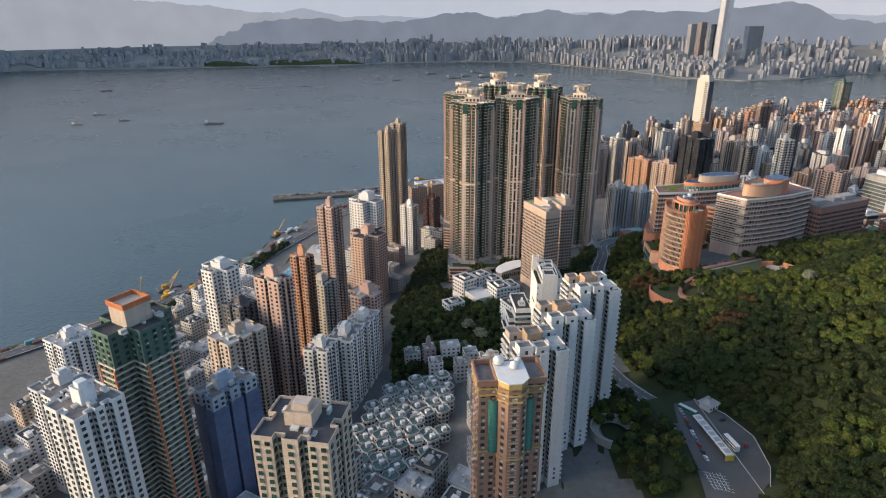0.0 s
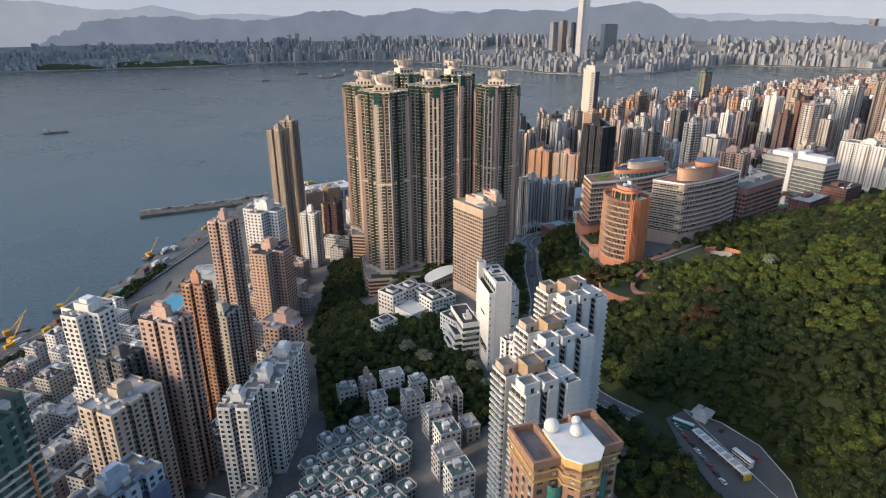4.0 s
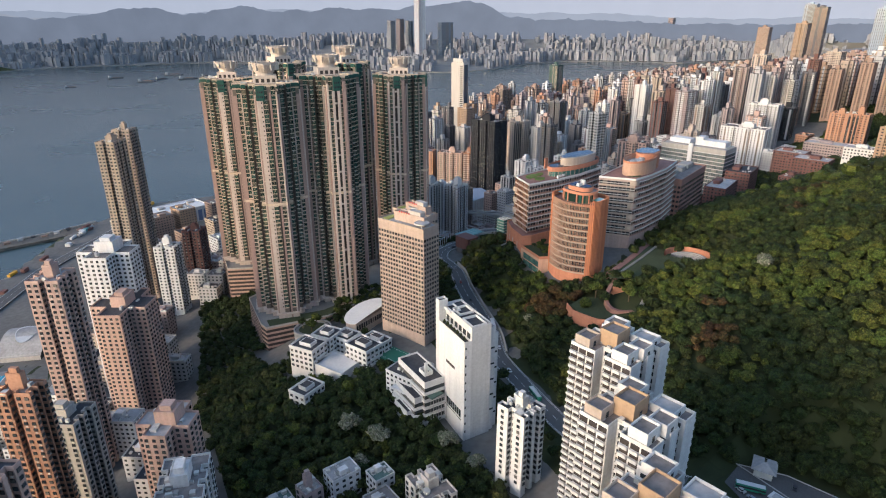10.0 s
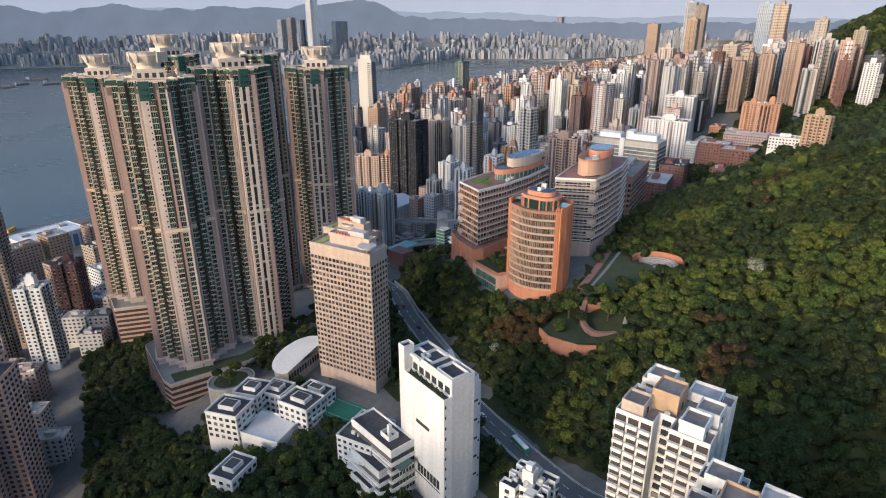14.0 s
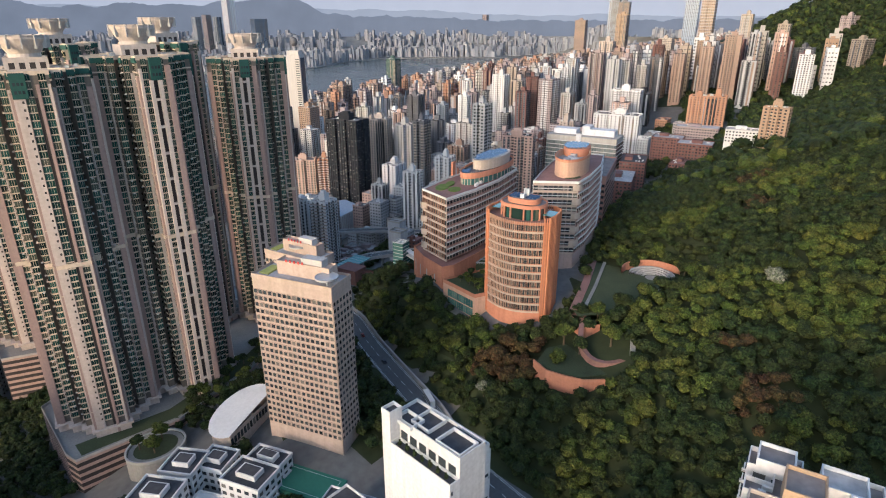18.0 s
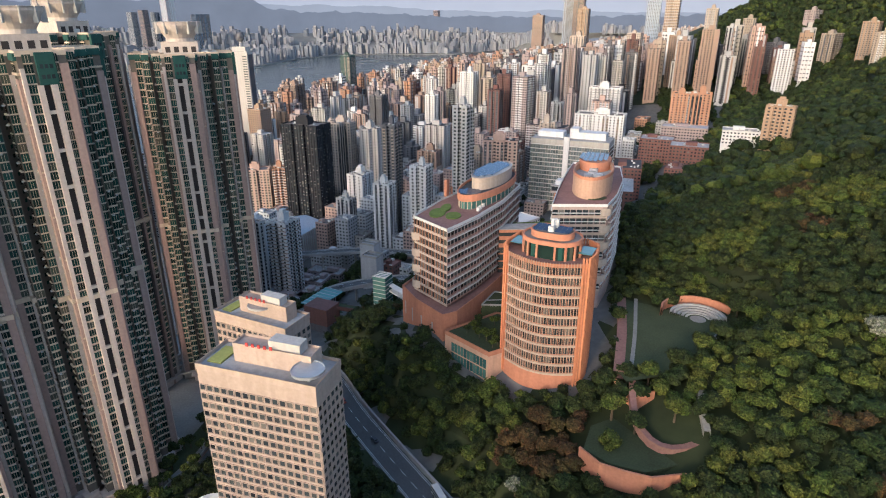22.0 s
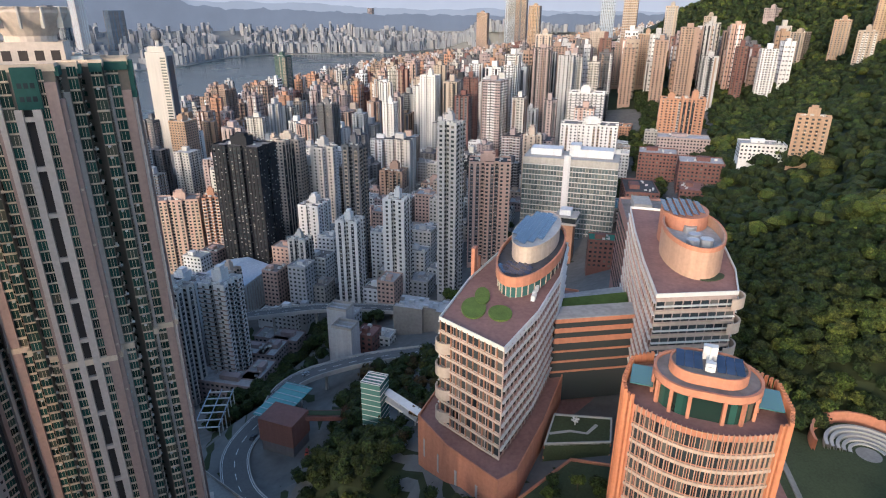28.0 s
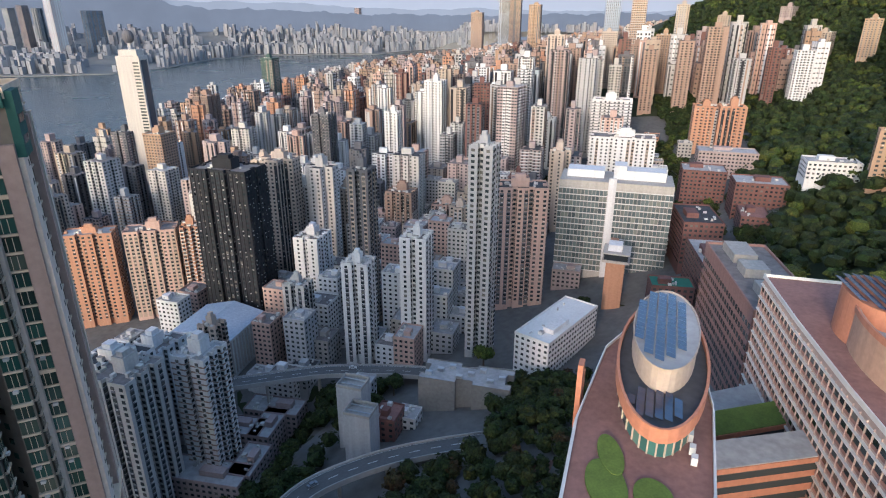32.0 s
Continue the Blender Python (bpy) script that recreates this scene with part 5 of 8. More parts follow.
def hill_pick(x, y, r):
    got = []
    for a, b in zip(x, y):
        v = noise.noise(Vector((a * 0.022, b * 0.022, 2.0)))
        near = lambda spots: any(math.hypot(a - p, b - q) < s_ * r.uniform(0.6, 1.25) for p, q, s_ in spots)
        got.append(LEAF_RUST if near(RUST) else LEAF_YELLOW if near(BRIGHT) or (v > 0.12 and r.uniform() < 0.5) else LEAF)
    return got


n1 = wood("hill_wood", HILLSIDE, 4.6, (2.2, 4.5), hill_pick, "dense green and rust woodland on the slope", lambda x, y: (x < 420) & (y > 60) & ~inside(CLEARING, x, y), 3)
n2 = wood("far_wood", HILLSIDE, 10.5, (5.6, 8.8), hill_pick, "far dense woodland up the hill", lambda x, y: (x >= 420) & ((x < 1250) | ((x < 1700) & (y > 380))), 4)
n3 = wood("valley_wood", VALLEY + [], 5.6, (3.0, 4.8), lambda x, y, r: [LEAF if r.uniform() < 0.92 else LEAF_YELLOW for _ in x], "dark woodland in the hollow between the houses", seed=5)
n5 = wood("garden_wood", GARDEN, 6.0, (3.0, 4.8), lambda x, y, r: [LEAF_YELLOW if r.uniform() < 0.5 else LEAF for _ in x], "bright trees inside the curved drive", lambda x, y: np.hypot(x - 98, y - 284) > 9, seed=8)
n6 = wood("terrace_wood", TERRACE, 6.4, (3.0, 4.6), lambda x, y, r: [LEAF_RUST if r.uniform() < 0.08 else LEAF for _ in x], "dark trees below the campus", lambda x, y: np.hypot(x - 223, y - 597) > 12, seed=9)
n7 = wood("slip_wood", SLIP, 5.4, (2.8, 4.4), lambda x, y, r: [LEAF] * len(x), "dark trees between the road and the white blocks", lambda x, y: np.hypot(x - 98, y - 284) > 15, seed=12)
n8 = wood("terminus_wood", TERMINUS_WOOD, 5.2, (2.8, 4.6), hill_pick, "woodland round the bus terminus", lambda x, y: np.hypot(x - 157, y - 296) > 8, seed=13)
n9 = wood("podium_wood", [(-46, 535), (-16, 575), (4, 572), (4, 626), (22, 638), (20, 682), (-2, 692), (-6, 742), (-22, 715), (-30, 650), (-36, 600)], 5.2, (2.6, 4.4), lambda x, y, r: [LEAF] * len(x), "dark trees below the podium wall", seed=14)
BUILT = [(634, 607, 26), (604, 563, 26), (690, 600, 34), (770, 625, 38), (640, 677, 36), (734, 719, 30), (648, 650, 20), (512, 640, 48), (600, 489, 18), (620, 520, 26), (568, 560, 22), (522, 588, 30), (462, 566, 30), (545, 610, 20), (463, 620, 14), (438, 582, 16), (716, 618, 20), (790, 690, 16)]
clear = lambda x, y: np.all([np.hypot(x - a, y - b) > r for a, b, r in BUILT], axis=0)
n10 = wood("campus_wood", [(470, 545), (560, 545), (660, 585), (780, 590), (900, 640), (1010, 690), (940, 730), (800, 670), (740, 690), (700, 660), (690, 640), (580, 640), (560, 600), (480, 560)], 7.0, (3.4, 6.0), hill_pick, "dark trees between the campus halls", clear, seed=15)
for k, poly in enumerate(([(215, 612), (236, 604), (262, 622), (300, 602), (340, 590), (368, 600), (366, 622), (352, 640), (330, 632), (312, 622), (300, 616), (286, 628), (268, 640), (250, 640), (228, 632)], [(268, 672), (290, 690), (318, 700), (344, 688), (330, 712), (304, 742), (292, 724), (296, 700), (268, 690)], [(222, 670), (246, 672), (262, 680), (262, 700), (240, 705), (215, 700), (205, 690)])):
    wood("flyover_wood", poly, 5.8, (3.4, 5.6), lambda x, y, r: [LEAF_RUST if r.uniform() < 0.05 else LEAF for _ in x], "dark trees beside the flyover", lambda x, y: (np.hypot(x - 223, y - 597) > 9) & (np.hypot(x - 287, y - 674) > 17) & (np.hypot(x - 286, y - 588) > 11), seed=20 + k)
wood("shore_wood", [(-318, 585), (-262, 690), (-226, 795), (-214, 792), (-244, 690), (-300, 575)], 5.0, (2.4, 3.8), lambda x, y, r: [LEAF] * len(x), "dark trees along the waterfront road", seed=31)
wood("house_wood", [(-8, 520), (6, 528), (18, 540), (24, 532), (40, 530), (56, 515), (64, 508), (60, 500), (56, 480), (62, 462), (52, 452), (20, 455), (0, 460), (-6, 490)], 5.2, (2.6, 4.2), lambda x, y, r: [LEAF_YELLOW if r.uniform() < 0.12 else LEAF for _ in x], "dark trees round the white houses", lambda x, y: np.all([np.hypot(x - a, y - b) > r for a, b, r in ((20, 503, 13), (35, 513, 11), (50, 487, 14), (61, 493, 11), (9, 470, 12), (46, 508, 10), (33, 488, 15), (36, 553, 15))], axis=0), seed=32)
wood("hostel_wood", [(62, 545), (50, 562), (30, 566), (60, 572), (98, 578), (104, 560), (92, 535), (80, 540)], 5.0, (2.4, 3.8), lambda x, y, r: [LEAF] * len(x), "dark trees between the podium and the tall block", lambda x, y: np.hypot(x - 36, y - 553) > 16, seed=33)
n4 = wood("roadside_wood", HOLLOW, 5.8, (3.0, 4.6), lambda x, y, r: [LEAF] * len(x), "trees between the road and the twin blocks", seed=6)

# ---- the rest of the town on its street grid ----
rnd = random.Random(5)
taken = [(x, y, max(p[1:3]) * 0.55) for x, y, _, p, _, _ in TOWN]
ca, sa = math.cos(radians(17)), math.sin(radians(17))
count, far_walls, far_panes, far_roofs = 0, {}, [], []
SKYLINE = ((20, 31, 36, 41, 46.6, 52, 57, 62, 67, 71, 77, 90), (6.8, 6.0, 5.2, 5.0, 4.0, 3.4, 2.9, 2.2, 1.5, 0.8, 0.3, 0.0))
PAINT_FAR = ("beige", "tan", "mauve", "grey", "brown", "pink", "charcoal", "brick", "brown", "orange", "grey", "mauve", "tan", "concrete", "brown", "pale")
PAINT = ("cream", "beige", "white", "light", "pink", "tan", "mauve", "grey", "pale", "brown", "charcoal", "white", "cream", "brick", "grey", "brown", "mauve", "charcoal", "pink", "dark", "pale", "tan", "light", "white", "grey")
for i in range(-3, 76):
    for j in range(-26, 40):
        u, v = i * 36 + rnd.uniform(-6, 6), j * 34 + rnd.uniform(-6, 6)
        x, y = 300 + u * ca - v * sa, 760 + u * sa + v * ca
        if x < 240 or x > 2900 or y < 560:
            continue
        gap = float(coast_gap(x, y))
        if gap < 30:
            continue
        g = float(ground_z(x, y))
        # kept open: the campus, the wooded slope, the school grounds, the low roofs by the flyover
        if (x < 480 and y < 745) or g > 138 + (x - 900) * 0.02 or (x < 900 and y < 640 + max(0, x - 560) * 0.3) or (x < 420 and y < 850) or (x < 400 and y < 1000) or (430 < x < 660 and 560 < y < 700):
            continue
        if any(math.hypot(x - a, y - b) < r + 14 for a, b, r in taken) or math.hypot(x - 505, y - 1178) < 36 or math.hypot(x - 325, y - 830) < 42 or rnd.random() < 0.12:
            continue
        far = math.hypot(x - 120, y - 520)
        w, d = rnd.uniform(13, 25), rnd.uniform(13, 22)
        tall = rnd.choice((45, 60, 70, 78, 85, 92, 100, 110)) * (1.0 if gap > 60 else 0.85) * 0.94 + (18 if g > 60 else 0)
        if x > 800 and y < 1000:
            tall *= 0.78
        if x > 1300:
            tall = tall * 1.05 + max(0, 160 - abs(gap - 250) * 0.5) * rnd.random() * 0.3
        # the roofs step down towards the harbour and the west
        dist, bearing = math.hypot(x + 34, y - 286), math.degrees(math.atan2(x + 34, y - 286))
        cap = 248 - dist * math.tan(radians(float(np.interp(bearing, SKYLINE[0], SKYLINE[1])))) - g
        if dist > 620 and tall > cap:
            tall = max(16, cap - rnd.uniform(0, 30))
        mat = rnd.choice(PAINT_FAR if far > 800 else PAINT if far > 420 else PAINT + ("white", "light", "pale", "white"))
        if 430 < x < 660 and y < 830:
            tall *= 0.55
        poly = rnd.choice((notch_plan, notch_plan, cross_plan))(w, d)
        turn = 17 + rnd.choice((0, 0, 90, rnd.uniform(-12, 12)))
        if far < 690 and count < 200:
            count += 1
            tower("city_tower", x, y, turn, poly, g + tall, WALLS[mat], mat + " city tower with rows of windows", group="city towers", lod=1 if far < 520 else 2, out=0.3, slab=rnd.choice((0, 0, 0.2)), pitch=rnd.choice((2.8, 3.2, 3.6, 4.2)), ww=rnd.choice((1.4, 1.7, 2.0)))
            continue
        cz, sz = math.cos(radians(turn)), math.sin(radians(turn))
        lay = lambda q: np.stack([q[..., 0] * cz - q[..., 1] * sz + x, q[..., 0] * sz + q[..., 1] * cz + y, q[..., 2] + g], -1)
        far_walls.setdefault(mat, []).append(lay(prism(poly, -3, tall)))
        core = box_plan(w * 0.35, d * 0.35)
        far_walls[mat].append(lay(boxes([(0, 0, tall)], [(w * 0.35, d * 0.35, rnd.uniform(3, 8))])))
        far_roofs.append(lay(flat(poly, tall)))
        if rnd.random() < 0.6:
            for a, u, n, size in edges(poly):
                if size > 3:
                    far_walls.setdefault(rnd.choice(("charcoal", "brown", "grey", "white", "dark")), []).append(lay(panels([[*(a + u * size * rnd.choice((0.3, 0.5, 0.7))), 2]], (*u, 0), (*n, 0), min(size * 0.4, 2.8), tall - 4, 0.05, 0, False)))
        step = 2.95 if far < 850 else 5.9
        q, f = facade(poly, 3, tall, step, 3.6 if far < 1000 else 4.6, 2.0 if far < 1000 else 3.0, 1.7 if far < 1000 else 3.2, 0.85, 0.08, False, 0.15, 2.5, rnd)
        if len(q):
            q = lay(q)
            e1, e2 = q[:, 1] - q[:, 0], q[:, 3] - q[:, 0]
            out_ = np.cross(e1, e2)
            far_panes.append(q[(out_[:, 0] * (x - 120) + out_[:, 1] * (y - 520)) < 0])
for mat, q in sorted(far_walls.items()):
    tagged(part("far_towers", to_mesh("far_towers", q), WALLS[mat]), "crowd of " + mat + " towers further along the shore", "buildings", kind="stuff")
tagged(part("far_glazing", to_mesh("far_glazing", far_panes), GLASS), "windows of the further towers", "windows", kind="stuff")
tagged(part("far_roofs", to_mesh("far_roofs", None, far_roofs), ROOF), "flat roofs of the further towers", "roofs", kind="stuff")

# ---- campus ----
TERRA = wall("terracotta_panel", (0.44, 0.195, 0.12))
SAND = wall("sand_panel", (0.46, 0.30, 0.215))
RAIL = shader("pale_rail", (0.62, 0.62, 0.60), 0.5, 0.2, vary=0.15)
SPANDREL = wall("dull_red_panel", (0.29, 0.165, 0.135))
ROSE = wall("pale_rose_panel", (0.38, 0.30, 0.27))
ROOF_LAWN = shader("roof_turf", (0.11, 0.16, 0.03), 0.95, vary=0.4, grain=2.0, large=0.3)
ORANGE_SLAT = wall("orange_slat", (0.50, 0.205, 0.105))
LOUVRE = shader("brown_louvre", (0.30, 0.15, 0.09), 0.7, vary=0.2)
TEAL = island("teal_glass", [(0.03, 0.09, 0.09), (0.05, 0.14, 0.13), (0.10, 0.19, 0.17)], 0.1, 0.5)


def ellipse(cx, cy, a, b, turn, n=36, start=0.0, end=2 * math.pi):
    ca, sa = math.cos(radians(turn)), math.sin(radians(turn))
    k = np.linspace(start, end, n, endpoint=end - start < 6.28)
    if end - start >= 6.28:
        k = np.linspace(start, end, n + 1)[:-1]
    x, y = a * np.cos(k), b * np.sin(k)
    return np.stack([cx + x * ca - y * sa, cy + x * sa + y * ca], -1)


def shaded_side(a, b, z0, z1, fh, top, wall_mat, kind, pitch=2.6):
    """One long side of a campus block, from a to b (its outside on the right hand)."""
    a, b = np.array(a, float), np.array(b, float)
    size = np.hypot(*(b - a))
    u = (b - a) / size
    n = np.array([u[1], -u[0]])
    k = int(size / pitch)
    xs = (np.arange(k) + 0.5) * size / k
    rows = np.arange(z0, z1 - fh * 0.6, fh)
    g, r = np.meshgrid(xs, rows)
    c = np.stack([a[0] + u[0] * g, a[1] + u[1] * g, r], -1).reshape(-1, 3)
    U, N = (*u, 0), (*n, 0)
    mid = np.array([[*(a + u * size / 2), z] for z in rows])
    if kind == "punched":
        tagged(part("glazing", to_mesh("glazing", panels(c + (0, 0, 1.0), U, N, pitch * 0.8, 2.1, 0.08, 0, False)), GLASS, top), kind="stuff")
        tagged(part("red_spandrel", to_mesh("red_spandrel", panels(mid + (0, 0, 0.1), U, N, size, 0.85, 0.14)), SPANDREL, top, "red panels under the windows"), kind="stuff")
        edge = np.stack([a[0] + u[0] * (g - size / k / 2), a[1] + u[1] * (g - size / k / 2), r], -1).reshape(-1, 3)
        tagged(part("fin_work", to_mesh("fin_work", panels(edge, U, N, 0.16, fh, 0.3)), ROSE, top, "pale upright fins"), kind="stuff")
        tagged(part("sunshade", to_mesh("sunshade", panels(mid + (0, 0, fh - 0.9), U, N, size, 0.22, 0.75)), RAIL, top, "thin metal sunshades"), kind="stuff")
    else:
        tagged(part("glazing", to_mesh("glazing", panels(c + (0, 0, 1.1), U, N, pitch * 0.94, fh - 1.5, 0.05, 0, False)), GLASS, top), kind="stuff")
        tagged(part("band_work", to_mesh("band_work", panels(mid, U, N, size + 0.5, 0.7, 0.4)), WALLS["cream"], top, "cream slab bands"), kind="stuff")
        if kind == "louvred":
            xs2 = np.arange(0.4, size, 2.2)
            g2, r2 = np.meshgrid(xs2, rows)
            c2 = np.stack([a[0] + u[0] * g2, a[1] + u[1] * g2, r2 + 1.0], -1).reshape(-1, 3)
            tagged(part("louvre_work", to_mesh("louvre_work", panels(c2, U, N, 0.2, fh - 0.9, 0.5)), LOUVRE, top, "upright brown louvres"), kind="stuff")
        else:
            tagged(part("louvre_work", to_mesh("louvre_work", panels(mid + (0, 0, 2.2), U, N, size, 0.2, 0.9)), RAIL, top), kind="stuff")


def solar_rows(name, cx, cy, a, b, turn, z, top, cell=2.0):
    """Tilted solar panels that fill an oval roof."""
    ca, sa = math.cos(radians(turn)), math.sin(radians(turn))
    got = []
    for x in np.arange(-a, a, cell * 1.05):
        for y in np.arange(-b, b, cell * 1.18):
            if (x / a) ** 2 + (y / b) ** 2 < 0.86:
                p = [(x, y, 0.3), (x + cell, y, 0.3), (x + cell, y + cell, 0.75), (x, y + cell, 0.75)]
                got.append([(cx + q[0] * ca - q[1] * sa, cy + q[0] * sa + q[1] * ca, z + q[2]) for q in p])
    tagged(part(name, to_mesh(name, np.array(got)), SOLAR, top, "rows of blue solar panels"), kind="stuff")


def band_wall(pts, z0, z1, thick=0.5):
    """A free-standing wall along an open line, with thickness."""
    p = np.asarray(pts, float)
    d = np.gradient(p, axis=0)
    d /= np.hypot(d[:, 0], d[:, 1])[:, None]
    n = np.stack([d[:, 1], -d[:, 0]], 1) * thick / 2
    l, r = p - n, p + n
    q = []
    for a, b in ((r, l),):
        up0, up1 = np.full((len(p), 1), z0), np.full((len(p), 1), z1)
        for s, t in ((a, a), (b[::-1], b[::-1])):
            q.append(np.stack([np.c_[s[:-1], up0[1:]], np.c_[s[1:], up0[1:]], np.c_[t[1:], up1[1:]], np.c_[t[:-1], up1[1:]]], 1))
        q.append(np.stack([np.c_[a[:-1], up1[1:]], np.c_[a[1:], up1[1:]], np.c_[b[1:], up1[1:]], np.c_[b[:-1], up1[1:]]], 1))
    return np.concatenate(q)


# the block with the white oval drum
za, zt = 115.0, 152.0
cb = thing("campus_block", pose(0, 0, 0), "pale campus block with a garden roof and a white oval drum", "building", "campus buildings")
front_l, front_r = (202, 551), (197.5, 527)
cb_plan = [front_r, (222, 529), (250, 534.5), (281, 545), (284, 560), (262, 563), (230, 558.5), front_l]
part("wall", to_mesh("wall", prism(cb_plan, za, zt)), ROSE, cb)
part("roof", to_mesh("roof", None, [flat(cb_plan, zt)]), ROOF_RED, cb, "red paved roof terrace")
part("parapet", to_mesh("parapet", rim(grown(cb_plan, 0.3), zt - 0.4, 1.3, 0.3)), RAIL, cb)
shaded_side(front_l, front_r, za, zt, 4.1, cb, WALLS["light"], "louvred")
for a, b in zip(cb_plan[:3], cb_plan[1:4]):
    shaded_side(a, b, za, zt, 4.1, cb, WALLS["light"], "punched")
for a, b in ((cb_plan[6], cb_plan[7]), (cb_plan[5], cb_plan[6]), (cb_plan[3], cb_plan[4])):
    shaded_side(a, b, za, zt, 4.1, cb, WALLS["light"], "punched")
for k in range(4):
    ring = ellipse(203.5, 549.5, 3.4, 3.4, 13, 20, 1.4, 4.6)
    part("curved_balcony", to_mesh("curved_balcony", band_wall(ring, za + 2 + k * 8.2, za + 5.6 + k * 8.2, 0.4)), WALLS["cream"], cb)
lower = ellipse(255, 547.5, 29, 9.4, 13)
part("glass_storey", to_mesh("glass_storey", prism(lower, zt, zt + 4.2)), TEAL, cb)
mul = [panels([[p[0], p[1], zt]], (*(u), 0), (u[1], -u[0], 0), 0.3, 4.2, 0.25) for p, u in zip(lower, np.roll(lower, -1, 0) - lower) for u in [u / np.hypot(*u)]]
tagged(part("mullion_work", to_mesh("mullion_work", mul), WALLS["cream"], cb), kind="stuff")
outer = ellipse(255, 547.5, 30, 10.4, 13)
part("orange_band", to_mesh("orange_band", [rim(outer, zt + 4.0, 3.4, 0.6)], [flat(outer, zt + 4.0)[::-1]]), TERRA, cb, "terracotta band round the drum")
part("drum_roof", to_mesh("drum_roof", None, [flat(grown(outer, -0.5), zt + 6.2)]), ROOF_DARK, cb)
inner = ellipse(260, 548.6, 20.5, 7.4, 13)
part("white_drum", to_mesh("white_drum", [prism(inner, zt + 6, zt + 12.0), rim(grown(inner, 0.3), zt + 11.6, 0.8, 0.3)]), WALLS["cream"], cb, "pale oval drum")
part("drum_top", to_mesh("drum_top", None, [flat(inner, zt + 12.0)]), ROOF_GREY, cb)
solar_rows("solar_panel_work", 260, 548.6, 19.5, 6.8, 13, zt + 12.0, cb)
solar_rows("lower_panel_work", 234.5, 542.5, 6, 6, 13, zt + 6.2, cb, 1.6)
for cx, cy, a, b in ((213.5, 546.5, 7.0, 3.8), (222, 548.5, 6.0, 2.4), (215, 538, 5.0, 3.6)):
    g = ellipse(cx, cy, a, b, 30, 28)
    lift_ = 0.3 + 0.02 * cx - 4.1
    part("roof_lawn", to_mesh("roof_lawn", prism(g, zt, zt + lift_), [flat(g, zt + lift_)]), ROOF_LAWN, cb, "rounded roof lawn")
part("orange_fin", to_mesh("orange_fin", boxes([(238, 561.5, zt - 8), (243, 562.5, zt - 8)], [(3.2, 1.2, 17), (0.9, 0.9, 12)], radians(13))), TERRA, cb)
dish = [(232, 535, zt), (236, 536.3, zt), (229, 534, zt)]
for d in dish:
    part("roof_machine", to_mesh("roof_machine", boxes([d], [(1.6, 1.2, 1.8)], 0.2)), WHITE, cb)

# the block with the plant drum
zt2, za2 = 159.5, 117.0
cc = thing("campus_block", pose(0, 0, 0), "pale campus block with a terracotta plant drum on its roof", "building", "campus buildings")
cc_plan = [(238.5, 499), (254.5, 480), (272, 484), (300, 494), (326, 508), (318, 533), (290, 522), (262, 510)]
part("wall", to_mesh("wall", prism(cc_plan, za2 - 15, zt2)), ROSE, cc)
part("roof", to_mesh("roof", None, [flat(cc_plan, zt2)]), ROOF_RED, cc, "red paved roof terrace")
part("parapet", to_mesh("parapet", rim(grown(cc_plan, 0.3), zt2 - 0.4, 1.3, 0.3)), RAIL, cc)
shaded_side(cc_plan[0], cc_plan[1], za2, zt2, 4.1, cc, WALLS["light"], "glass")
for a, b in [(cc_plan[k], cc_plan[k + 1]) for k in (1, 2, 3, 4, 5, 6)] + [(cc_plan[7], cc_plan[0])]:
    shaded_side(a, b, za2, zt2, 4.1, cc, WALLS["light"], "punched")
for k in range(5):
    ring = ellipse(254, 482.5, 4.6, 4.6, 0, 22, 3.6, 6.2)
    part("curved_balcony", to_mesh("curved_balcony", band_wall(ring, za2 + 6 + k * 8.2, za2 + 9.4 + k * 8.2, 0.5)), WALLS["cream"], cc)
d1 = ellipse(277, 499.5, 21, 9.5, 22)
part("plant_drum", to_mesh("plant_drum", [rim(d1, zt2, 10.5, 0.6)]), SAND, cc, "sand and terracotta drum round the plant")
part("drum_cap", to_mesh("drum_cap", [rim(grown(d1, 0.25), zt2 + 9.2, 1.5, 0.4)]), TERRA, cc)
part("drum_floor", to_mesh("drum_floor", None, [flat(grown(d1, -0.5), zt2 + 7.2)]), ROOF_GREY, cc)
for x, y in ((267, 497), (273, 498), (270, 493.5), (280, 501)):
    fan = ellipse(x, y, 2.1, 2.1, 0, 16)
    part("cooling_tower", to_mesh("cooling_tower", [prism(fan, zt2 + 7.2, zt2 + 9.6)], [flat(fan, zt2 + 9.5)]), METAL, cc)
back = ellipse(291, 506, 12, 8, 22)
part("stair_house", to_mesh("stair_house", prism(back, zt2, zt2 + 12), [flat(back, zt2 + 12)]), TERRA, cc)
solar_rows("solar_panel_work", 291, 506, 12, 8.5, 22, zt2 + 12, cc)
part("roof_lawn", to_mesh("roof_lawn", prism(ellipse(262, 489, 5, 2.6, -30, 24), zt2, zt2 + 0.35), [flat(ellipse(262, 489, 5, 2.6, -30, 24), zt2 + 0.35)]), GRASS, cc)

# the round-fronted orange tower
ot = thing("round_tower", pose(203, 477.5, 0, 0, 0, -76), "terracotta tower with a curved glass front and slatted ends", "building", "campus buildings")
ot.scale = (0.94, 0.95, 1)
zo, z9 = 106.0, 154.0
arc = [(-17.5 + 35 * k / 16, -8 - 6.5 * math.sin(math.pi * k / 16)) for k in range(17)]
ot_plan = arc + [(18.5, -2), (17, 9), (12, 12.5), (-12, 12.5), (-17, 9), (-18.5, -2)]
part("wall", to_mesh("wall", prism(ot_plan, zo - 10, z9)), TERRA, ot)
part("roof", to_mesh("roof", None, [flat(ot_plan, z9 - 0.8)]), ROOF_RED, ot)
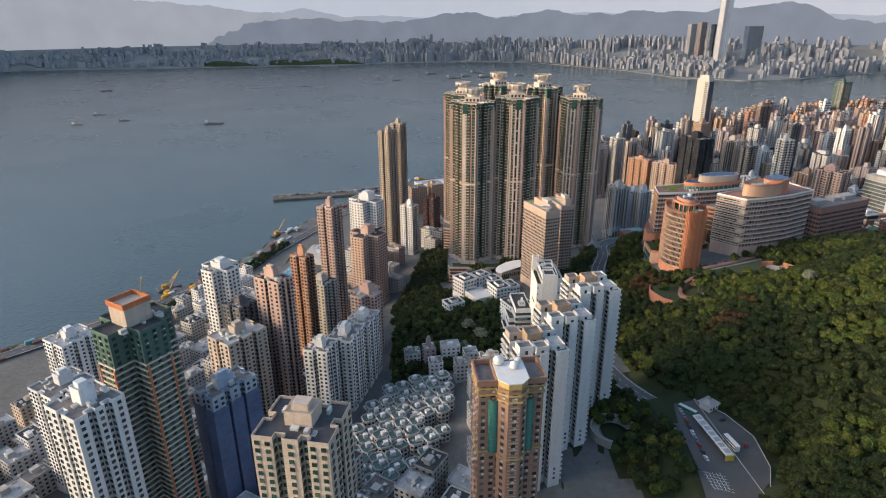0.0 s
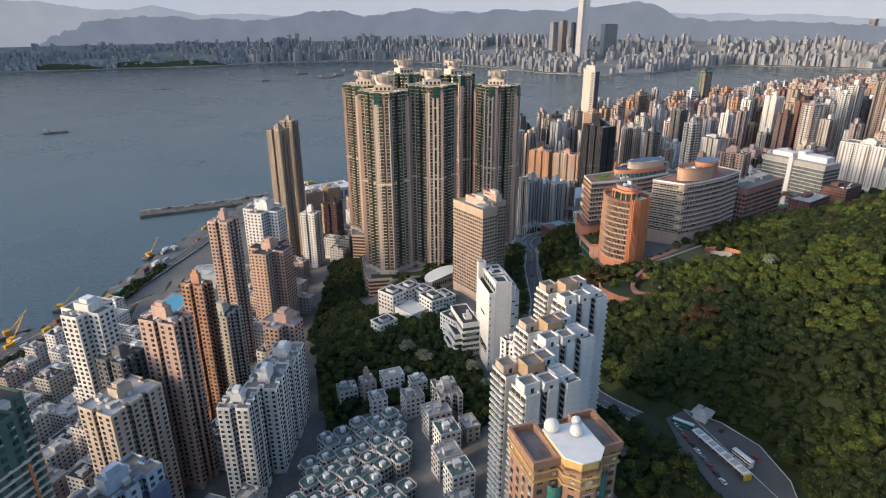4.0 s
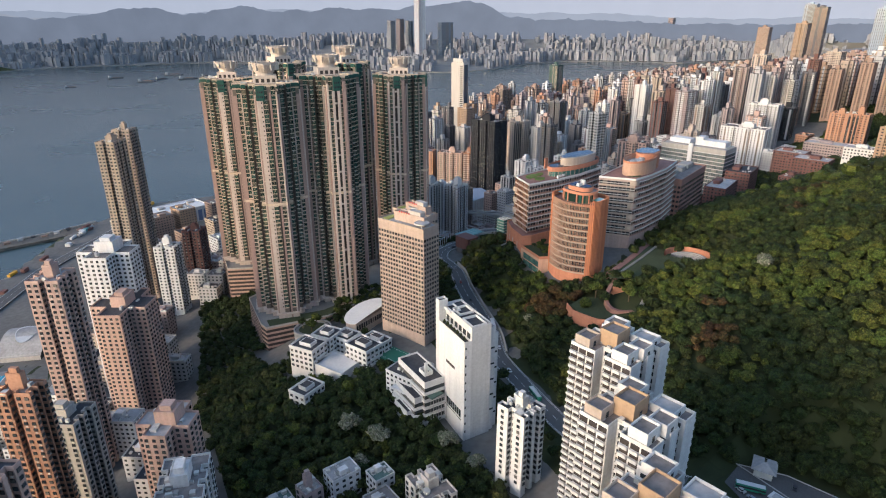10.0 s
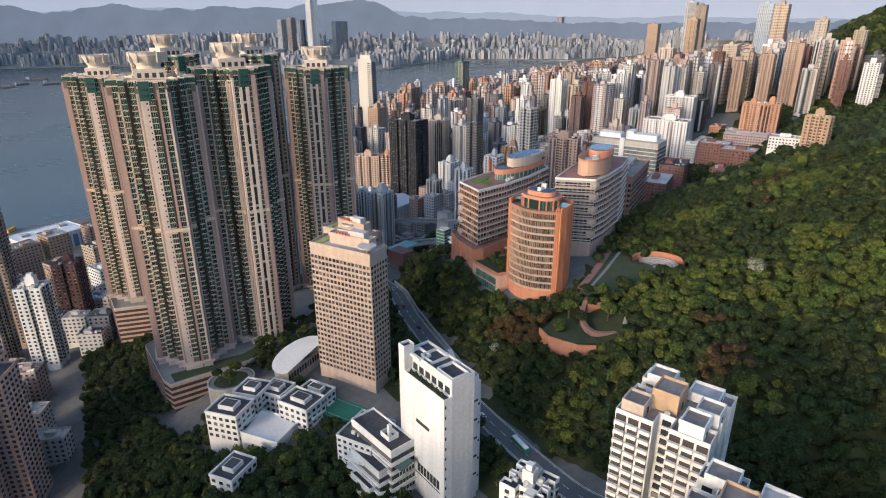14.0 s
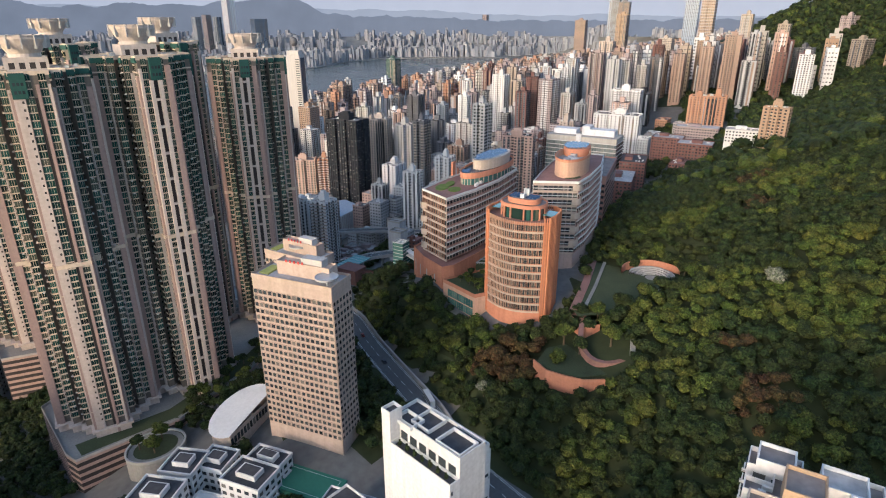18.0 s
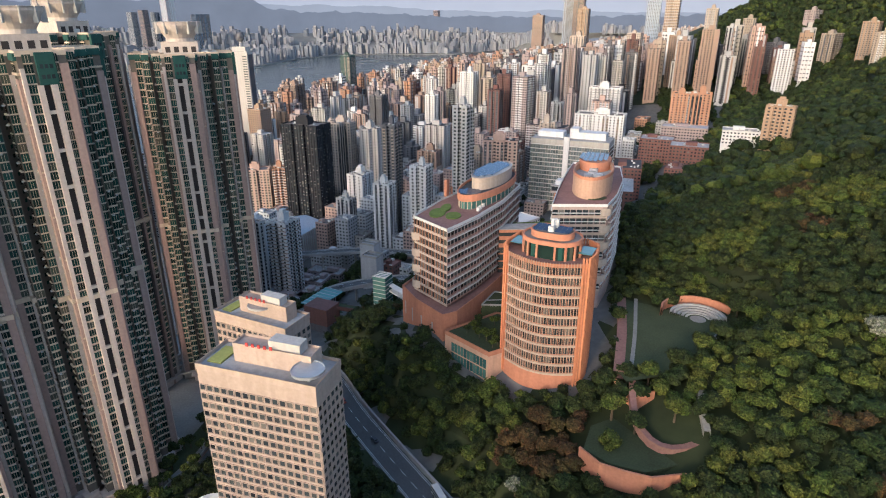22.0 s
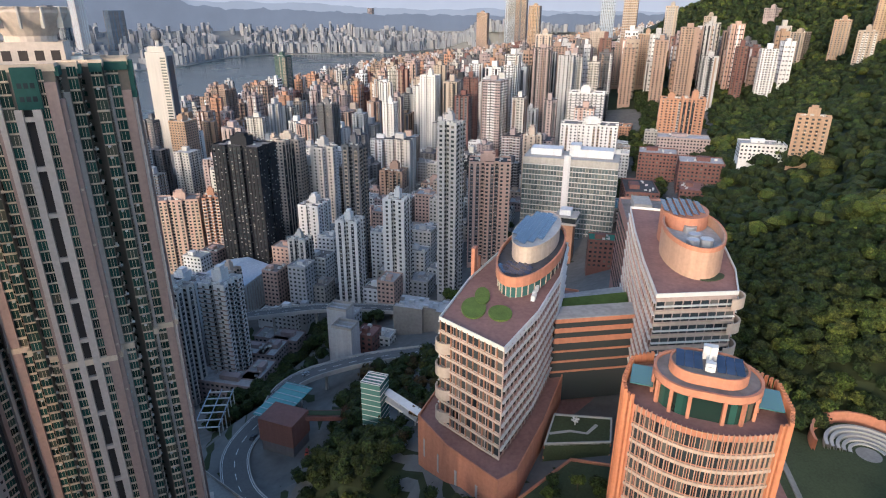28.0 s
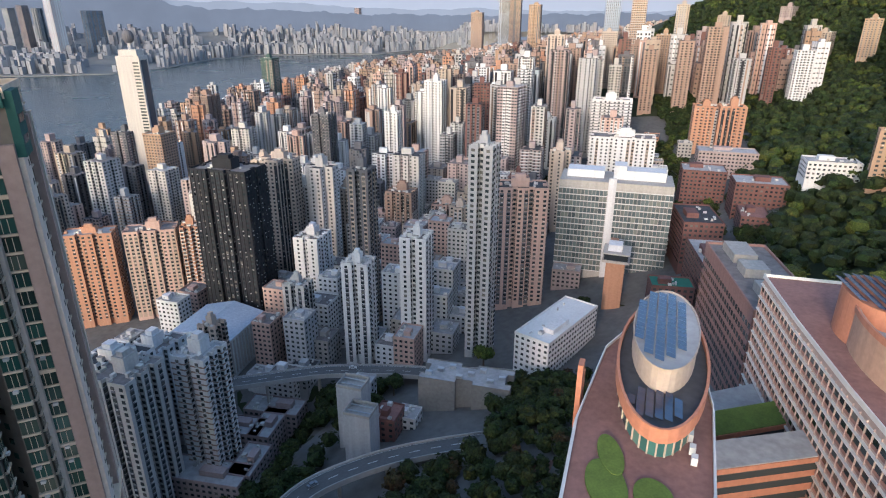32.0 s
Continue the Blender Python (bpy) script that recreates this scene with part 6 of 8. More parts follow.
got, bd, slat = [], [], []
fl = np.arange(zo, z9 - 3, 4.25)
for a, b in zip(arc[1:-2], arc[2:-1]):
    a, b = np.array(a), np.array(b)
    u = (b - a) / np.hypot(*(b - a))
    n = np.array([u[1], -u[0]])
    c = np.array([[*((a + b) / 2), z] for z in fl])
    w = np.hypot(*(b - a))
    got.append(panels(c + (0, 0, 1.2), (*u, 0), (*n, 0), w * 0.94, 2.9, 0.25, 0, False))
    bd.append(panels(c, (*u, 0), (*n, 0), w + 0.12, 0.8, 0.6))
    for s in (-0.25, 0.25):
        slat.append(panels([[*((a + b) / 2 + u * s * w), zo]], (*u, 0), (*n, 0), 0.16, z9 - zo + 0.5, 0.75))
tagged(part("glazing", to_mesh("glazing", got), GLASS, ot), kind="stuff")
tagged(part("band_work", to_mesh("band_work", bd), WALLS["cream"], ot, "cream curved bands"), kind="stuff")
tagged(part("rod_work", to_mesh("rod_work", slat), SAND, ot, "thin upright rods"), kind="stuff")
for a, u, n, size in edges(ot_plan):
    mid = a + u * size / 2
    if mid[1] > -9 and size > 0.5:
        for s in np.arange(0.4, size, 1.25):
            p = a + u * s
            part("terracotta_slat", to_mesh("terracotta_slat", panels([[*p, zo - 6]], (*u, 0), (*n, 0), 0.6, z9 - zo + 8.5, 0.9)), ORANGE_SLAT, ot)
def pill(w, d, r, n=8):
    pts = []
    for cx, cy, s in ((w / 2 - r, -d / 2 + r, -90), (w / 2 - r, d / 2 - r, 0), (-w / 2 + r, d / 2 - r, 90), (-w / 2 + r, -d / 2 + r, 180)):
        pts += [(cx + r * math.cos(radians(s + 90 * k / n)), cy + r * math.sin(radians(s + 90 * k / n))) for k in range(n + 1)]
    return pts
crown = pill(23, 17, 8)
part("crown_glass", to_mesh("crown_glass", prism(crown, z9 - 0.8, z9 + 5)), GLASS_GREEN, ot)
for a, u, n, size in edges(pill(23.4, 17.4, 8, 3)):
    part("crown_column", to_mesh("crown_column", panels([[*a, z9 - 0.8]], (*u, 0), (*n, 0), 0.8, 6, 0.7)), TERRA, ot)
part("crown_band", to_mesh("crown_band", [rim(grown(crown, 0.9), z9 + 5, 1.7, 0.7)], [flat(grown(crown, 1.0), z9 + 5)[::-1]]), TERRA, ot, "terracotta crown ring")
part("crown_roof", to_mesh("crown_roof", None, [flat(grown(crown, 0.3), z9 + 6.1)]), ROOF, ot)
part("upper_band", to_mesh("upper_band", [rim(pill(18, 12.5, 6), z9 + 6.4, 2.6, 0.45)]), TERRA, ot)
part("upper_roof", to_mesh("upper_roof", None, [flat(pill(17.2, 11.8, 6), z9 + 8.6)]), ROOF, ot)
for ox, oy in ((-4.6, 0), (4.6, 0)):
    pan = [[(ox - 3 + i * 2.05, oy - 3.6 + j * 1.9, z9 + 9.0), (ox - 1.1 + i * 2.05, oy - 3.6 + j * 1.9, z9 + 9.0), (ox - 1.1 + i * 2.05, oy - 1.9 + j * 1.9, z9 + 9.4), (ox - 3 + i * 2.05, oy - 1.9 + j * 1.9, z9 + 9.4)] for i in range(3) for j in range(4)]
    tagged(part("solar_panel_work", to_mesh("solar_panel_work", np.array(pan)), SOLAR, ot), kind="stuff")
part("white_plant", to_mesh("white_plant", [boxes([(0, 0, z9 + 8.8), (0, 2.6, z9 + 8.8), (0, -3, z9 + 8.8)], [(1.3, 8, 1.2), (3.2, 1.6, 3.4), (2.2, 1.4, 2.0)]), boxes([(0, 0, z9 + 10)], [(0.6, 0.6, 3)])]), WHITE, ot, "white plant and mast")
for s in (-1, 1):
    part("glass_canopy", to_mesh("glass_canopy", [boxes([(s * 14.6, 1.5, z9 + 1.6)], [(5.5, 9, 0.25)], 0, True)]), TEAL, ot)

# podium, garden wing and terraces between the blocks
base = thing("campus_podium", pose(0, 0, 0), "terracotta stone podium with planted terraces", "podium", "campus buildings")
pp = [(190, 523), (197, 520.5), (222, 524), (250, 530), (286, 541), (320, 553), (318, 562), (286, 567), (228, 565), (201, 559), (194, 543)]
part("wall", to_mesh("wall", prism(pp, 84, 114)), TERRA, base)
part("deck", to_mesh("deck", None, [flat(pp, 114)]), ROOF_RED, base)
part("deck_parapet", to_mesh("deck_parapet", rim(pp, 113.8, 1.2, 0.4)), TERRA, base)
floor_ = [(197, 520.5), (214, 511), (238, 498), (262, 508), (318, 532), (320, 553), (286, 541), (250, 530), (222, 524)]
part("court_floor", to_mesh("court_floor", prism(floor_, 84, 103), [flat(floor_, 103)]), ROOF_RED, base, "red paved court floor")
for a, u, n, size in edges(pp[:1] + pp[-2:]):
    for s in np.arange(4, size - 3, 8.5):
        part("slot_window", to_mesh("slot_window", panels([[*(a + u * s), 101]], (*u, 0), (*n, 0), 0.9, 7, 0.08)), WALLS["light"], base)
wing = [(184.5, 493), (200, 487), (222, 497), (216, 512), (195, 517), (187, 519)]
part("wing_wall", to_mesh("wing_wall", prism(wing, 84, 109)), SAND, base)
part("wing_garden", to_mesh("wing_garden", None, [flat(wing, 109.1)]), GRASS, base, "planted roof garden")
part("wing_parapet", to_mesh("wing_parapet", rim(grown(wing, 0.1), 108, 2.0, 0.5)), TERRA, base)
a, b = np.array(wing[5], float), np.array(wing[0], float)
u = (b - a) / np.hypot(*(b - a))
n = np.array([u[1], -u[0]])
c = np.array([[*(a + u * s), z] for s in np.arange(5, 25, 1.9) for z in (101.5, 96.5)])
tagged(part("wing_glass", to_mesh("wing_glass", panels(c, (*u, 0), (*n, 0), 1.6, 4.2, 0.15, 0, True)), TEAL, base), kind="stuff")

for k, (s, z, green) in enumerate(((0.5, 138, False), (0.78, 133, True), (1.02, 128, False))):
    ax, ay, bx, by = 218 + s * 62, 527.5 + s * 17, 238 + s * 66, 500.5 + s * 24
    br = thing("link_bridge", pose(0, 0, 0), "terracotta bridge wing with glass strips between the blocks", "building", "campus bridges")
    d = np.array([bx - ax, by - ay])
    L = np.hypot(*d)
    mid, ang = ((ax + bx) / 2, (ay + by) / 2), math.atan2(d[1], d[0])
    part("wall", to_mesh("wall", boxes([(*mid, z - 9.5)], [(L, 9.5, 9.5)], ang, True)), TERRA, br)
    part("court_glass", to_mesh("court_glass", boxes([(*mid, 104)], [(L, 7.5, z - 113.5)], ang)), GLASS, br, "dark glass wall of the court")
    for zz in np.arange(116, z - 10, 4.2):
        part("court_band", to_mesh("court_band", boxes([(*mid, zz)], [(L, 8.1, 0.7)], ang, True)), TERRA, br)
    part("roof", to_mesh("roof", boxes([(*mid, z)], [(L, 9.0, 0.25)], ang)), ROOF_LAWN if green else ROOF_GREY, br)
    for zz in (z - 3.3, z - 7.2):
        part("glass_strip", to_mesh("glass_strip", boxes([(*mid, zz)], [(L, 9.8, 1.9)], ang)), GLASS, br)

def ribbon_line(pts, w, z):
    """A flat strip along a short line at one level."""
    p = np.asarray(pts, float)
    d = np.gradient(p, axis=0)
    d /= np.hypot(d[:, 0], d[:, 1])[:, None]
    n = np.stack([d[:, 1], -d[:, 0]], 1) * w / 2
    l, r, up = p - n, p + n, np.full((len(p), 1), z)
    return np.stack([np.c_[l[:-1], up[1:]], np.c_[r[:-1], up[1:]], np.c_[r[1:], up[1:]], np.c_[l[1:], up[1:]]], 1)


# the court garden between the blocks
yard = thing("court_garden", pose(0, 0, 0), "planted court with a winding pale path", "garden", kind="structure")
bed = [(216, 521), (232, 525), (241, 508), (229, 504)]
part("bed", to_mesh("bed", prism(bed, 100, 110.5), [flat(bed, 110.5)]), GRASS, yard)
for z in (102.5, 106.5):
    part("court_window", to_mesh("court_window", bands(bed, [z], 2.6, 0.08)), GLASS, yard)
    part("court_band", to_mesh("court_band", bands(bed, [z + 2.7], 0.9, 0.3)), TERRA, yard)
part("path", to_mesh("path", ribbon_line([(222, 522), (227, 517), (229, 512), (235, 511)], 1.2, 110.6)), KERB, yard, "winding pale path")
part("bed_rim", to_mesh("bed_rim", rim(grown(bed, 0.5), 110.1, 1.0, 0.5)), KERB, yard)
art = thing("court_sculpture", pose(231, 517, 110.5), "white branching sculpture in the court garden", "sculpture")
part("stem", to_mesh("stem", boxes([(0, 0, 0)], [(0.5, 0.5, 2.0)], 0.4)), WHITE, art)
for k in range(6):
    a = k * 1.047
    part("petal", to_mesh("petal", boxes([(0.7 * math.cos(a), 0.7 * math.sin(a), 1.6 + 0.3 * (k % 2))], [(1.1, 0.35, 0.6)], a, True)), WHITE, art)
rear = thing("campus_hall", pose(366, 537, 100, 0, 0, 24), "dark red brick rear hall with plant rooms on its roof", "building", "campus buildings")
part("wall", to_mesh("wall", prism(box_plan(66, 24), -18, 41)), SPANDREL, rear)
part("roof", to_mesh("roof", None, [flat(box_plan(66, 24), 41)]), ROOF, rear)
part("parapet", to_mesh("parapet", rim(grown(box_plan(66, 24), 0.2), 40.6, 1.4, 0.6)), SPANDREL, rear)
q, f = facade(box_plan(66, 24), -4, 40, 4.1, 3.0, 2.0, 2.0, 1.0, 0.1)
tagged(part("glazing", to_mesh("glazing", q), GLASS, rear), kind="stuff")
for px, w in ((-20, 14), (2, 10), (20, 16)):
    part("plant_room", to_mesh("plant_room", boxes([(px, 2, 41)], [(w, 9, 3.6)])), WALLS["concrete"], rear)

# ---- streets ----
STREET = shader("street_concrete", (0.13, 0.127, 0.12), 0.9, vary=0.35, grain=0.25, large=0.03)
PAINT_W = shader("road_paint", (0.70, 0.70, 0.68), 0.8, vary=0.2)
PAINT_Y = shader("yellow_paint", (0.60, 0.42, 0.06), 0.8, vary=0.2)
COURT = shader("green_court", (0.04, 0.16, 0.11), 0.9, vary=0.15)
TEAL_ROOF = shader("teal_roof", (0.10, 0.27, 0.27), 0.5, vary=0.25)
POOL = shader("pool_water", (0.05, 0.36, 0.50), 0.08, vary=0.1, spec=0.5)
MESH_WRAP = shader("scaffold_net", (0.24, 0.235, 0.225), 0.95, vary=0.3)

xs, ys = np.arange(-430, 900, 9.0), np.arange(60, 1420, 9.0)
q = sheet(xs, ys)
m = q.mean(1)
woods = inside(HILLSIDE, m[:, 0], m[:, 1]) | inside(VALLEY, m[:, 0], m[:, 1]) | inside(HOLLOW, m[:, 0], m[:, 1]) | inside(GARDEN, m[:, 0], m[:, 1]) | inside(SLIP, m[:, 0], m[:, 1]) | ((m[:, 0] > 100) & (m[:, 0] < 182) & (m[:, 1] > 50) & (m[:, 1] < 345))
town = q[(coast_gap(m[:, 0], m[:, 1]) > 4) & ~woods]
tagged(part("pavement", to_mesh("pavement", town + (0, 0, 0.12)), STREET), "grey concrete streets and yards", "pavement", kind="structure")


def ribbon(line, w, lift=0.0, skirt=0.0, shift=0.0):
    """A strip along a line of x, y, z points."""
    p = np.asarray(line, float)
    fine = [p[0]]
    for a, b in zip(p[:-1], p[1:]):
        k = max(1, int(np.hypot(*(b - a)[:2]) / 4))
        fine += [a + (b - a) * j / k for j in range(1, k + 1)]
    p = np.array(fine)
    for _ in range(6):
        p[1:-1] = (p[:-2] + 2 * p[1:-1] + p[2:]) / 4
    d = np.gradient(p[:, :2], axis=0)
    d /= np.hypot(d[:, 0], d[:, 1])[:, None]
    n = np.c_[d[:, 1], -d[:, 0], np.zeros(len(d))]
    mid = p + n * shift + (0, 0, lift)
    l, r = mid - n * w / 2, mid + n * w / 2
    got = [np.stack([l[:-1], r[:-1], r[1:], l[1:]], 1)]
    if skirt:
        dn = np.array([0, 0, skirt])
        got += [np.stack([r[:-1], r[:-1] - dn, r[1:] - dn, r[1:]], 1), np.stack([l[1:], l[1:] - dn, l[:-1] - dn, l[:-1]], 1), np.stack([l[:-1] - dn, l[1:] - dn, r[1:] - dn, r[:-1] - dn], 1)]
    return np.concatenate(got)


def road(name, line, w, label, deck=1.0, parapet=0.0, kind="structure"):
    top = thing(name, pose(0, 0, 0), label, "road", kind=kind)
    part("carriageway", to_mesh("carriageway", ribbon(line, w, 0.0, deck)), ASPHALT, top)
    for s in (-1, 1):
        if parapet:
            part("parapet", to_mesh("parapet", ribbon(line, 0.35, parapet, parapet + deck, s * (w / 2 + 0.1))), KERB, top)
        else:
            part("kerb", to_mesh("kerb", ribbon(line, 0.4, 0.18, 0.5, s * (w / 2 + 0.2))), KERB, top)
        part("edge_line", to_mesh("edge_line", ribbon(line, 0.18, 0.03, 0, s * (w / 2 - 0.5))), PAINT_W, top)
    dash = ribbon(line, 0.2, 0.03)
    part("lane_line", to_mesh("lane_line", dash[::2]), PAINT_W, top)
    return top


road("road", ROAD3, 11, "dark asphalt hill road with pale kerbs", 0.6)
wall_line = [(x + 6.5, y - 2, z) for x, y, z in ROAD3[8:14]]
tagged(part("retaining_wall", to_mesh("retaining_wall", ribbon(wall_line, 0.8, 2.4, 3.5)), KERB), "pale concrete wall along the hill road", "wall", kind="structure")
fly = [(212, 652, 60), (225, 665, 64), (240, 666, 66), (256, 660, 66), (274, 650, 66), (289, 638, 66), (301, 626, 66), (322, 606, 66), (352, 596, 64)]
f1 = road("flyover", fly, 9, "curved concrete flyover with low parapets", 1.6, 1.0)
fly2 = [(262, 790, 50), (298, 751, 53), (318, 732, 54), (339, 702, 54), (351, 678, 54), (368, 645, 56), (372, 610, 60)]
f2 = road("flyover", fly2, 9, "concrete flyover past the tower blocks", 1.6, 1.0)
for f, line in ((f1, fly), (f2, fly2)):
    for x, y, z in line[1:-1]:
        g = float(ground_z(x, y))
        if z - g > 3:
            part("column", to_mesh("column", prism([(x + a, y + b) for a, b in round_plan(1.8, 1.8, 10)], g - 1, z - 1.5)), WALLS["concrete"], f)
coastal = [(-470, 440, 5), (-330, 590, 5), (-258, 690, 5), (-215, 800, 5), (-165, 930, 5), (-60, 1090, 5), (60, 1110, 5), (260, 1190, 5), (480, 1280, 5), (800, 1540, 5)]
road("road", coastal, 14, "waterfront road along the sea wall", 0.8)

# vehicles
BUS_COLOURS = {"green": shader("green_bus_paint", (0.04, 0.25, 0.16), 0.4), "yellow": shader("yellow_bus_paint", (0.55, 0.40, 0.06), 0.4), "white": shader("white_bus_paint", (0.70, 0.70, 0.68), 0.4)}
CAR_PAINT = [shader("car_paint", c, 0.35, 0.2, vary=0.05) for c in ((0.6, 0.6, 0.6), (0.05, 0.05, 0.06), (0.3, 0.05, 0.04), (0.2, 0.22, 0.25))]


def bus(x, y, z, turn, colour, tall=4.1):
    b = thing("bus", pose(x, y, z, 0, 0, turn), colour + " bus standing on the road", "bus", "buses")
    part("body", to_mesh("body", boxes([(0, 0, 0.5)], [(11, 2.5, tall - 0.5)])), BUS_COLOURS[colour], b)
    for zz in ((1.4, 2.9) if tall > 3.5 else (1.4,)):
        part("window_strip", to_mesh("window_strip", boxes([(0.1, 0, zz)], [(11.06, 2.56, 0.85)])), GLASS, b)
    part("roof_panel", to_mesh("roof_panel", boxes([(0, 0, tall)], [(10.6, 2.2, 0.1)])), WHITE, b)
    for sx in (-3.6, 3.6):
        for sy in (-1.1, 1.1):
            part("wheel", to_mesh("wheel", boxes([(sx, sy, 0)], [(1.0, 0.35, 1.0)])), ROOF_DARK, b)


def car(x, y, z, turn, k):
    c = thing("car", pose(x, y, z, 0, 0, turn), "small parked car with dark glass", "car", "cars")
    body = [np.array([[-2.1, -0.85, 0.3], [2.1, -0.85, 0.3], [2.0, -0.8, 0.85], [-2.0, -0.8, 0.9]]), np.array([[2.1, 0.85, 0.3], [-2.1, 0.85, 0.3], [-2.0, 0.8, 0.9], [2.0, 0.8, 0.85]]), np.array([[2.1, -0.85, 0.3], [2.1, 0.85, 0.3], [2.0, 0.8, 0.85], [2.0, -0.8, 0.85]]), np.array([[-2.1, 0.85, 0.3], [-2.1, -0.85, 0.3], [-2.0, -0.8, 0.9], [-2.0, 0.8, 0.9]]), np.array([[-2.0, -0.8, 0.9], [2.0, -0.8, 0.85], [2.0, 0.8, 0.85], [-2.0, 0.8, 0.9]])]
    part("body", to_mesh("body", body), CAR_PAINT[k % 4], c)
    part("cabin", to_mesh("cabin", boxes([(-0.2, 0, 0.85)], [(2.1, 1.4, 0.55)])), GLASS, c)
    part("roof_panel", to_mesh("roof_panel", boxes([(-0.25, 0, 1.38)], [(1.7, 1.3, 0.08)])), CAR_PAINT[k % 4], c)
    for sx in (-1.3, 1.3):
        for sy in (-0.75, 0.75):
            part("wheel", to_mesh("wheel", boxes([(sx, sy, 0)], [(0.6, 0.2, 0.6)])), ROOF_DARK, c)


# the bus terminus on the hill road
pad = [(126, 222), (131, 250), (133, 278), (138, 300), (152, 304), (164, 290), (171, 270), (168, 246), (156, 222)]
tagged(part("terminus_yard", to_mesh("terminus_yard", None, [flat(pad, 86.7)]), ASPHALT), "asphalt yard of the bus terminus", "yard", kind="structure")
tagged(part("yard_kerb", to_mesh("yard_kerb", rim(pad[4:], 86.3, 0.7, 0.4)), KERB), "pale kerb of the terminus", "kerb", kind="structure")
sh = thing("bus_shelter", pose(147, 268, 86.7, 0, 0, 97), "long white-roofed bus shelter with a yellow end", "shelter")
part("canopy", to_mesh("canopy", boxes([(0, 0, 3.2)], [(34, 4.6, 0.35)], 0, True)), WHITE, sh)
for k in range(7):
    part("roof_light", to_mesh("roof_light", boxes([(-14 + k * 4.7, 0, 3.55)], [(3.2, 3.0, 0.25)])), ROOF_GREY, sh)
    part("post", to_mesh("post", boxes([(-14 + k * 4.7, 0, 0)], [(0.3, 0.3, 3.2)])), METAL, sh)
part("end_panel", to_mesh("end_panel", boxes([(-17.4, 0, 0)], [(0.5, 4.6, 3.3)])), BUS_COLOURS["yellow"], sh)
bus(155, 262, 86.8, 100, "white")
bus(143, 292, 86.8, 130, "green", 3.0)
bus(139, 480, 72.1, 66, "white")
bus(117, 402, 72.7, 80, "green", 3.0)
for k in range(9):
    car(137.5 + 0.25 * k, 252 + k * 5.2, 86.8, 93, k)
for k, (x, y, z, a) in enumerate(((128, 455, 72.2, 66), (147, 524, 71.6, 75), (157, 556, 71, 68), (171, 590, 67.5, 75), (119, 430, 72.2, 80), (160, 284, 86.8, 30), (163, 262, 86.8, 80), (246, 664, 66.1, -10), (330, 718, 54.1, -55), (205, 655, 58.3, 20), (212, 628, 58.3, 40))):
    car(x, y, z, a, k)
box_marks = [ribbon([(132, 232 + k * 2.2, 86.75), (142, 228 + k * 2.2, 86.75)], 0.18) for k in range(6)] + [ribbon([(133 + k * 1.8, 230, 86.75), (133 + k * 1.8, 242, 86.75)], 0.18) for k in range(5)]
tagged(part("box_marking", to_mesh("box_marking", box_marks), PAINT_W), "crossed white box marking on the road", "marking", kind="structure")
ks = thing("pavilion", pose(157, 296, 87, 0, 0, 30), "small white pavilion with a grey hipped roof", "pavilion")
part("wall", to_mesh("wall", prism(box_plan(8, 7), -1, 3.6)), WHITE, ks)
eave = box_plan(10.5, 9.5)
part("roof", to_mesh("roof", [np.array([[*a, 3.6], [*b, 3.6], [b[0] * 0.25, b[1] * 0.1, 6.2], [a[0] * 0.25, a[1] * 0.1, 6.2]]) for a, b in zip(eave, eave[1:] + eave[:1])]), ROOF_GREY, ks)
part("doorway", to_mesh("doorway", panels([(0, -3.5, 0)], (1, 0, 0), (0, -1, 0), 1.6, 2.3, 0.08)), GLASS, ks)
for sx in (-2.5, 2.5):
    part("window", to_mesh("window", panels([(sx, -3.5, 1)], (1, 0, 0), (0, -1, 0), 1.3, 1.3, 0.08)), GLASS, ks)
rw = ellipse(98, 284, 13, 13, 0, 30, 0.2, 4.4)
tagged(part("ramp_wall", to_mesh("ramp_wall", band_wall(rw, 76, 82.5, 0.6)), WALLS["concrete"]), "curved concrete wall of the drive", "wall", kind="structure")
tagged(part("curved_drive", to_mesh("curved_drive", ribbon([(*p, 79.6) for p in ellipse(98, 284, 10.5, 10.5, 0, 30, 0.2, 4.4)], 4.4)), PAVING), "curved concrete drive below the white blocks", "drive", kind="structure")

# ---- low houses ----


def low_block(x, y, turn, w, d, tall, mat, roof, name="low_building", label="", group="low buildings", z0=None):
    base = float(ground_z(x, y)) if z0 is None else z0
    top = thing(name, pose(x, y, base, 0, 0, turn), label or "low " + mat + " building with a cluttered flat roof", "building", group)
    poly = box_plan(w, d)
    part("wall", to_mesh("wall", prism(poly, -6, tall)), WALLS[mat], top)
    part("roof", to_mesh("roof", None, [flat(poly, tall)]), roof, top)
    part("parapet", to_mesh("parapet", rim(grown(poly, 0.1), tall - 0.2, 1.1)), WALLS[mat], top)
    q, f = facade(poly, tall - math.floor(tall / 3.1) * 3.1, tall, 3.1, 3.0, 1.6, 1.4, 0.8, 0.1, False)
    if len(q):
        tagged(part("glazing", to_mesh("glazing", q), GLASS, top), kind="stuff")
    r = random.Random(int(x * 3 + y * 5))
    part("stair_house", to_mesh("stair_house", boxes([(r.uniform(-0.2, 0.2) * w, r.uniform(-0.2, 0.2) * d, tall)], [(w * 0.3, d * 0.3, r.uniform(2.4, 3.4))])), WALLS[mat], top)
    c = [(r.uniform(-0.42, 0.42) * w, r.uniform(-0.42, 0.42) * d, tall) for _ in range(7)]
    tagged(part("roof_clutter", to_mesh("roof_clutter", boxes(c, [(r.uniform(0.6, 2.4), r.uniform(0.6, 2.2), r.uniform(0.5, 1.8)) for _ in c])), AC, top), kind="stuff")
    return top


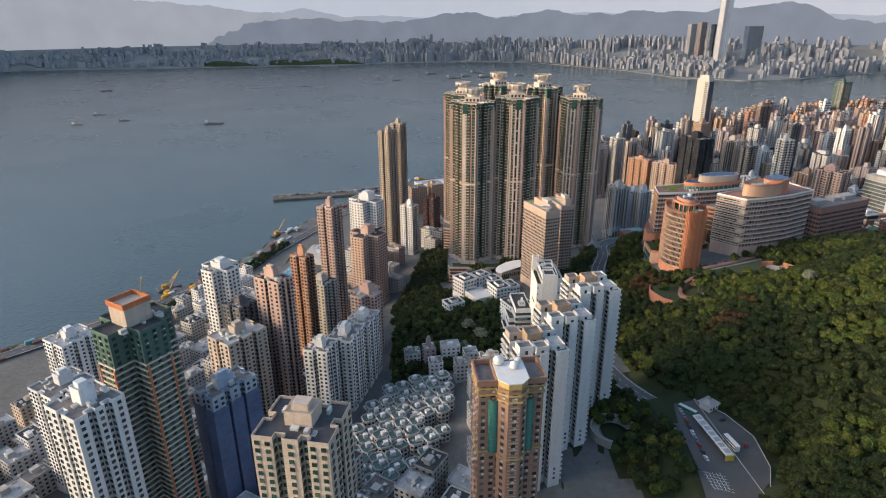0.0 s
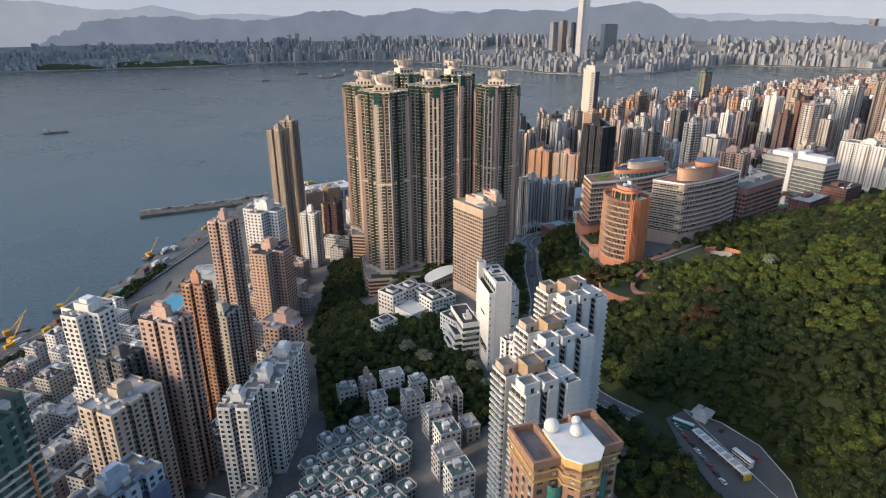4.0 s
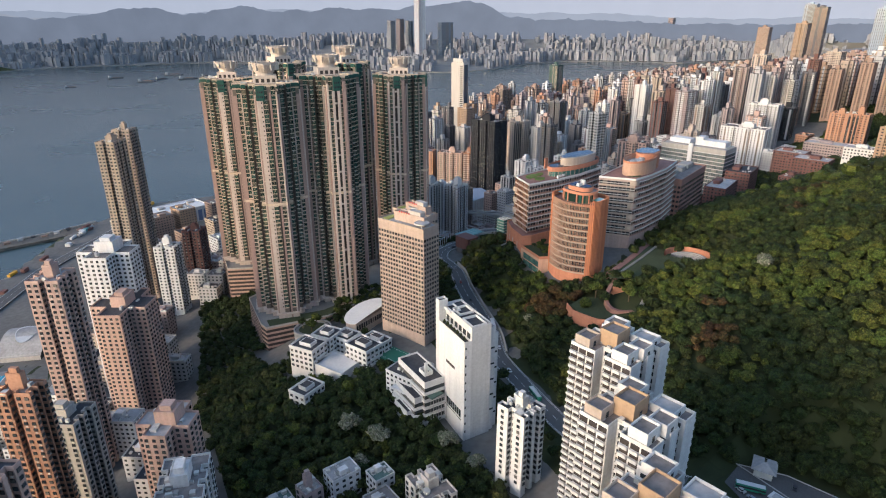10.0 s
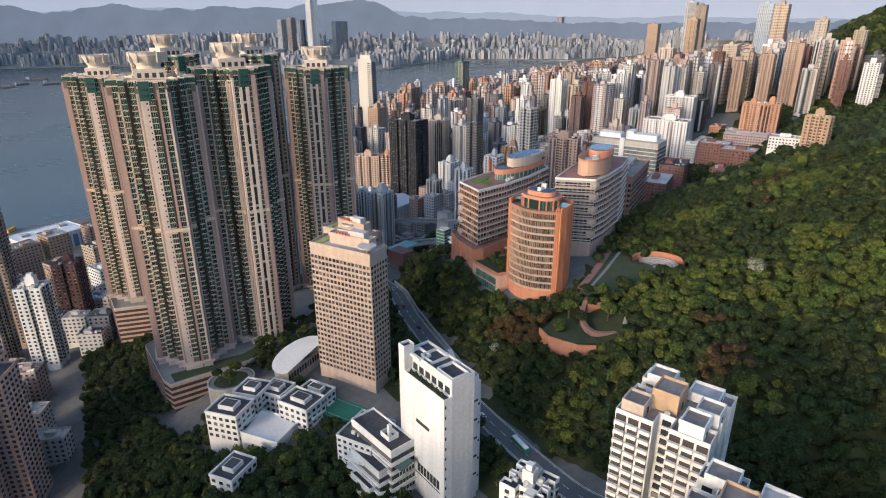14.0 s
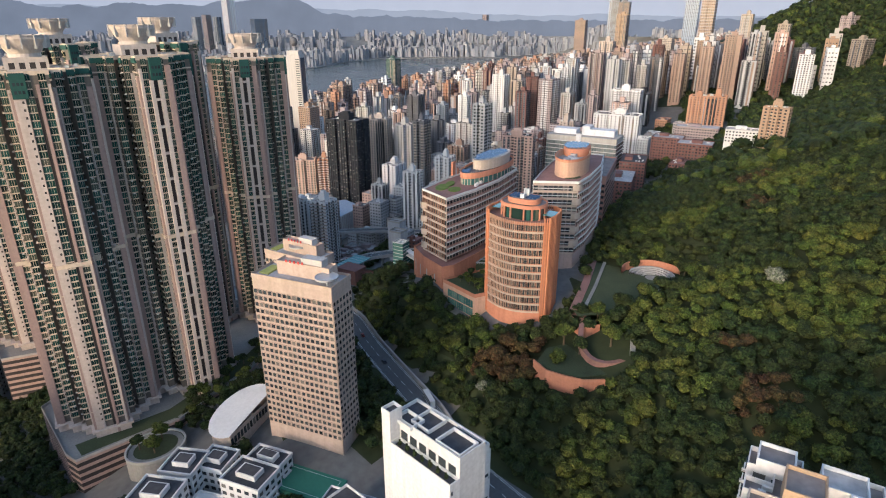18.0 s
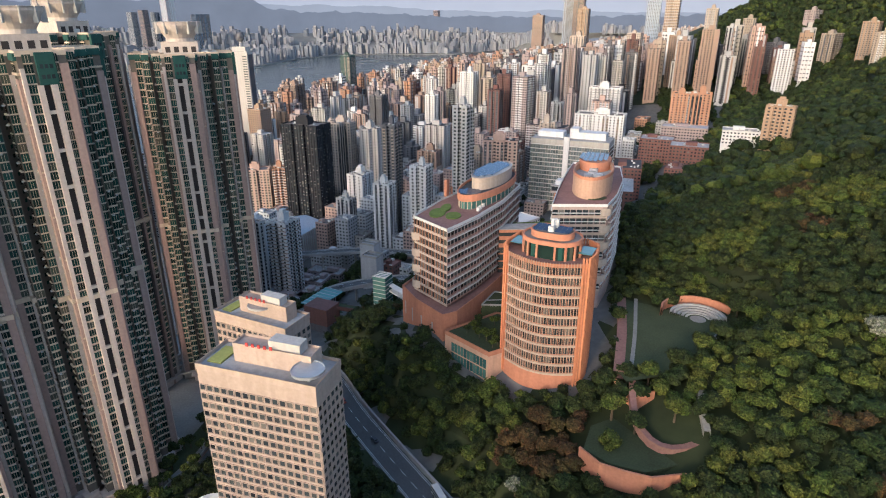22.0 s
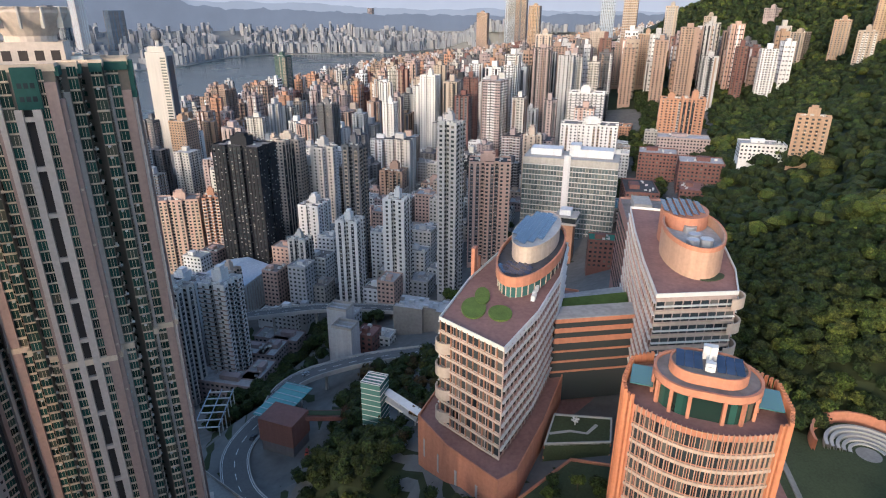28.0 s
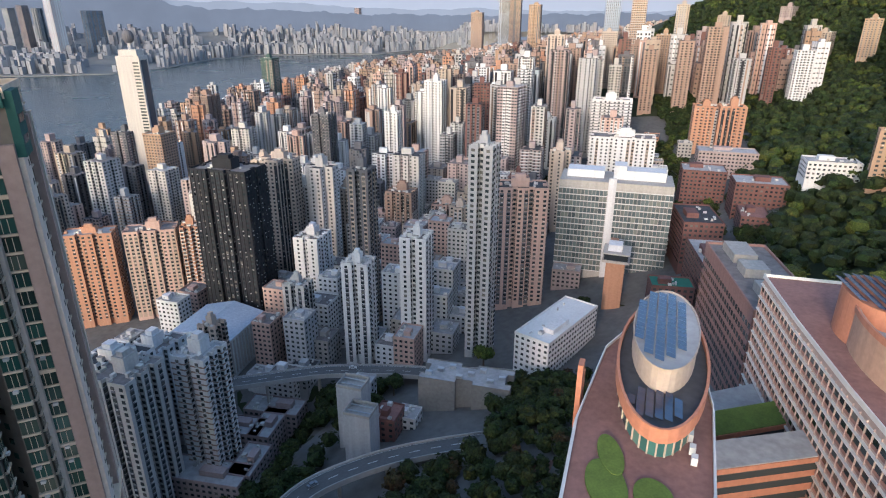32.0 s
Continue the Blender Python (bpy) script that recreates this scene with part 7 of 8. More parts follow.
ROOF_MINT = shader("mint_roof", (0.10, 0.155, 0.14), 0.9, vary=0.35, grain=0.6, large=0.2)
VILLAGE = [(-38, 372), (6, 366), (6, 300), (-14, 262), (-62, 262), (-58, 320)]
vr = random.Random(21)
for i in range(9):
    for j in range(11):
        x, y = -68 + i * 9.6 + (j % 2) * 3, 262 + j * 10.2
        if not inside(VILLAGE, np.array(x), np.array(y)) or vr.random() < 0.06:
            continue
        v = thing("village_house", pose(x, y, float(ground_z(x, y)), 0, 0, 28 + vr.uniform(-8, 8)), "pale three-storey house with mint roof terraces", "house", "village houses")
        tall = vr.uniform(7, 11)
        oct_ = [(px, py) for px, py in ((-4.4, -2.6), (-2.6, -4.2), (2.6, -4.2), (4.4, -2.6), (4.4, 2.6), (2.6, 4.2), (-2.6, 4.2), (-4.4, 2.6))]
        part("wall", to_mesh("wall", prism(oct_, -5, tall)), vr.choice((WALLS["grey"], WALLS["concrete"], WALLS["pale"], WALLS["beige"])), v)
        part("roof", to_mesh("roof", None, [flat(oct_, tall)]), ROOF_MINT, v)
        part("parapet", to_mesh("parapet", rim(grown(oct_, 0.15), tall - 0.2, 1.2, 0.3)), WALLS["grey"], v)
        q, f = facade(oct_, tall - 9, tall, 3.0, 2.6, 1.6, 1.4, 0.8, 0.1)
        tagged(part("glazing", to_mesh("glazing", q), GLASS, v), kind="stuff")
        part("stair_house", to_mesh("stair_house", boxes([(vr.uniform(-1.5, 1.5), vr.uniform(-1.5, 1.5), tall)], [(2.8, 2.4, 2.6)])), WALLS["pale"], v)
        part("terrace", to_mesh("terrace", boxes([(vr.choice((-3.6, 3.6)), vr.choice((-3, 3)), tall - 3)], [(3.4, 3.2, 1.2)])), WALLS["pale"], v)
        part("roof_tank", to_mesh("roof_tank", boxes([(vr.uniform(-2, 2), vr.uniform(-2, 2), tall)], [(1.2, 1.2, 1.4)])), METAL, v)
for x, y, w, d, t_, m_ in ((-24, 400, 12, 10, 13, "grey"), (5, 398, 14, 10, 14, "pale"), (20, 388, 10, 9, 12, "white"), (-6, 384, 10, 10, 11, "pale"), (14, 372, 12, 11, 14, "grey"), (24, 348, 14, 12, 16, "grey"), (26, 330, 12, 12, 15, "pale"), (22, 312, 13, 12, 14, "grey"), (24, 294, 12, 12, 17, "pale"), (20, 275, 12, 11, 15, "grey"), (40, 335, 8, 12, 10, "concrete")):
    low_block(x, y, 10, w, d, t_, m_, vr.choice((ROOF, ROOF_GREY, ROOF_MINT)))

# filling between the towers, district by district
spots = [(x, y, max(p[1:3]) * 0.5) for _, x, y, _, p, _, _ in WESTERN] + [(x, y, max(p[1:3]) * 0.5) for x, y, _, p, _, _ in TOWN]
lr = random.Random(33)
made = 0
lines = [np.array(fly)[:, :2], np.array(fly2)[:, :2], np.array(coastal)[:, :2], ROAD]
for x0, y0, x1, y1, turn, step, low, high in ((-330, 230, -70, 700, 60, 22, 8, 26), (-70, 560, 20, 820, 60, 24, 10, 28), (-120, 100, 20, 260, 60, 22, 12, 30), (300, 690, 470, 900, 17, 24, 8, 22), (480, 640, 800, 900, 17, 30, 8, 20), (190, 690, 300, 860, 17, 24, 8, 16)):
    ca, sa = math.cos(radians(turn)), math.sin(radians(turn))
    for i in range(-40, 41):
        for j in range(-40, 41):
            x, y = (x0 + x1) / 2 + (i * ca - j * sa) * step + lr.uniform(-3, 3), (y0 + y1) / 2 + (i * sa + j * ca) * step + lr.uniform(-3, 3)
            if not (x0 < x < x1 and y0 < y < y1) or made > 330:
                continue
            xa, ya = np.array(x), np.array(y)
            if any(math.hypot(x - a, y - b) < r + 9 for a, b, r in spots) or min(float(line_gap(l, xa, ya)) for l in lines) < 16 or float(coast_gap(xa, ya)) < 48:
                continue
            if (-48 < x < 60 and 430 < y < 705) or inside(VALLEY, xa, ya) or inside(VILLAGE, xa, ya) or inside(podium, xa, ya) or inside(HILLSIDE, xa, ya) or (-225 < x < -120 and 620 < y < 800) or math.hypot(x - 285, y - 750) < 34 or (300 < x < 372 and 610 < y < 690) or (300 < x < 372 and 795 < y < 860) or inside(TERRACE, xa, ya) or math.hypot(x - 281, y - 672) < 24:
                continue
            made += 1
            low_block(x, y, turn + lr.choice((0, 90)), lr.uniform(11, 19), lr.uniform(10, 17), lr.uniform(low, high), lr.choice(("pale", "grey", "white", "cream", "mauve", "concrete", "light")), lr.choice((ROOF, ROOF_GREY, ROOF_DARK, ROOF_GREY)))

# mid-rise blocks at the foot of the towers
mr = random.Random(71)
for i in range(18):
    for j in range(9):
        u, v = i * 23 + mr.uniform(-3, 3), j * 22 + mr.uniform(-3, 3)
        x, y = 268 + u * 0.956 - v * 0.292, 672 + u * 0.292 + v * 0.956
        xa, ya = np.array(x), np.array(y)
        if x < 312 or any(math.hypot(x - a, y - b) < r + 8 for a, b, r in spots) or min(float(line_gap(l, xa, ya)) for l in lines) < 13 or math.hypot(x - 325, y - 830) < 40 or math.hypot(x - 512, y - 640) < 52 or (x > 560 and y < 700) or (x < 380 and y < 690) or math.hypot(x - 395, y - 628) < 40:
            continue
        low_block(x, y, 17 + mr.choice((0, 90)), mr.uniform(12, 17), mr.uniform(12, 17), mr.uniform(18, 48), mr.choice(("white", "light", "pale", "mauve", "pink", "cream", "white", "grey")), mr.choice((ROOF_GREY, ROOF, ROOF_GREY)), "midrise_block", "pale mid-rise block with a cluttered roof", "mid-rise blocks")

# warehouse and older blocks on the flat land behind the tall towers
shed = thing("warehouse", pose(-12, 1044, 4, 0, 0, 20), "long grey warehouse with a pale flat roof and blue bays", "building")
sp_ = box_plan(68, 42)
part("wall", to_mesh("wall", prism(sp_, -3, 21)), WALLS["grey"], shed)
part("roof", to_mesh("roof", None, [flat(sp_, 21)]), WALLS["pale"], shed)
part("parapet", to_mesh("parapet", rim(grown(sp_, 0.3), 20.8, 1.3, 0.5)), WALLS["pale"], shed)
for s in range(8):
    part("loading_bay", to_mesh("loading_bay", panels([(-29 + s * 8.2, -21, 2)], (1, 0, 0), (0, -1, 0), 5.6, 15, 0.1)), BLUE_NET, shed, "dark blue bay")
for px, py in ((-20, 6), (4, -4), (22, 8)):
    part("roof_plant", to_mesh("roof_plant", boxes([(px, py, 21)], [(9, 6, 2.4)])), WALLS["concrete"], shed)
for k, (x, y, w, d, tall, m_) in enumerate(((-40, 931, 26, 20, 44, "brown"), (-12, 943, 24, 20, 46, "tan"), (-15, 862, 22, 20, 40, "brown"), (-52, 842, 22, 18, 40, "mauve"), (-66, 900, 22, 18, 38, "grey"), (20, 905, 22, 18, 36, "beige"), (30, 965, 24, 18, 42, "brown"), (14, 824, 20, 18, 36, "pale"), (-78, 968, 24, 20, 34, "concrete"), (56, 860, 22, 18, 44, "beige"))):
    low_block(x, y, 20 + 90 * (k % 2), w, d, tall, m_, (ROOF, ROOF_GREY, ROOF_DARK)[k % 3], "tenement_block", "weathered " + m_ + " tenement block with rooftop sheds", "tenement blocks")

# ---- by the shore: pool, hall, pier, yard ----
pool = thing("swimming_pool", pose(-189, 667, 9, 0, 0, 73), "bright blue swimming pool with lane lines", "pool")
part("deck", to_mesh("deck", prism(box_plan(64, 32), -6, 0), [flat(box_plan(64, 32), 0)]), PAVING, pool)
part("water_surface", to_mesh("water_surface", prism(box_plan(51, 22), 0, 0.06), [flat(box_plan(51, 22), 0.06)]), POOL, pool)
for k in range(9):
    part("lane_rope", to_mesh("lane_rope", boxes([(0, -8.8 + k * 2.2, 0.06)], [(50, 0.18, 0.08)])), WHITE, pool)
for s in (-1, 1):
    part("pool_edge", to_mesh("pool_edge", boxes([(0, s * 11.4, 0)], [(52, 0.6, 0.2)])), WHITE, pool)
hall = thing("sports_hall", pose(-158, 738, 6, 0, 0, 73), "grey sports hall under a white curved roof", "building")
prof = [(-26 + 52 * k / 14, 4 + 11 * math.sin(math.pi * k / 14)) for k in range(15)]
part("roof_shell", to_mesh("roof_shell", [np.array([[x0, -17, z0], [x0, 17, z0], [x1, 17, z1], [x1, -17, z1]]) for (x0, z0), (x1, z1) in zip(prof[:-1], prof[1:])]), ROOF_GREY, hall)
oval = ellipse(2, 0, 17, 9, 0, 30)
part("white_oval", to_mesh("white_oval", None, [np.c_[oval, 4.6 + 11 * np.sin(math.pi * (oval[:, 0] + 26) / 52)]]), WHITE, hall)
part("wall", to_mesh("wall", prism(box_plan(50, 32), -4, 5)), WALLS["light"], hall)
for s in (-1, 1):
    part("end_wall", to_mesh("end_wall", None, [np.array([(x, s * 16.5, z) for x, z in prof] + [(26, s * 16.5, 0), (-26, s * 16.5, 0)])]), GLASS, hall)
PIER_DECK = shader("pier_concrete", (0.13, 0.12, 0.105), 0.9, vary=0.5, grain=0.3, large=0.06)
pier = thing("pier", pose(0, 0, 0), "long low concrete breakwater", "pier", kind="structure")
pl = [(-303, 1030, 3.2), (-226, 1048, 3.2), (-160, 1064, 3.2), (-110, 1090, 3.2)]
part("deck", to_mesh("deck", ribbon(pl, 26, 0, 5)), PIER_DECK, pier)
part("edge_wall", to_mesh("edge_wall", ribbon(pl, 1.4, 1.6, 2, -12)), WALLS["concrete"], pier)
for k in range(14):
    px, py = -290 + k * 13, 1034 + k * 3.2 + (k % 3) * 4
    part("deck_stores", to_mesh("deck_stores", boxes([(px, py, 3.2)], [(7 - k % 3, 4, 1.6 + k % 4 * 0.6)], 0.25)), (WALLS["brown"], WALLS["grey"], ROOF_DARK)[k % 3], pier)
YELLOW = shader("crane_paint", (0.55, 0.30, 0.03), 0.6, vary=0.3)
for x, y, a in ((-330, 655, 40), (-322, 640, 70), (-300, 705, 20), (-352, 628, 100), (-246, 845, 60)):
    cr = thing("barge_crane", pose(x, y, 0.4, 0, 0, a), "yellow derrick crane on a low barge", "crane", "cranes")
    part("barge", to_mesh("barge", boxes([(0, 0, 0)], [(26, 9, 2.2)])), WALLS["charcoal"], cr)
    part("cab", to_mesh("cab", boxes([(-5, 0, 2.2)], [(6, 5, 4)])), YELLOW, cr)
    mast = np.array([[[-3, -0.4, 3], [-3, 0.4, 3], [15, 0.3, 20], [15, -0.3, 20]], [[-3, -0.4, 3.9], [15, -0.3, 20.6], [15, 0.3, 20.6], [-3, 0.4, 3.9]], [[-3, -0.4, 3], [15, -0.3, 20], [15, -0.3, 20.6], [-3, -0.4, 3.9]], [[-3, 0.4, 3], [-3, 0.4, 3.9], [15, 0.3, 20.6], [15, 0.3, 20]]])
    part("jib", to_mesh("jib", mast), YELLOW, cr)
yr = random.Random(4)
for k in range(64):
    s = yr.random()
    i = min(int(s * 5), 4)
    a, b = COAST[2 + i], COAST[3 + i]
    p = a + (b - a) * (s * 5 - i)
    off = yr.uniform(8, 30)
    d = (b - a) / np.hypot(*(b - a))
    x, y = p[0] + d[1] * off, p[1] - d[0] * off
    big = yr.random() < 0.3
    g = thing("cargo_stack" if big else "lorry", pose(x, y, float(ground_z(x, y)) + 0.1, 0, 0, math.degrees(math.atan2(d[1], d[0]))), "stacked cargo on the quay" if big else "lorry parked on the quay", "cargo" if big else "lorry", "quay goods")
    part("load", to_mesh("load", boxes([(0, 0, 0.6)], [(yr.uniform(6, 14), yr.uniform(2.4, 6), yr.uniform(2, 4.5))])), yr.choice((WALLS["concrete"], WALLS["brick"], WHITE, METAL, YELLOW, TEAL_ROOF)), g)
    part("bed", to_mesh("bed", boxes([(0, 0, 0)], [(8, 2.3, 0.7)])), ROOF_DARK, g)
for x, y, a, w in ((-700, 1850, 10, 60), (-1010, 1920, 5, 34), (-1120, 1850, 0, 36), (-1160, 2050, 0, 40), (-640, 2900, 20, 40), (-230, 3150, 20, 46), (60, 3250, 0, 80), (130, 3350, 40, 70), (240, 3300, 10, 90), (330, 3420, 60, 70), (200, 3550, 0, 90), (420, 3380, 30, 60), (-60, 3500, 20, 70), (1480, 2250, 15, 40), (1250, 2450, 5, 30), (1700, 2320, 40, 30), (-1500, 2750, 10, 50), (-1750, 3200, 0, 40)):
    sp = thing("ship", pose(x, y, 0.1, 0, 0, a), "dark cargo barge riding in the harbour", "ship", "ships")
    hull = [(-w / 2, -w * 0.08), (w * 0.38, -w * 0.08), (w / 2, 0), (w * 0.38, w * 0.08), (-w / 2, w * 0.08)]
    part("hull", to_mesh("hull", prism(hull, 0, w * 0.06), [flat(hull, w * 0.06)]), WALLS["charcoal"], sp)
    part("deckhouse", to_mesh("deckhouse", boxes([(-w * 0.36, 0, w * 0.06)], [(w * 0.14, w * 0.11, w * 0.13)])), WALLS["grey"], sp)
    part("cargo", to_mesh("cargo", boxes([(w * 0.05, 0, w * 0.06)], [(w * 0.5, w * 0.11, w * 0.03)])), WALLS["brown"], sp)
wk = thing("boat", pose(660, 1700, 0.1, 0, 0, 200), "small white ferry with its wake", "boat")
part("hull", to_mesh("hull", prism([(-14, -3), (9, -3), (15, 0), (9, 3), (-14, 3)], 0, 3), [flat([(-14, -3), (9, -3), (15, 0), (9, 3), (-14, 3)], 3)]), WHITE, wk)
part("cabin", to_mesh("cabin", boxes([(-2, 0, 3)], [(16, 5, 2.6)])), WHITE, wk)
part("wake", to_mesh("wake", [np.array([[-14, -1.5, -0.02], [-14, 1.5, -0.02], [-190, 7, -0.02], [-190, -7, -0.02]])]), PAINT_W, wk, "white foam wake")

# ---- white houses, court, round garden by the podium ----
WINDOW_BLACK = WALLS["charcoal"]
def white_house(x, y, turn, w, d, z1, z0=58):
    """A white cube with rows of dark windows, a white rim and a dark roof in two levels."""
    top = thing("white_house", pose(x, y, z0, 0, 0, turn), "white modern house with dark windows and a dark flat roof", "house", "white houses")
    h, poly = z1 - z0, box_plan(w, d)
    part("wall", to_mesh("wall", prism(poly, -6, h)), WHITE, top)
    part("roof", to_mesh("roof", None, [flat(poly, h)]), ROOF_DARK, top)
    part("parapet", to_mesh("parapet", rim(grown(poly, 0.2), h - 0.3, 1.3, 0.6)), WHITE, top)
    part("roof_step", to_mesh("roof_step", prism(box_plan(w * 0.42, d * 0.5), h, h + 2.2), [flat(box_plan(w * 0.42, d * 0.5), h + 2.2)]), WHITE, top)
    part("step_roof", to_mesh("step_roof", None, [flat(box_plan(w * 0.36, d * 0.42), h + 2.25)]), ROOF_DARK, top)
    q, f = facade(poly, h - 14, h, 3.4, 3.2, 1.9, 1.6, 0.9, 0.1, True)
    tagged(part("glazing", to_mesh("glazing", q), GLASS, top), kind="stuff")
    part("balcony", to_mesh("balcony", [panels([[0, -d / 2, z]], (1, 0, 0), (0, -1, 0), w * 0.5, 1.0, 1.1) for z in (h - 6.6, h - 10)]), WHITE, top)
    return top


for x, y, turn, w, d, z1 in ((20, 503, 36, 15, 17, 80), (35, 513, 36, 14, 14, 79), (50, 487, 24, 14, 18, 80), (61, 493, 24, 10, 16, 78), (9, 470, 30, 16, 12, 72), (46, 508, 30, 13, 13, 77)):
    white_house(x, y, turn, w, d, z1)
plaza = thing("house_plaza", pose(33, 488, 58, 0, 0, 30), "pale paved terrace between the white houses", "terrace", kind="structure")
part("slab", to_mesh("slab", prism(box_plan(18, 22), -6, 13), [flat(box_plan(18, 22), 13)]), WHITE, plaza)
part("rim", to_mesh("rim", rim(box_plan(18.4, 22.4), 12.8, 1.2, 0.4)), WHITE, plaza)
old = low_block(60, 441, 25, 20, 18, 26, "pale", ROOF_DARK, "old_block", "weathered concrete block with stepped terraces", "", 60)
for k in range(4):
    part("terrace_slab", to_mesh("terrace_slab", boxes([(-9 - k * 0.6, -4, 4 + k * 5)], [(6, 12, 1.2)])), WALLS["pale"], old)
court = thing("tennis_court", pose(82, 487, 73.2, 0, 0, -67), "green sports court beside the tall block", "court")
part("surface", to_mesh("surface", prism(box_plan(38, 14), -4, 0), [flat(box_plan(38, 14), 0)]), COURT, court)
for w, d in ((34, 0.12), (0.12, 11)):
    for s in (-1, 1):
        part("court_line", to_mesh("court_line", boxes([(0 if w > 1 else s * 17, s * 5.5 if w > 1 else 0, 0)], [(w, d, 0.03)])), PAINT_W, court)
court.location = (66, 480, 72)
clubs = thing("club_house", pose(67, 526, 72, 0, 0, 25), "low cream hall with a curved white roof", "building")
cp = ellipse(0, 0, 17, 11, 0, 30, -0.4, 3.6)
part("wall", to_mesh("wall", prism(cp, -4, 7)), WALLS["cream"], clubs)
part("roof", to_mesh("roof", None, [np.c_[cp * 1.06, 7 + 0.12 * (cp[:, 0] + 17)]]), WHITE, clubs)
q, f = facade(cp, 0, 7, 6, 2.2, 1.5, 3.4, 1.6, 0.1)
tagged(part("glazing", to_mesh("glazing", q), GLASS, clubs), kind="stuff")
gdn = thing("round_garden", pose(36, 553, 55, 0, 0, 0), "round planted terrace with a concrete rim", "garden", kind="structure")
part("wall", to_mesh("wall", prism(round_plan(26, 22, 30), -12, 8)), WALLS["concrete"], gdn)
part("lawn", to_mesh("lawn", None, [flat(round_plan(25, 21, 30), 7.6)]), GRASS, gdn)
part("rim", to_mesh("rim", rim(round_plan(26.4, 22.4, 30), 7.4, 1.2, 0.8)), KERB, gdn)
part("path_ring", to_mesh("path_ring", [np.stack([np.r_[a, 7.7], np.r_[b, 7.7], np.r_[b * 0.8, 7.7], np.r_[a * 0.8, 7.7]]) for a, b in zip(np.array(round_plan(24, 20, 30)), np.roll(round_plan(24, 20, 30), -1, 0))]), PAVING, gdn)

# ---- lawn, amphitheatre, terraces on the hill ----
tagged(part("lawn", to_mesh("lawn", None, [flat(LAWN, 111.2)[::-1]]), GRASS), "mown lawn on the campus terrace", "lawn", kind="structure")
am = thing("amphitheatre", pose(268, 437, 111.2, 0, 0, 20), "half-round stone seats under a terracotta wall", "amphitheatre")
for k in range(5):
    r = 5 + k * 1.7
    part("seat_step", to_mesh("seat_step", band_wall(ellipse(0, 0, r, r, 0, 24, -1.4, 1.6), 0, 0.35 + k * 0.4, 1.0)), KERB, am)
part("back_wall", to_mesh("back_wall", band_wall(ellipse(0, 0, 16, 16, 0, 30, -1.0, 1.7), -4, 4.2, 0.8)), TERRA, am)
part("stage", to_mesh("stage", None, [flat(round_plan(7, 7, 20), 0.1)]), PAVING, am)
for line, w, lab in (([(266, 473, 111.4), (235, 458, 111.4), (204, 445, 111.4)], 4, "red paved walk beside the lawn"), ([(269, 467, 111.5), (237, 453, 111.5), (206, 441, 111.5)], 1.6, "narrow pale walk along the lawn"), ([(262, 424, 112), (246, 427, 111.6), (230, 423, 111.6), (212, 417, 111), (196, 408, 107)], 2.2, "winding pale path"), ([(206, 440, 110.5), (192, 434, 106), (182, 424, 102), (184, 414, 101), (196, 408, 104)], 2.4, "winding brick path")):
    tagged(part("walk", to_mesh("walk", ribbon(line, w, 0.15, 3)), ROOF_RED if "red" in lab or "brick" in lab else PAVING), lab, "path", kind="structure")
for line, z0, z1 in (([(168, 441), (165, 432), (167, 424), (170, 416), (179, 408)], 92, 100.6), ([(204, 446), (200, 440), (199, 434), (206, 431)], 100, 108), ([(217, 444), (222, 436), (216, 430)], 102, 110.8)):
    tagged(part("retaining_wall", to_mesh("retaining_wall", band_wall(line, z0, z1, 0.7)), TERRA), "terracotta retaining wall in the trees", "wall", kind="structure")
tagged(part("terrace_pad", to_mesh("terrace_pad", prism([(169, 440), (168, 430), (172, 419), (184, 411), (198, 410), (204, 428), (196, 438), (182, 444)], 80, 99.5), [flat([(169, 440), (168, 430), (172, 419), (184, 411), (198, 410), (204, 428), (196, 438), (182, 444)], 99.5)]), GRASS), "small sunken lawn below the path", "lawn", kind="structure")

# ---- campus gate: bus stop block, lift tower, footbridge, grey tanks ----
gate = thing("gate_block", pose(211, 640, 58, 0, 0, 14), "red brick block with a teal glass roof", "building")
part("wall", to_mesh("wall", prism(box_plan(13, 17), 5, 16), [flat(box_plan(13, 17), 16)]), WALLS["brick"], gate)
part("base_wall", to_mesh("base_wall", prism(box_plan(12, 16), -3, 5)), WALLS["charcoal"], gate)
part("teal_roof", to_mesh("teal_roof", boxes([(9, 6, 15.2)], [(26, 14, 0.4)], 0, True)), TEAL_ROOF, gate)
for k in range(7):
    part("roof_rib", to_mesh("roof_rib", boxes([(-3 + k * 4, 6, 15.6)], [(0.3, 14, 0.25)])), METAL, gate)
part("ramp_roof", to_mesh("ramp_roof", ribbon([(5, -6, 14.5), (14, -14, 10), (22, -24, 8)], 5.5, 0, 2.2)), WALLS["brick"], gate)
part("ramp_green", to_mesh("ramp_green", ribbon([(5.5, -6.5, 14.5), (14, -14, 10), (21.5, -23.5, 8)], 3.6, 0.2)), GRASS, gate)
for x, y in ((14, 0), (20, 10), (14, 11)):
    part("post", to_mesh("post", boxes([(x, y, -3)], [(0.6, 0.6, 18.2)])), METAL, gate)
lift = thing("lift_tower", pose(223, 597, 62, 0, 0, 16), "glass lift tower on a terracotta base", "tower")
part("base_wall", to_mesh("base_wall", prism(box_plan(8, 8), -6, 20)), TERRA, lift)
part("glass_shaft", to_mesh("glass_shaft", prism(box_plan(8.2, 8.2), 20, 40), [flat(box_plan(8.2, 8.2), 39.6)]), TEAL, lift)
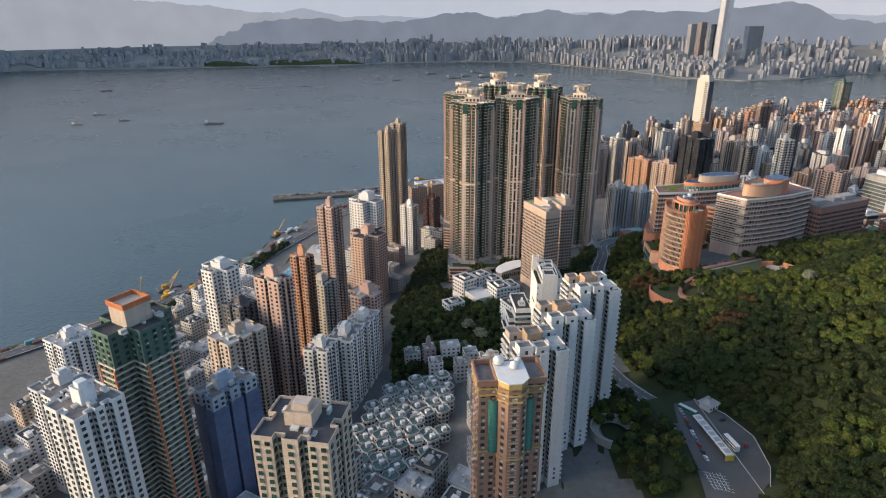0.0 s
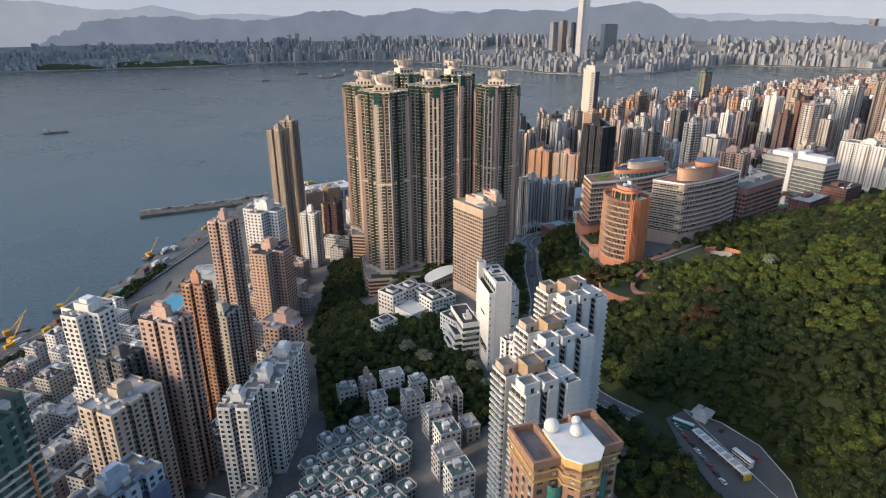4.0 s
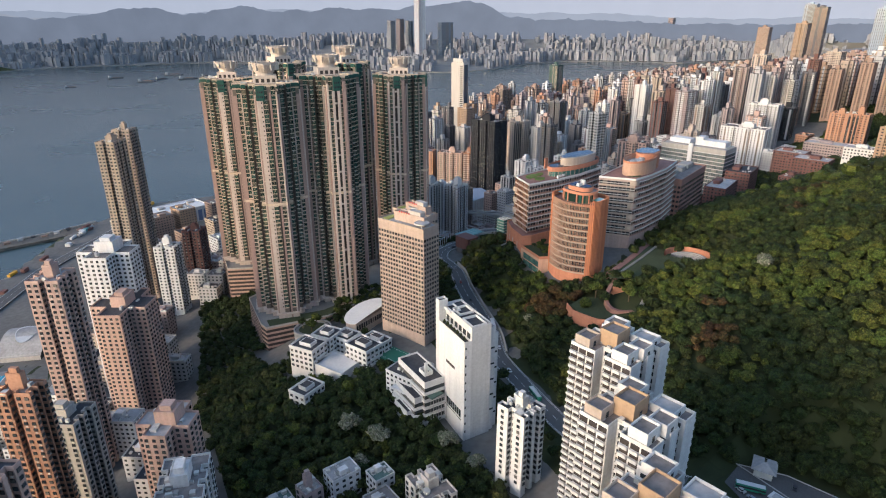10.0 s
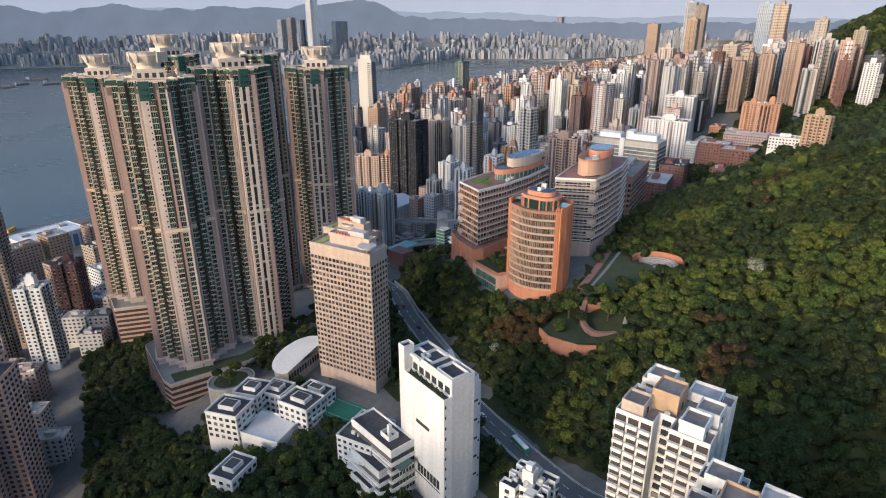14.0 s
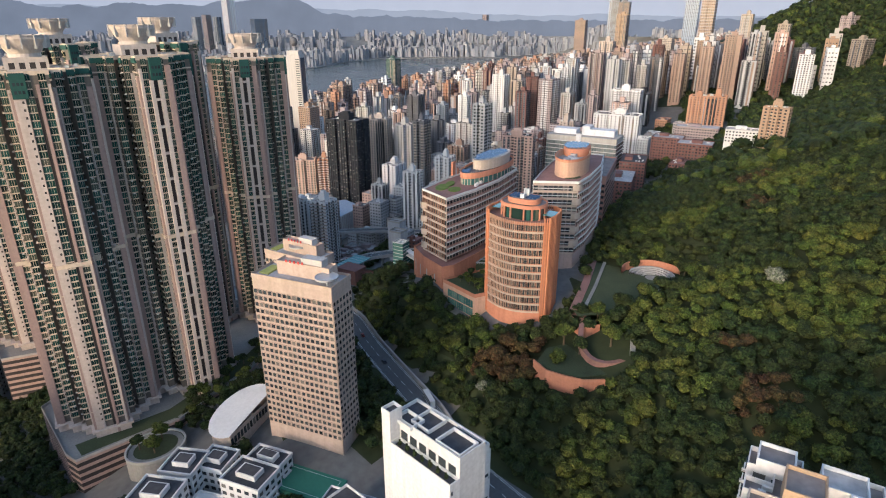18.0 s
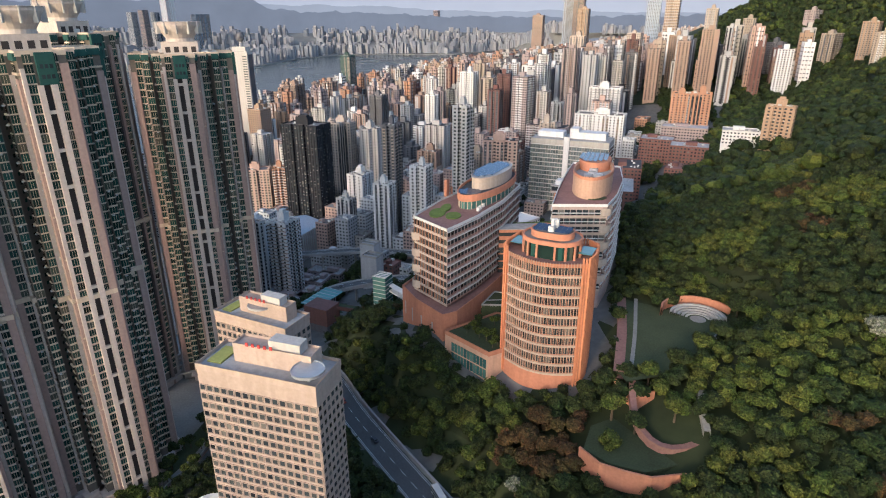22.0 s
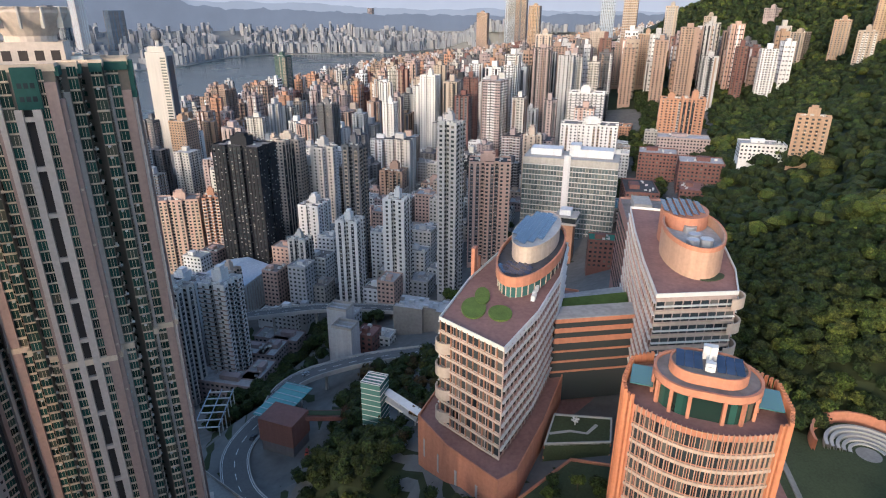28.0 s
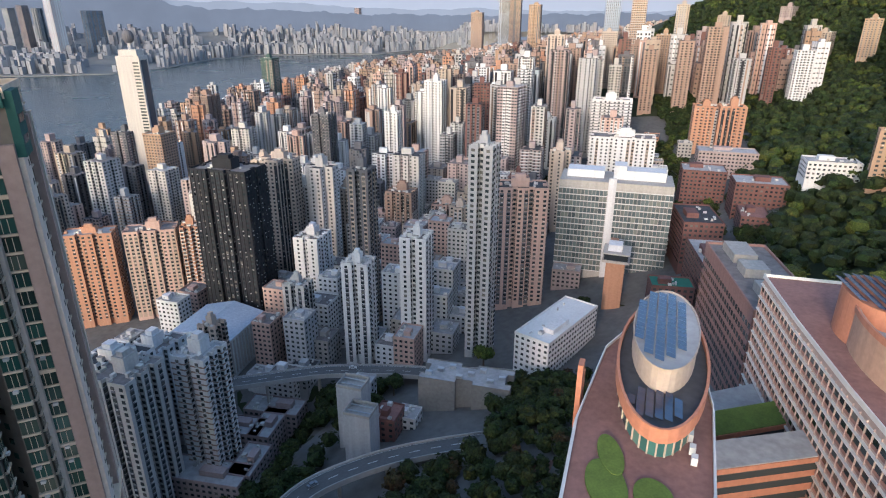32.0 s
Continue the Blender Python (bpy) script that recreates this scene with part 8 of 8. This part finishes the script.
for z in np.arange(20, 41, 2.5):
    part("floor_rail", to_mesh("floor_rail", bands(box_plan(8.2, 8.2), [z], 0.25, 0.12)), RAIL, lift)
for k in range(4):
    part("roof_slat", to_mesh("roof_slat", boxes([(-3 + k * 2, 0, 40)], [(0.3, 8, 0.3)])), RAIL, lift)
fb = thing("footbridge", pose(0, 0, 0), "covered white footbridge to the campus", "bridge")
part("deck", to_mesh("deck", ribbon([(226, 594, 93), (223, 577, 93), (220, 561, 93)], 3.4, 0, 0.8)), WHITE, fb)
part("canopy", to_mesh("canopy", ribbon([(226, 594, 96), (223, 577, 96), (220, 561, 96)], 3.8, 0, 0.25)), RAIL, fb)
for x, y in ((224.5, 586), (221.5, 569), (223, 577)):
    part("post", to_mesh("post", boxes([(x, y, 80)], [(0.5, 0.5, 16)])), METAL, fb)
for x, y, z1, w in ((281, 669, 77, 10), (290, 681, 81, 10)):
    tk = thing("grey_tank_house", pose(x, y, 50, 0, 0, 16), "tall grey concrete tank house with an open top", "building", "tank houses")
    part("wall", to_mesh("wall", prism(box_plan(w, w * 1.2), -4, z1 - 50)), WALLS["grey"], tk)
    part("open_top", to_mesh("open_top", rim(box_plan(w, w * 1.2), z1 - 50, 1.4, 0.4), [flat(box_plan(w, w * 1.2), z1 - 51)]), WALLS["concrete"], tk)
    for s in (-2, 2):
        part("top_beam", to_mesh("top_beam", boxes([(s, 0, z1 - 49.6)], [(0.4, w * 1.15, 0.5)])), METAL, tk)
low_block(298, 668, 16, 13, 11, 14, "brick", ROOF_RED, "brick_house", "low red brick house beside the tanks", "", 52)
low_block(308, 664, 16, 10, 10, 9, "white", ROOF_GREY, "white_shed", "small white flat-roofed shed", "", 52)
net = thing("wrapped_building", pose(334, 648, 52, 0, 0, -72), "low building wrapped in grey scaffold net", "building")
part("netting", to_mesh("netting", prism(notch_plan(44, 17, 1, 3, 8), -4, 22)), MESH_WRAP, net)
part("roof", to_mesh("roof", None, [flat(notch_plan(44, 17, 1, 3, 8), 21.4)]), ROOF_GREY, net)
part("roof_frame", to_mesh("roof_frame", boxes([(k * 5 - 18, (k % 3 - 1) * 4, 21.4) for k in range(8)], [(3, 2, 1.6)])), METAL, net)
for x, y, w, d in ((275, 752, 14, 34), (298, 746, 14, 30), (286, 738, 24, 12), (246, 735, 15, 40), (262, 724, 22, 12)):
    low_block(x, y, 22, w, d, 17, "mauve", ROOF_GREY, "walkup_block", "pink-grey walk-up block with a bare flat roof", "walk-up blocks", 21)
gym = thing("market_hall", pose(325, 827, 24, 0, 0, 20), "pale hall with a shallow blue-grey roof and upright fins", "building")
part("wall", to_mesh("wall", prism(box_plan(40, 40), -4, 28)), WALLS["pale"], gym)
part("roof", to_mesh("roof", [np.array([[-21, -21, 28], [21, -21, 28], [21, 0, 33], [-21, 0, 33]]), np.array([[21, 21, 28], [-21, 21, 28], [-21, 0, 33], [21, 0, 33]])], [np.array([[21, -21, 28], [21, 21, 28], [21, 0, 33]]), np.array([[-21, 21, 28], [-21, -21, 28], [-21, 0, 33]])]), WALLS["blue"], gym)
for a, u, n, size in edges(box_plan(40, 40)):
    for s in np.arange(2, 39, 3.2):
        part("fin", to_mesh("fin", panels([[*(a + u * s), 4]], (*u, 0), (*n, 0), 0.6, 22, 0.8)), WALLS["light"], gym)
tc = thing("steel_canopy", pose(206, 684, 50, 0, 0, 40), "open blue and white steel canopy", "canopy")
for k in range(6):
    part("rafter", to_mesh("rafter", boxes([(-14 + k * 5.5, 0, 11)], [(0.4, 12, 0.5)])), RAIL, tc)
    part("post", to_mesh("post", boxes([(-14 + k * 5.5, -5.5, -4)], [(0.4, 0.4, 15)])), RAIL, tc)
for s in (-5.5, 0, 5.5):
    part("purlin", to_mesh("purlin", boxes([(0, s, 11.5)], [(30, 0.35, 0.4)])), WALLS["blue"], tc)

old = thing("red_roof_house", pose(286, 588, 72, 0, 0, 22), "old brick house under a dark red hipped roof", "house")
part("wall", to_mesh("wall", prism(box_plan(15, 11), -6, 7)), WALLS["brick"], old)
part("roof", to_mesh("roof", [np.array([[*a, 7], [*b, 7], [np.sign(b[0]) * 3.5, 0, 11], [np.sign(a[0]) * 3.5, 0, 11]]) for a, b in zip(box_plan(17, 13), np.roll(box_plan(17, 13), -1, 0))]), ROOF_RED, old)
part("chimney", to_mesh("chimney", boxes([(2.5, 1.5, 8)], [(1, 1, 3.6)])), WALLS["concrete"], old)
for s in (-5, -1.7, 1.7, 5):
    part("window", to_mesh("window", panels([(s, -5.5, 2)], (1, 0, 0), (0, -1, 0), 1.3, 2.2, 0.08)), GLASS, old)

# ---- the older campus and hospital ----
big = thing("laboratory_block", pose(512, 640, 64, 0, 0, -73), "wide laboratory block with grey glass and tan panels", "building")
part("wall", to_mesh("wall", prism(box_plan(72, 30), -4, 69), [flat(box_plan(72, 30), 69)]), WALLS["concrete"], big)
q, f = facade(box_plan(72, 30), 6, 66, 4.1, 2.4, 2.2, 3.2, 0.5, 0.15)
tagged(part("glazing", to_mesh("glazing", q), island("grey_glass", [(0.08, 0.11, 0.115), (0.13, 0.16, 0.16), (0.06, 0.08, 0.085), (0.18, 0.19, 0.17)], 0.2, 0.5), big), kind="stuff")
part("centre_shaft", to_mesh("centre_shaft", boxes([(-2, -15.6, 0)], [(5, 2.4, 72)])), WALLS["pale"], big)
tagged(part("band_work", to_mesh("band_work", bands(box_plan(72, 30), np.arange(6, 66, 4.1), 0.3, 0.25)), WALLS["pale"], big), kind="stuff")
for x, w, h_ in ((-20, 24, 5), (18, 26, 6), (2, 8, 9)):
    part("plant_room", to_mesh("plant_room", boxes([(x, 2, 69)], [(w, 14, h_)])), WALLS["pale"], big)
bt = thing("brick_stair_tower", pose(463, 620, 64, 0, 0, 14), "plain red brick tower with a glazed look-out deck", "tower")
part("wall", to_mesh("wall", prism(box_plan(12, 11), -6, 32)), WALLS["orange"], bt)
part("deck_glass", to_mesh("deck_glass", prism(box_plan(15, 14), 33, 37)), GLASS, bt)
part("deck_slab", to_mesh("deck_slab", boxes([(0, 0, 31.6), (0, 0, 37)], [(17, 16, 1.4), (17, 16, 0.8)], 0, True)), WALLS["concrete"], bt)
part("plant_room", to_mesh("plant_room", boxes([(0, 1, 37.8)], [(9, 8, 4)])), WALLS["pale"], bt)
part("bridge_arm", to_mesh("bridge_arm", boxes([(18, 3, 30)], [(26, 5, 4)], 0, True)), WALLS["orange"], bt)
for x, y, turn, w, d, z0, z1, mat, roof, lab in ((462, 566, 24, 46, 20, 84, 111, "brick", ROOF_GREY, "red brick laboratory with a pale cluttered roof"), (522, 588, 24, 40, 24, 84, 114, "brick", ROOF_DARK, "dark red brick hall with roof plant"), (438, 582, 24, 14, 22, 78, 99, "brick", COURT, "brick block with a green painted roof"), (545, 610, 24, 30, 14, 76, 90, "pale", TEAL_ROOF, "low hall with a teal glass roof"),
                                             (634, 607, -73, 33, 26, 88, 119, "brick", ROOF_GREY, "dark red brick hall with a parapet and vents"), (604, 563, -73, 35, 26, 92, 122, "brick", ROOF_GREY, "dark red brick hall with roof vents"), (692, 600, -73, 48, 24, 100, 124, "mauve", ROOF_GREY, "pink-grey hall with roof lights"), (568, 560, 14, 30, 18, 94, 108, "brick", ROOF_RED, "low brick annexe among trees"),
                                             (620, 522, -73, 34, 20, 124, 139, "white", ROOF_GREY, "low white hall on the slope"), (790, 690, 12, 24, 16, 95, 112, "orange", ROOF, "small ochre block with flat roof"), (650, 651, -73, 25, 20, 84, 110, "white", WHITE, "white annexe with a bright roof")):
    b = low_block(x, y, turn, w, d, z1 - z0, mat, roof, "campus_hall", lab, "old campus halls", z0)
wlb = low_block(395, 628, -6, 54, 20, 26, "white", WHITE, "clinic_block", "white four-storey clinic with long window rows", "", 56)

# ---- single trees ----


def tree(x, y, z, rad, mat, label, tall=1.0):
    t = thing("tree", pose(x, y, z, 0, 0, RND.uniform(0, 360)), label, "tree", "single trees")
    hgt = rad * 1.5 * tall
    trunk = [np.stack([[*a, -0.5], [*b, -0.5], [b[0] * 0.5, b[1] * 0.5, hgt], [a[0] * 0.5, a[1] * 0.5, hgt]]) for a, b in zip(round_plan(rad * 0.22, rad * 0.22, 7), np.roll(round_plan(rad * 0.22, rad * 0.22, 7), -1, 0))]
    part("trunk", to_mesh("trunk", np.array(trunk)), TRUNK, t)
    for k in range(4):
        a = k * 1.6 + RND.random()
        c, s = math.cos(a) * rad * 0.6, math.sin(a) * rad * 0.6
        part("limb", to_mesh("limb", [np.array([[0.1, 0, hgt * 0.55], [-0.1, 0, hgt * 0.55], [c, s, hgt * 1.1], [c, s, hgt * 1.15]]), np.array([[0, 0.1, hgt * 0.55], [0, -0.1, hgt * 0.55], [c, s, hgt * 1.1], [c, s, hgt * 1.15]])]), TRUNK, t)
    q = []
    for k in range(6):
        a = k * 1.05
        o = np.array([math.cos(a) * rad * 0.5, math.sin(a) * rad * 0.5, hgt * (0.95 + 0.25 * RND.random())]) if k else np.array([0, 0, hgt * 1.25])
        q.append(CROWNS[(k + int(x)) % 8] * rad * RND.uniform(0.5, 0.68) + o)
    part("crown", to_mesh("crown", q), mat, t)


TREES_VALLEY = ((20, 430, 5.5, LEAF_PALE, "round tree in pale blossom"), (30, 414, 6, LEAF_PALE, "round tree in pale blossom"), (58, 392, 5.5, LEAF_PALE, "grey-green tree in pale blossom"), (62, 372, 4.5, LEAF_PALE, "grey-green tree in pale blossom"), (16, 405, 4.5, LEAF_PALE, "round tree in pale blossom"), (150, 455, 3.4, LEAF_PALE, "small tree in white blossom"), (250, 372, 5, LEAF_PALE, "bare pale tree on the slope"),
                         (175, 462, 5, LEAF_RUST, "rust-brown tree below the round tower"), (165, 462, 5.5, LEAF_RUST, "rust-brown tree below the round tower"), (158, 448, 5, LEAF_RUST, "rust-brown tree below the round tower"), (190, 440, 5, LEAF_YELLOW, "bright green tree by the lawn"), (198, 420, 4.5, LEAF_YELLOW, "bright green tree by the lawn"), (176, 434, 4.5, LEAF_YELLOW, "bright green tree by the lawn"), (188, 430, 4, LEAF, "dark green tree by the path"),
                         (212, 436, 4.6, LEAF_YELLOW, "bright green tree by the lawn"), (222, 429, 5, LEAF, "dark green tree by the lawn"), (237, 425, 4.6, LEAF_YELLOW, "bright green tree by the lawn"), (250, 422, 5.2, LEAF, "dark green tree by the lawn"), (268, 414, 5.5, LEAF_YELLOW, "bright green tree by the lawn"), (280, 424, 5, LEAF, "dark green tree by the lawn"), (207, 443, 4.8, LEAF, "dark green tree by the lawn"), (285, 436, 5, LEAF, "dark green tree by the lawn"))
TREES_TOWN = ((34, 549, 4, LEAF_YELLOW, "tree in the round garden"), (40, 556, 4, LEAF_YELLOW, "tree in the round garden"), (30, 556, 3.6, LEAF, "tree in the round garden"), (330, 690, 5, LEAF, "dark tree beside the flyover"), (318, 700, 4, LEAF, "dark tree beside the flyover"), (312, 688, 5, LEAF, "dark tree beside the flyover"), (300, 690, 5, LEAF, "dark tree beside the tanks"), (372, 660, 6, LEAF_YELLOW, "bright tree beside the clinic"),
                         (230, 700, 6, LEAF, "dark tree by the steel canopy"), (218, 705, 6, LEAF, "dark tree by the steel canopy"), (236, 690, 5.5, LEAF, "dark tree by the steel canopy"), (244, 700, 5, LEAF, "dark tree by the steel canopy"), (262, 700, 5.5, LEAF, "dark tree by the flyover"), (272, 706, 5, LEAF, "dark tree by the flyover"))
for x, y, r, m_, lab in TREES_VALLEY + TREES_TOWN:
    tree(x, y, 62.6 if r in (4, 3.6) and y > 540 and x < 50 else float(ground_z(x, y)), r, m_, lab)
for k in range(26):
    a = k / 25
    x, y = 58 + a * 60, 566 + a * 26 + RND.uniform(-5, 12)
    tree(x, y, PODIUM_Z, RND.uniform(2.2, 3.6), RND.choice((LEAF, LEAF_YELLOW)), "small tree on the podium deck")
for k in range(22):
    x, y = RND.uniform(188, 214), RND.uniform(492, 513)
    if inside(wing, np.array(x), np.array(y)):
        tree(x, y, 109.1, RND.uniform(1.4, 2.4), RND.choice((LEAF, LEAF_YELLOW)), "small tree in the roof garden")
for k in range(60):
    x, y = RND.uniform(420, 700), RND.uniform(600, 760)
    if not any(math.hypot(x - a, y - b) < r + 6 for a, b, r in spots) and not (455 < x < 560 and 600 < y < 680):
        tree(x, y, float(ground_z(x, y)), RND.uniform(3.5, 6), LEAF, "street tree among the buildings")
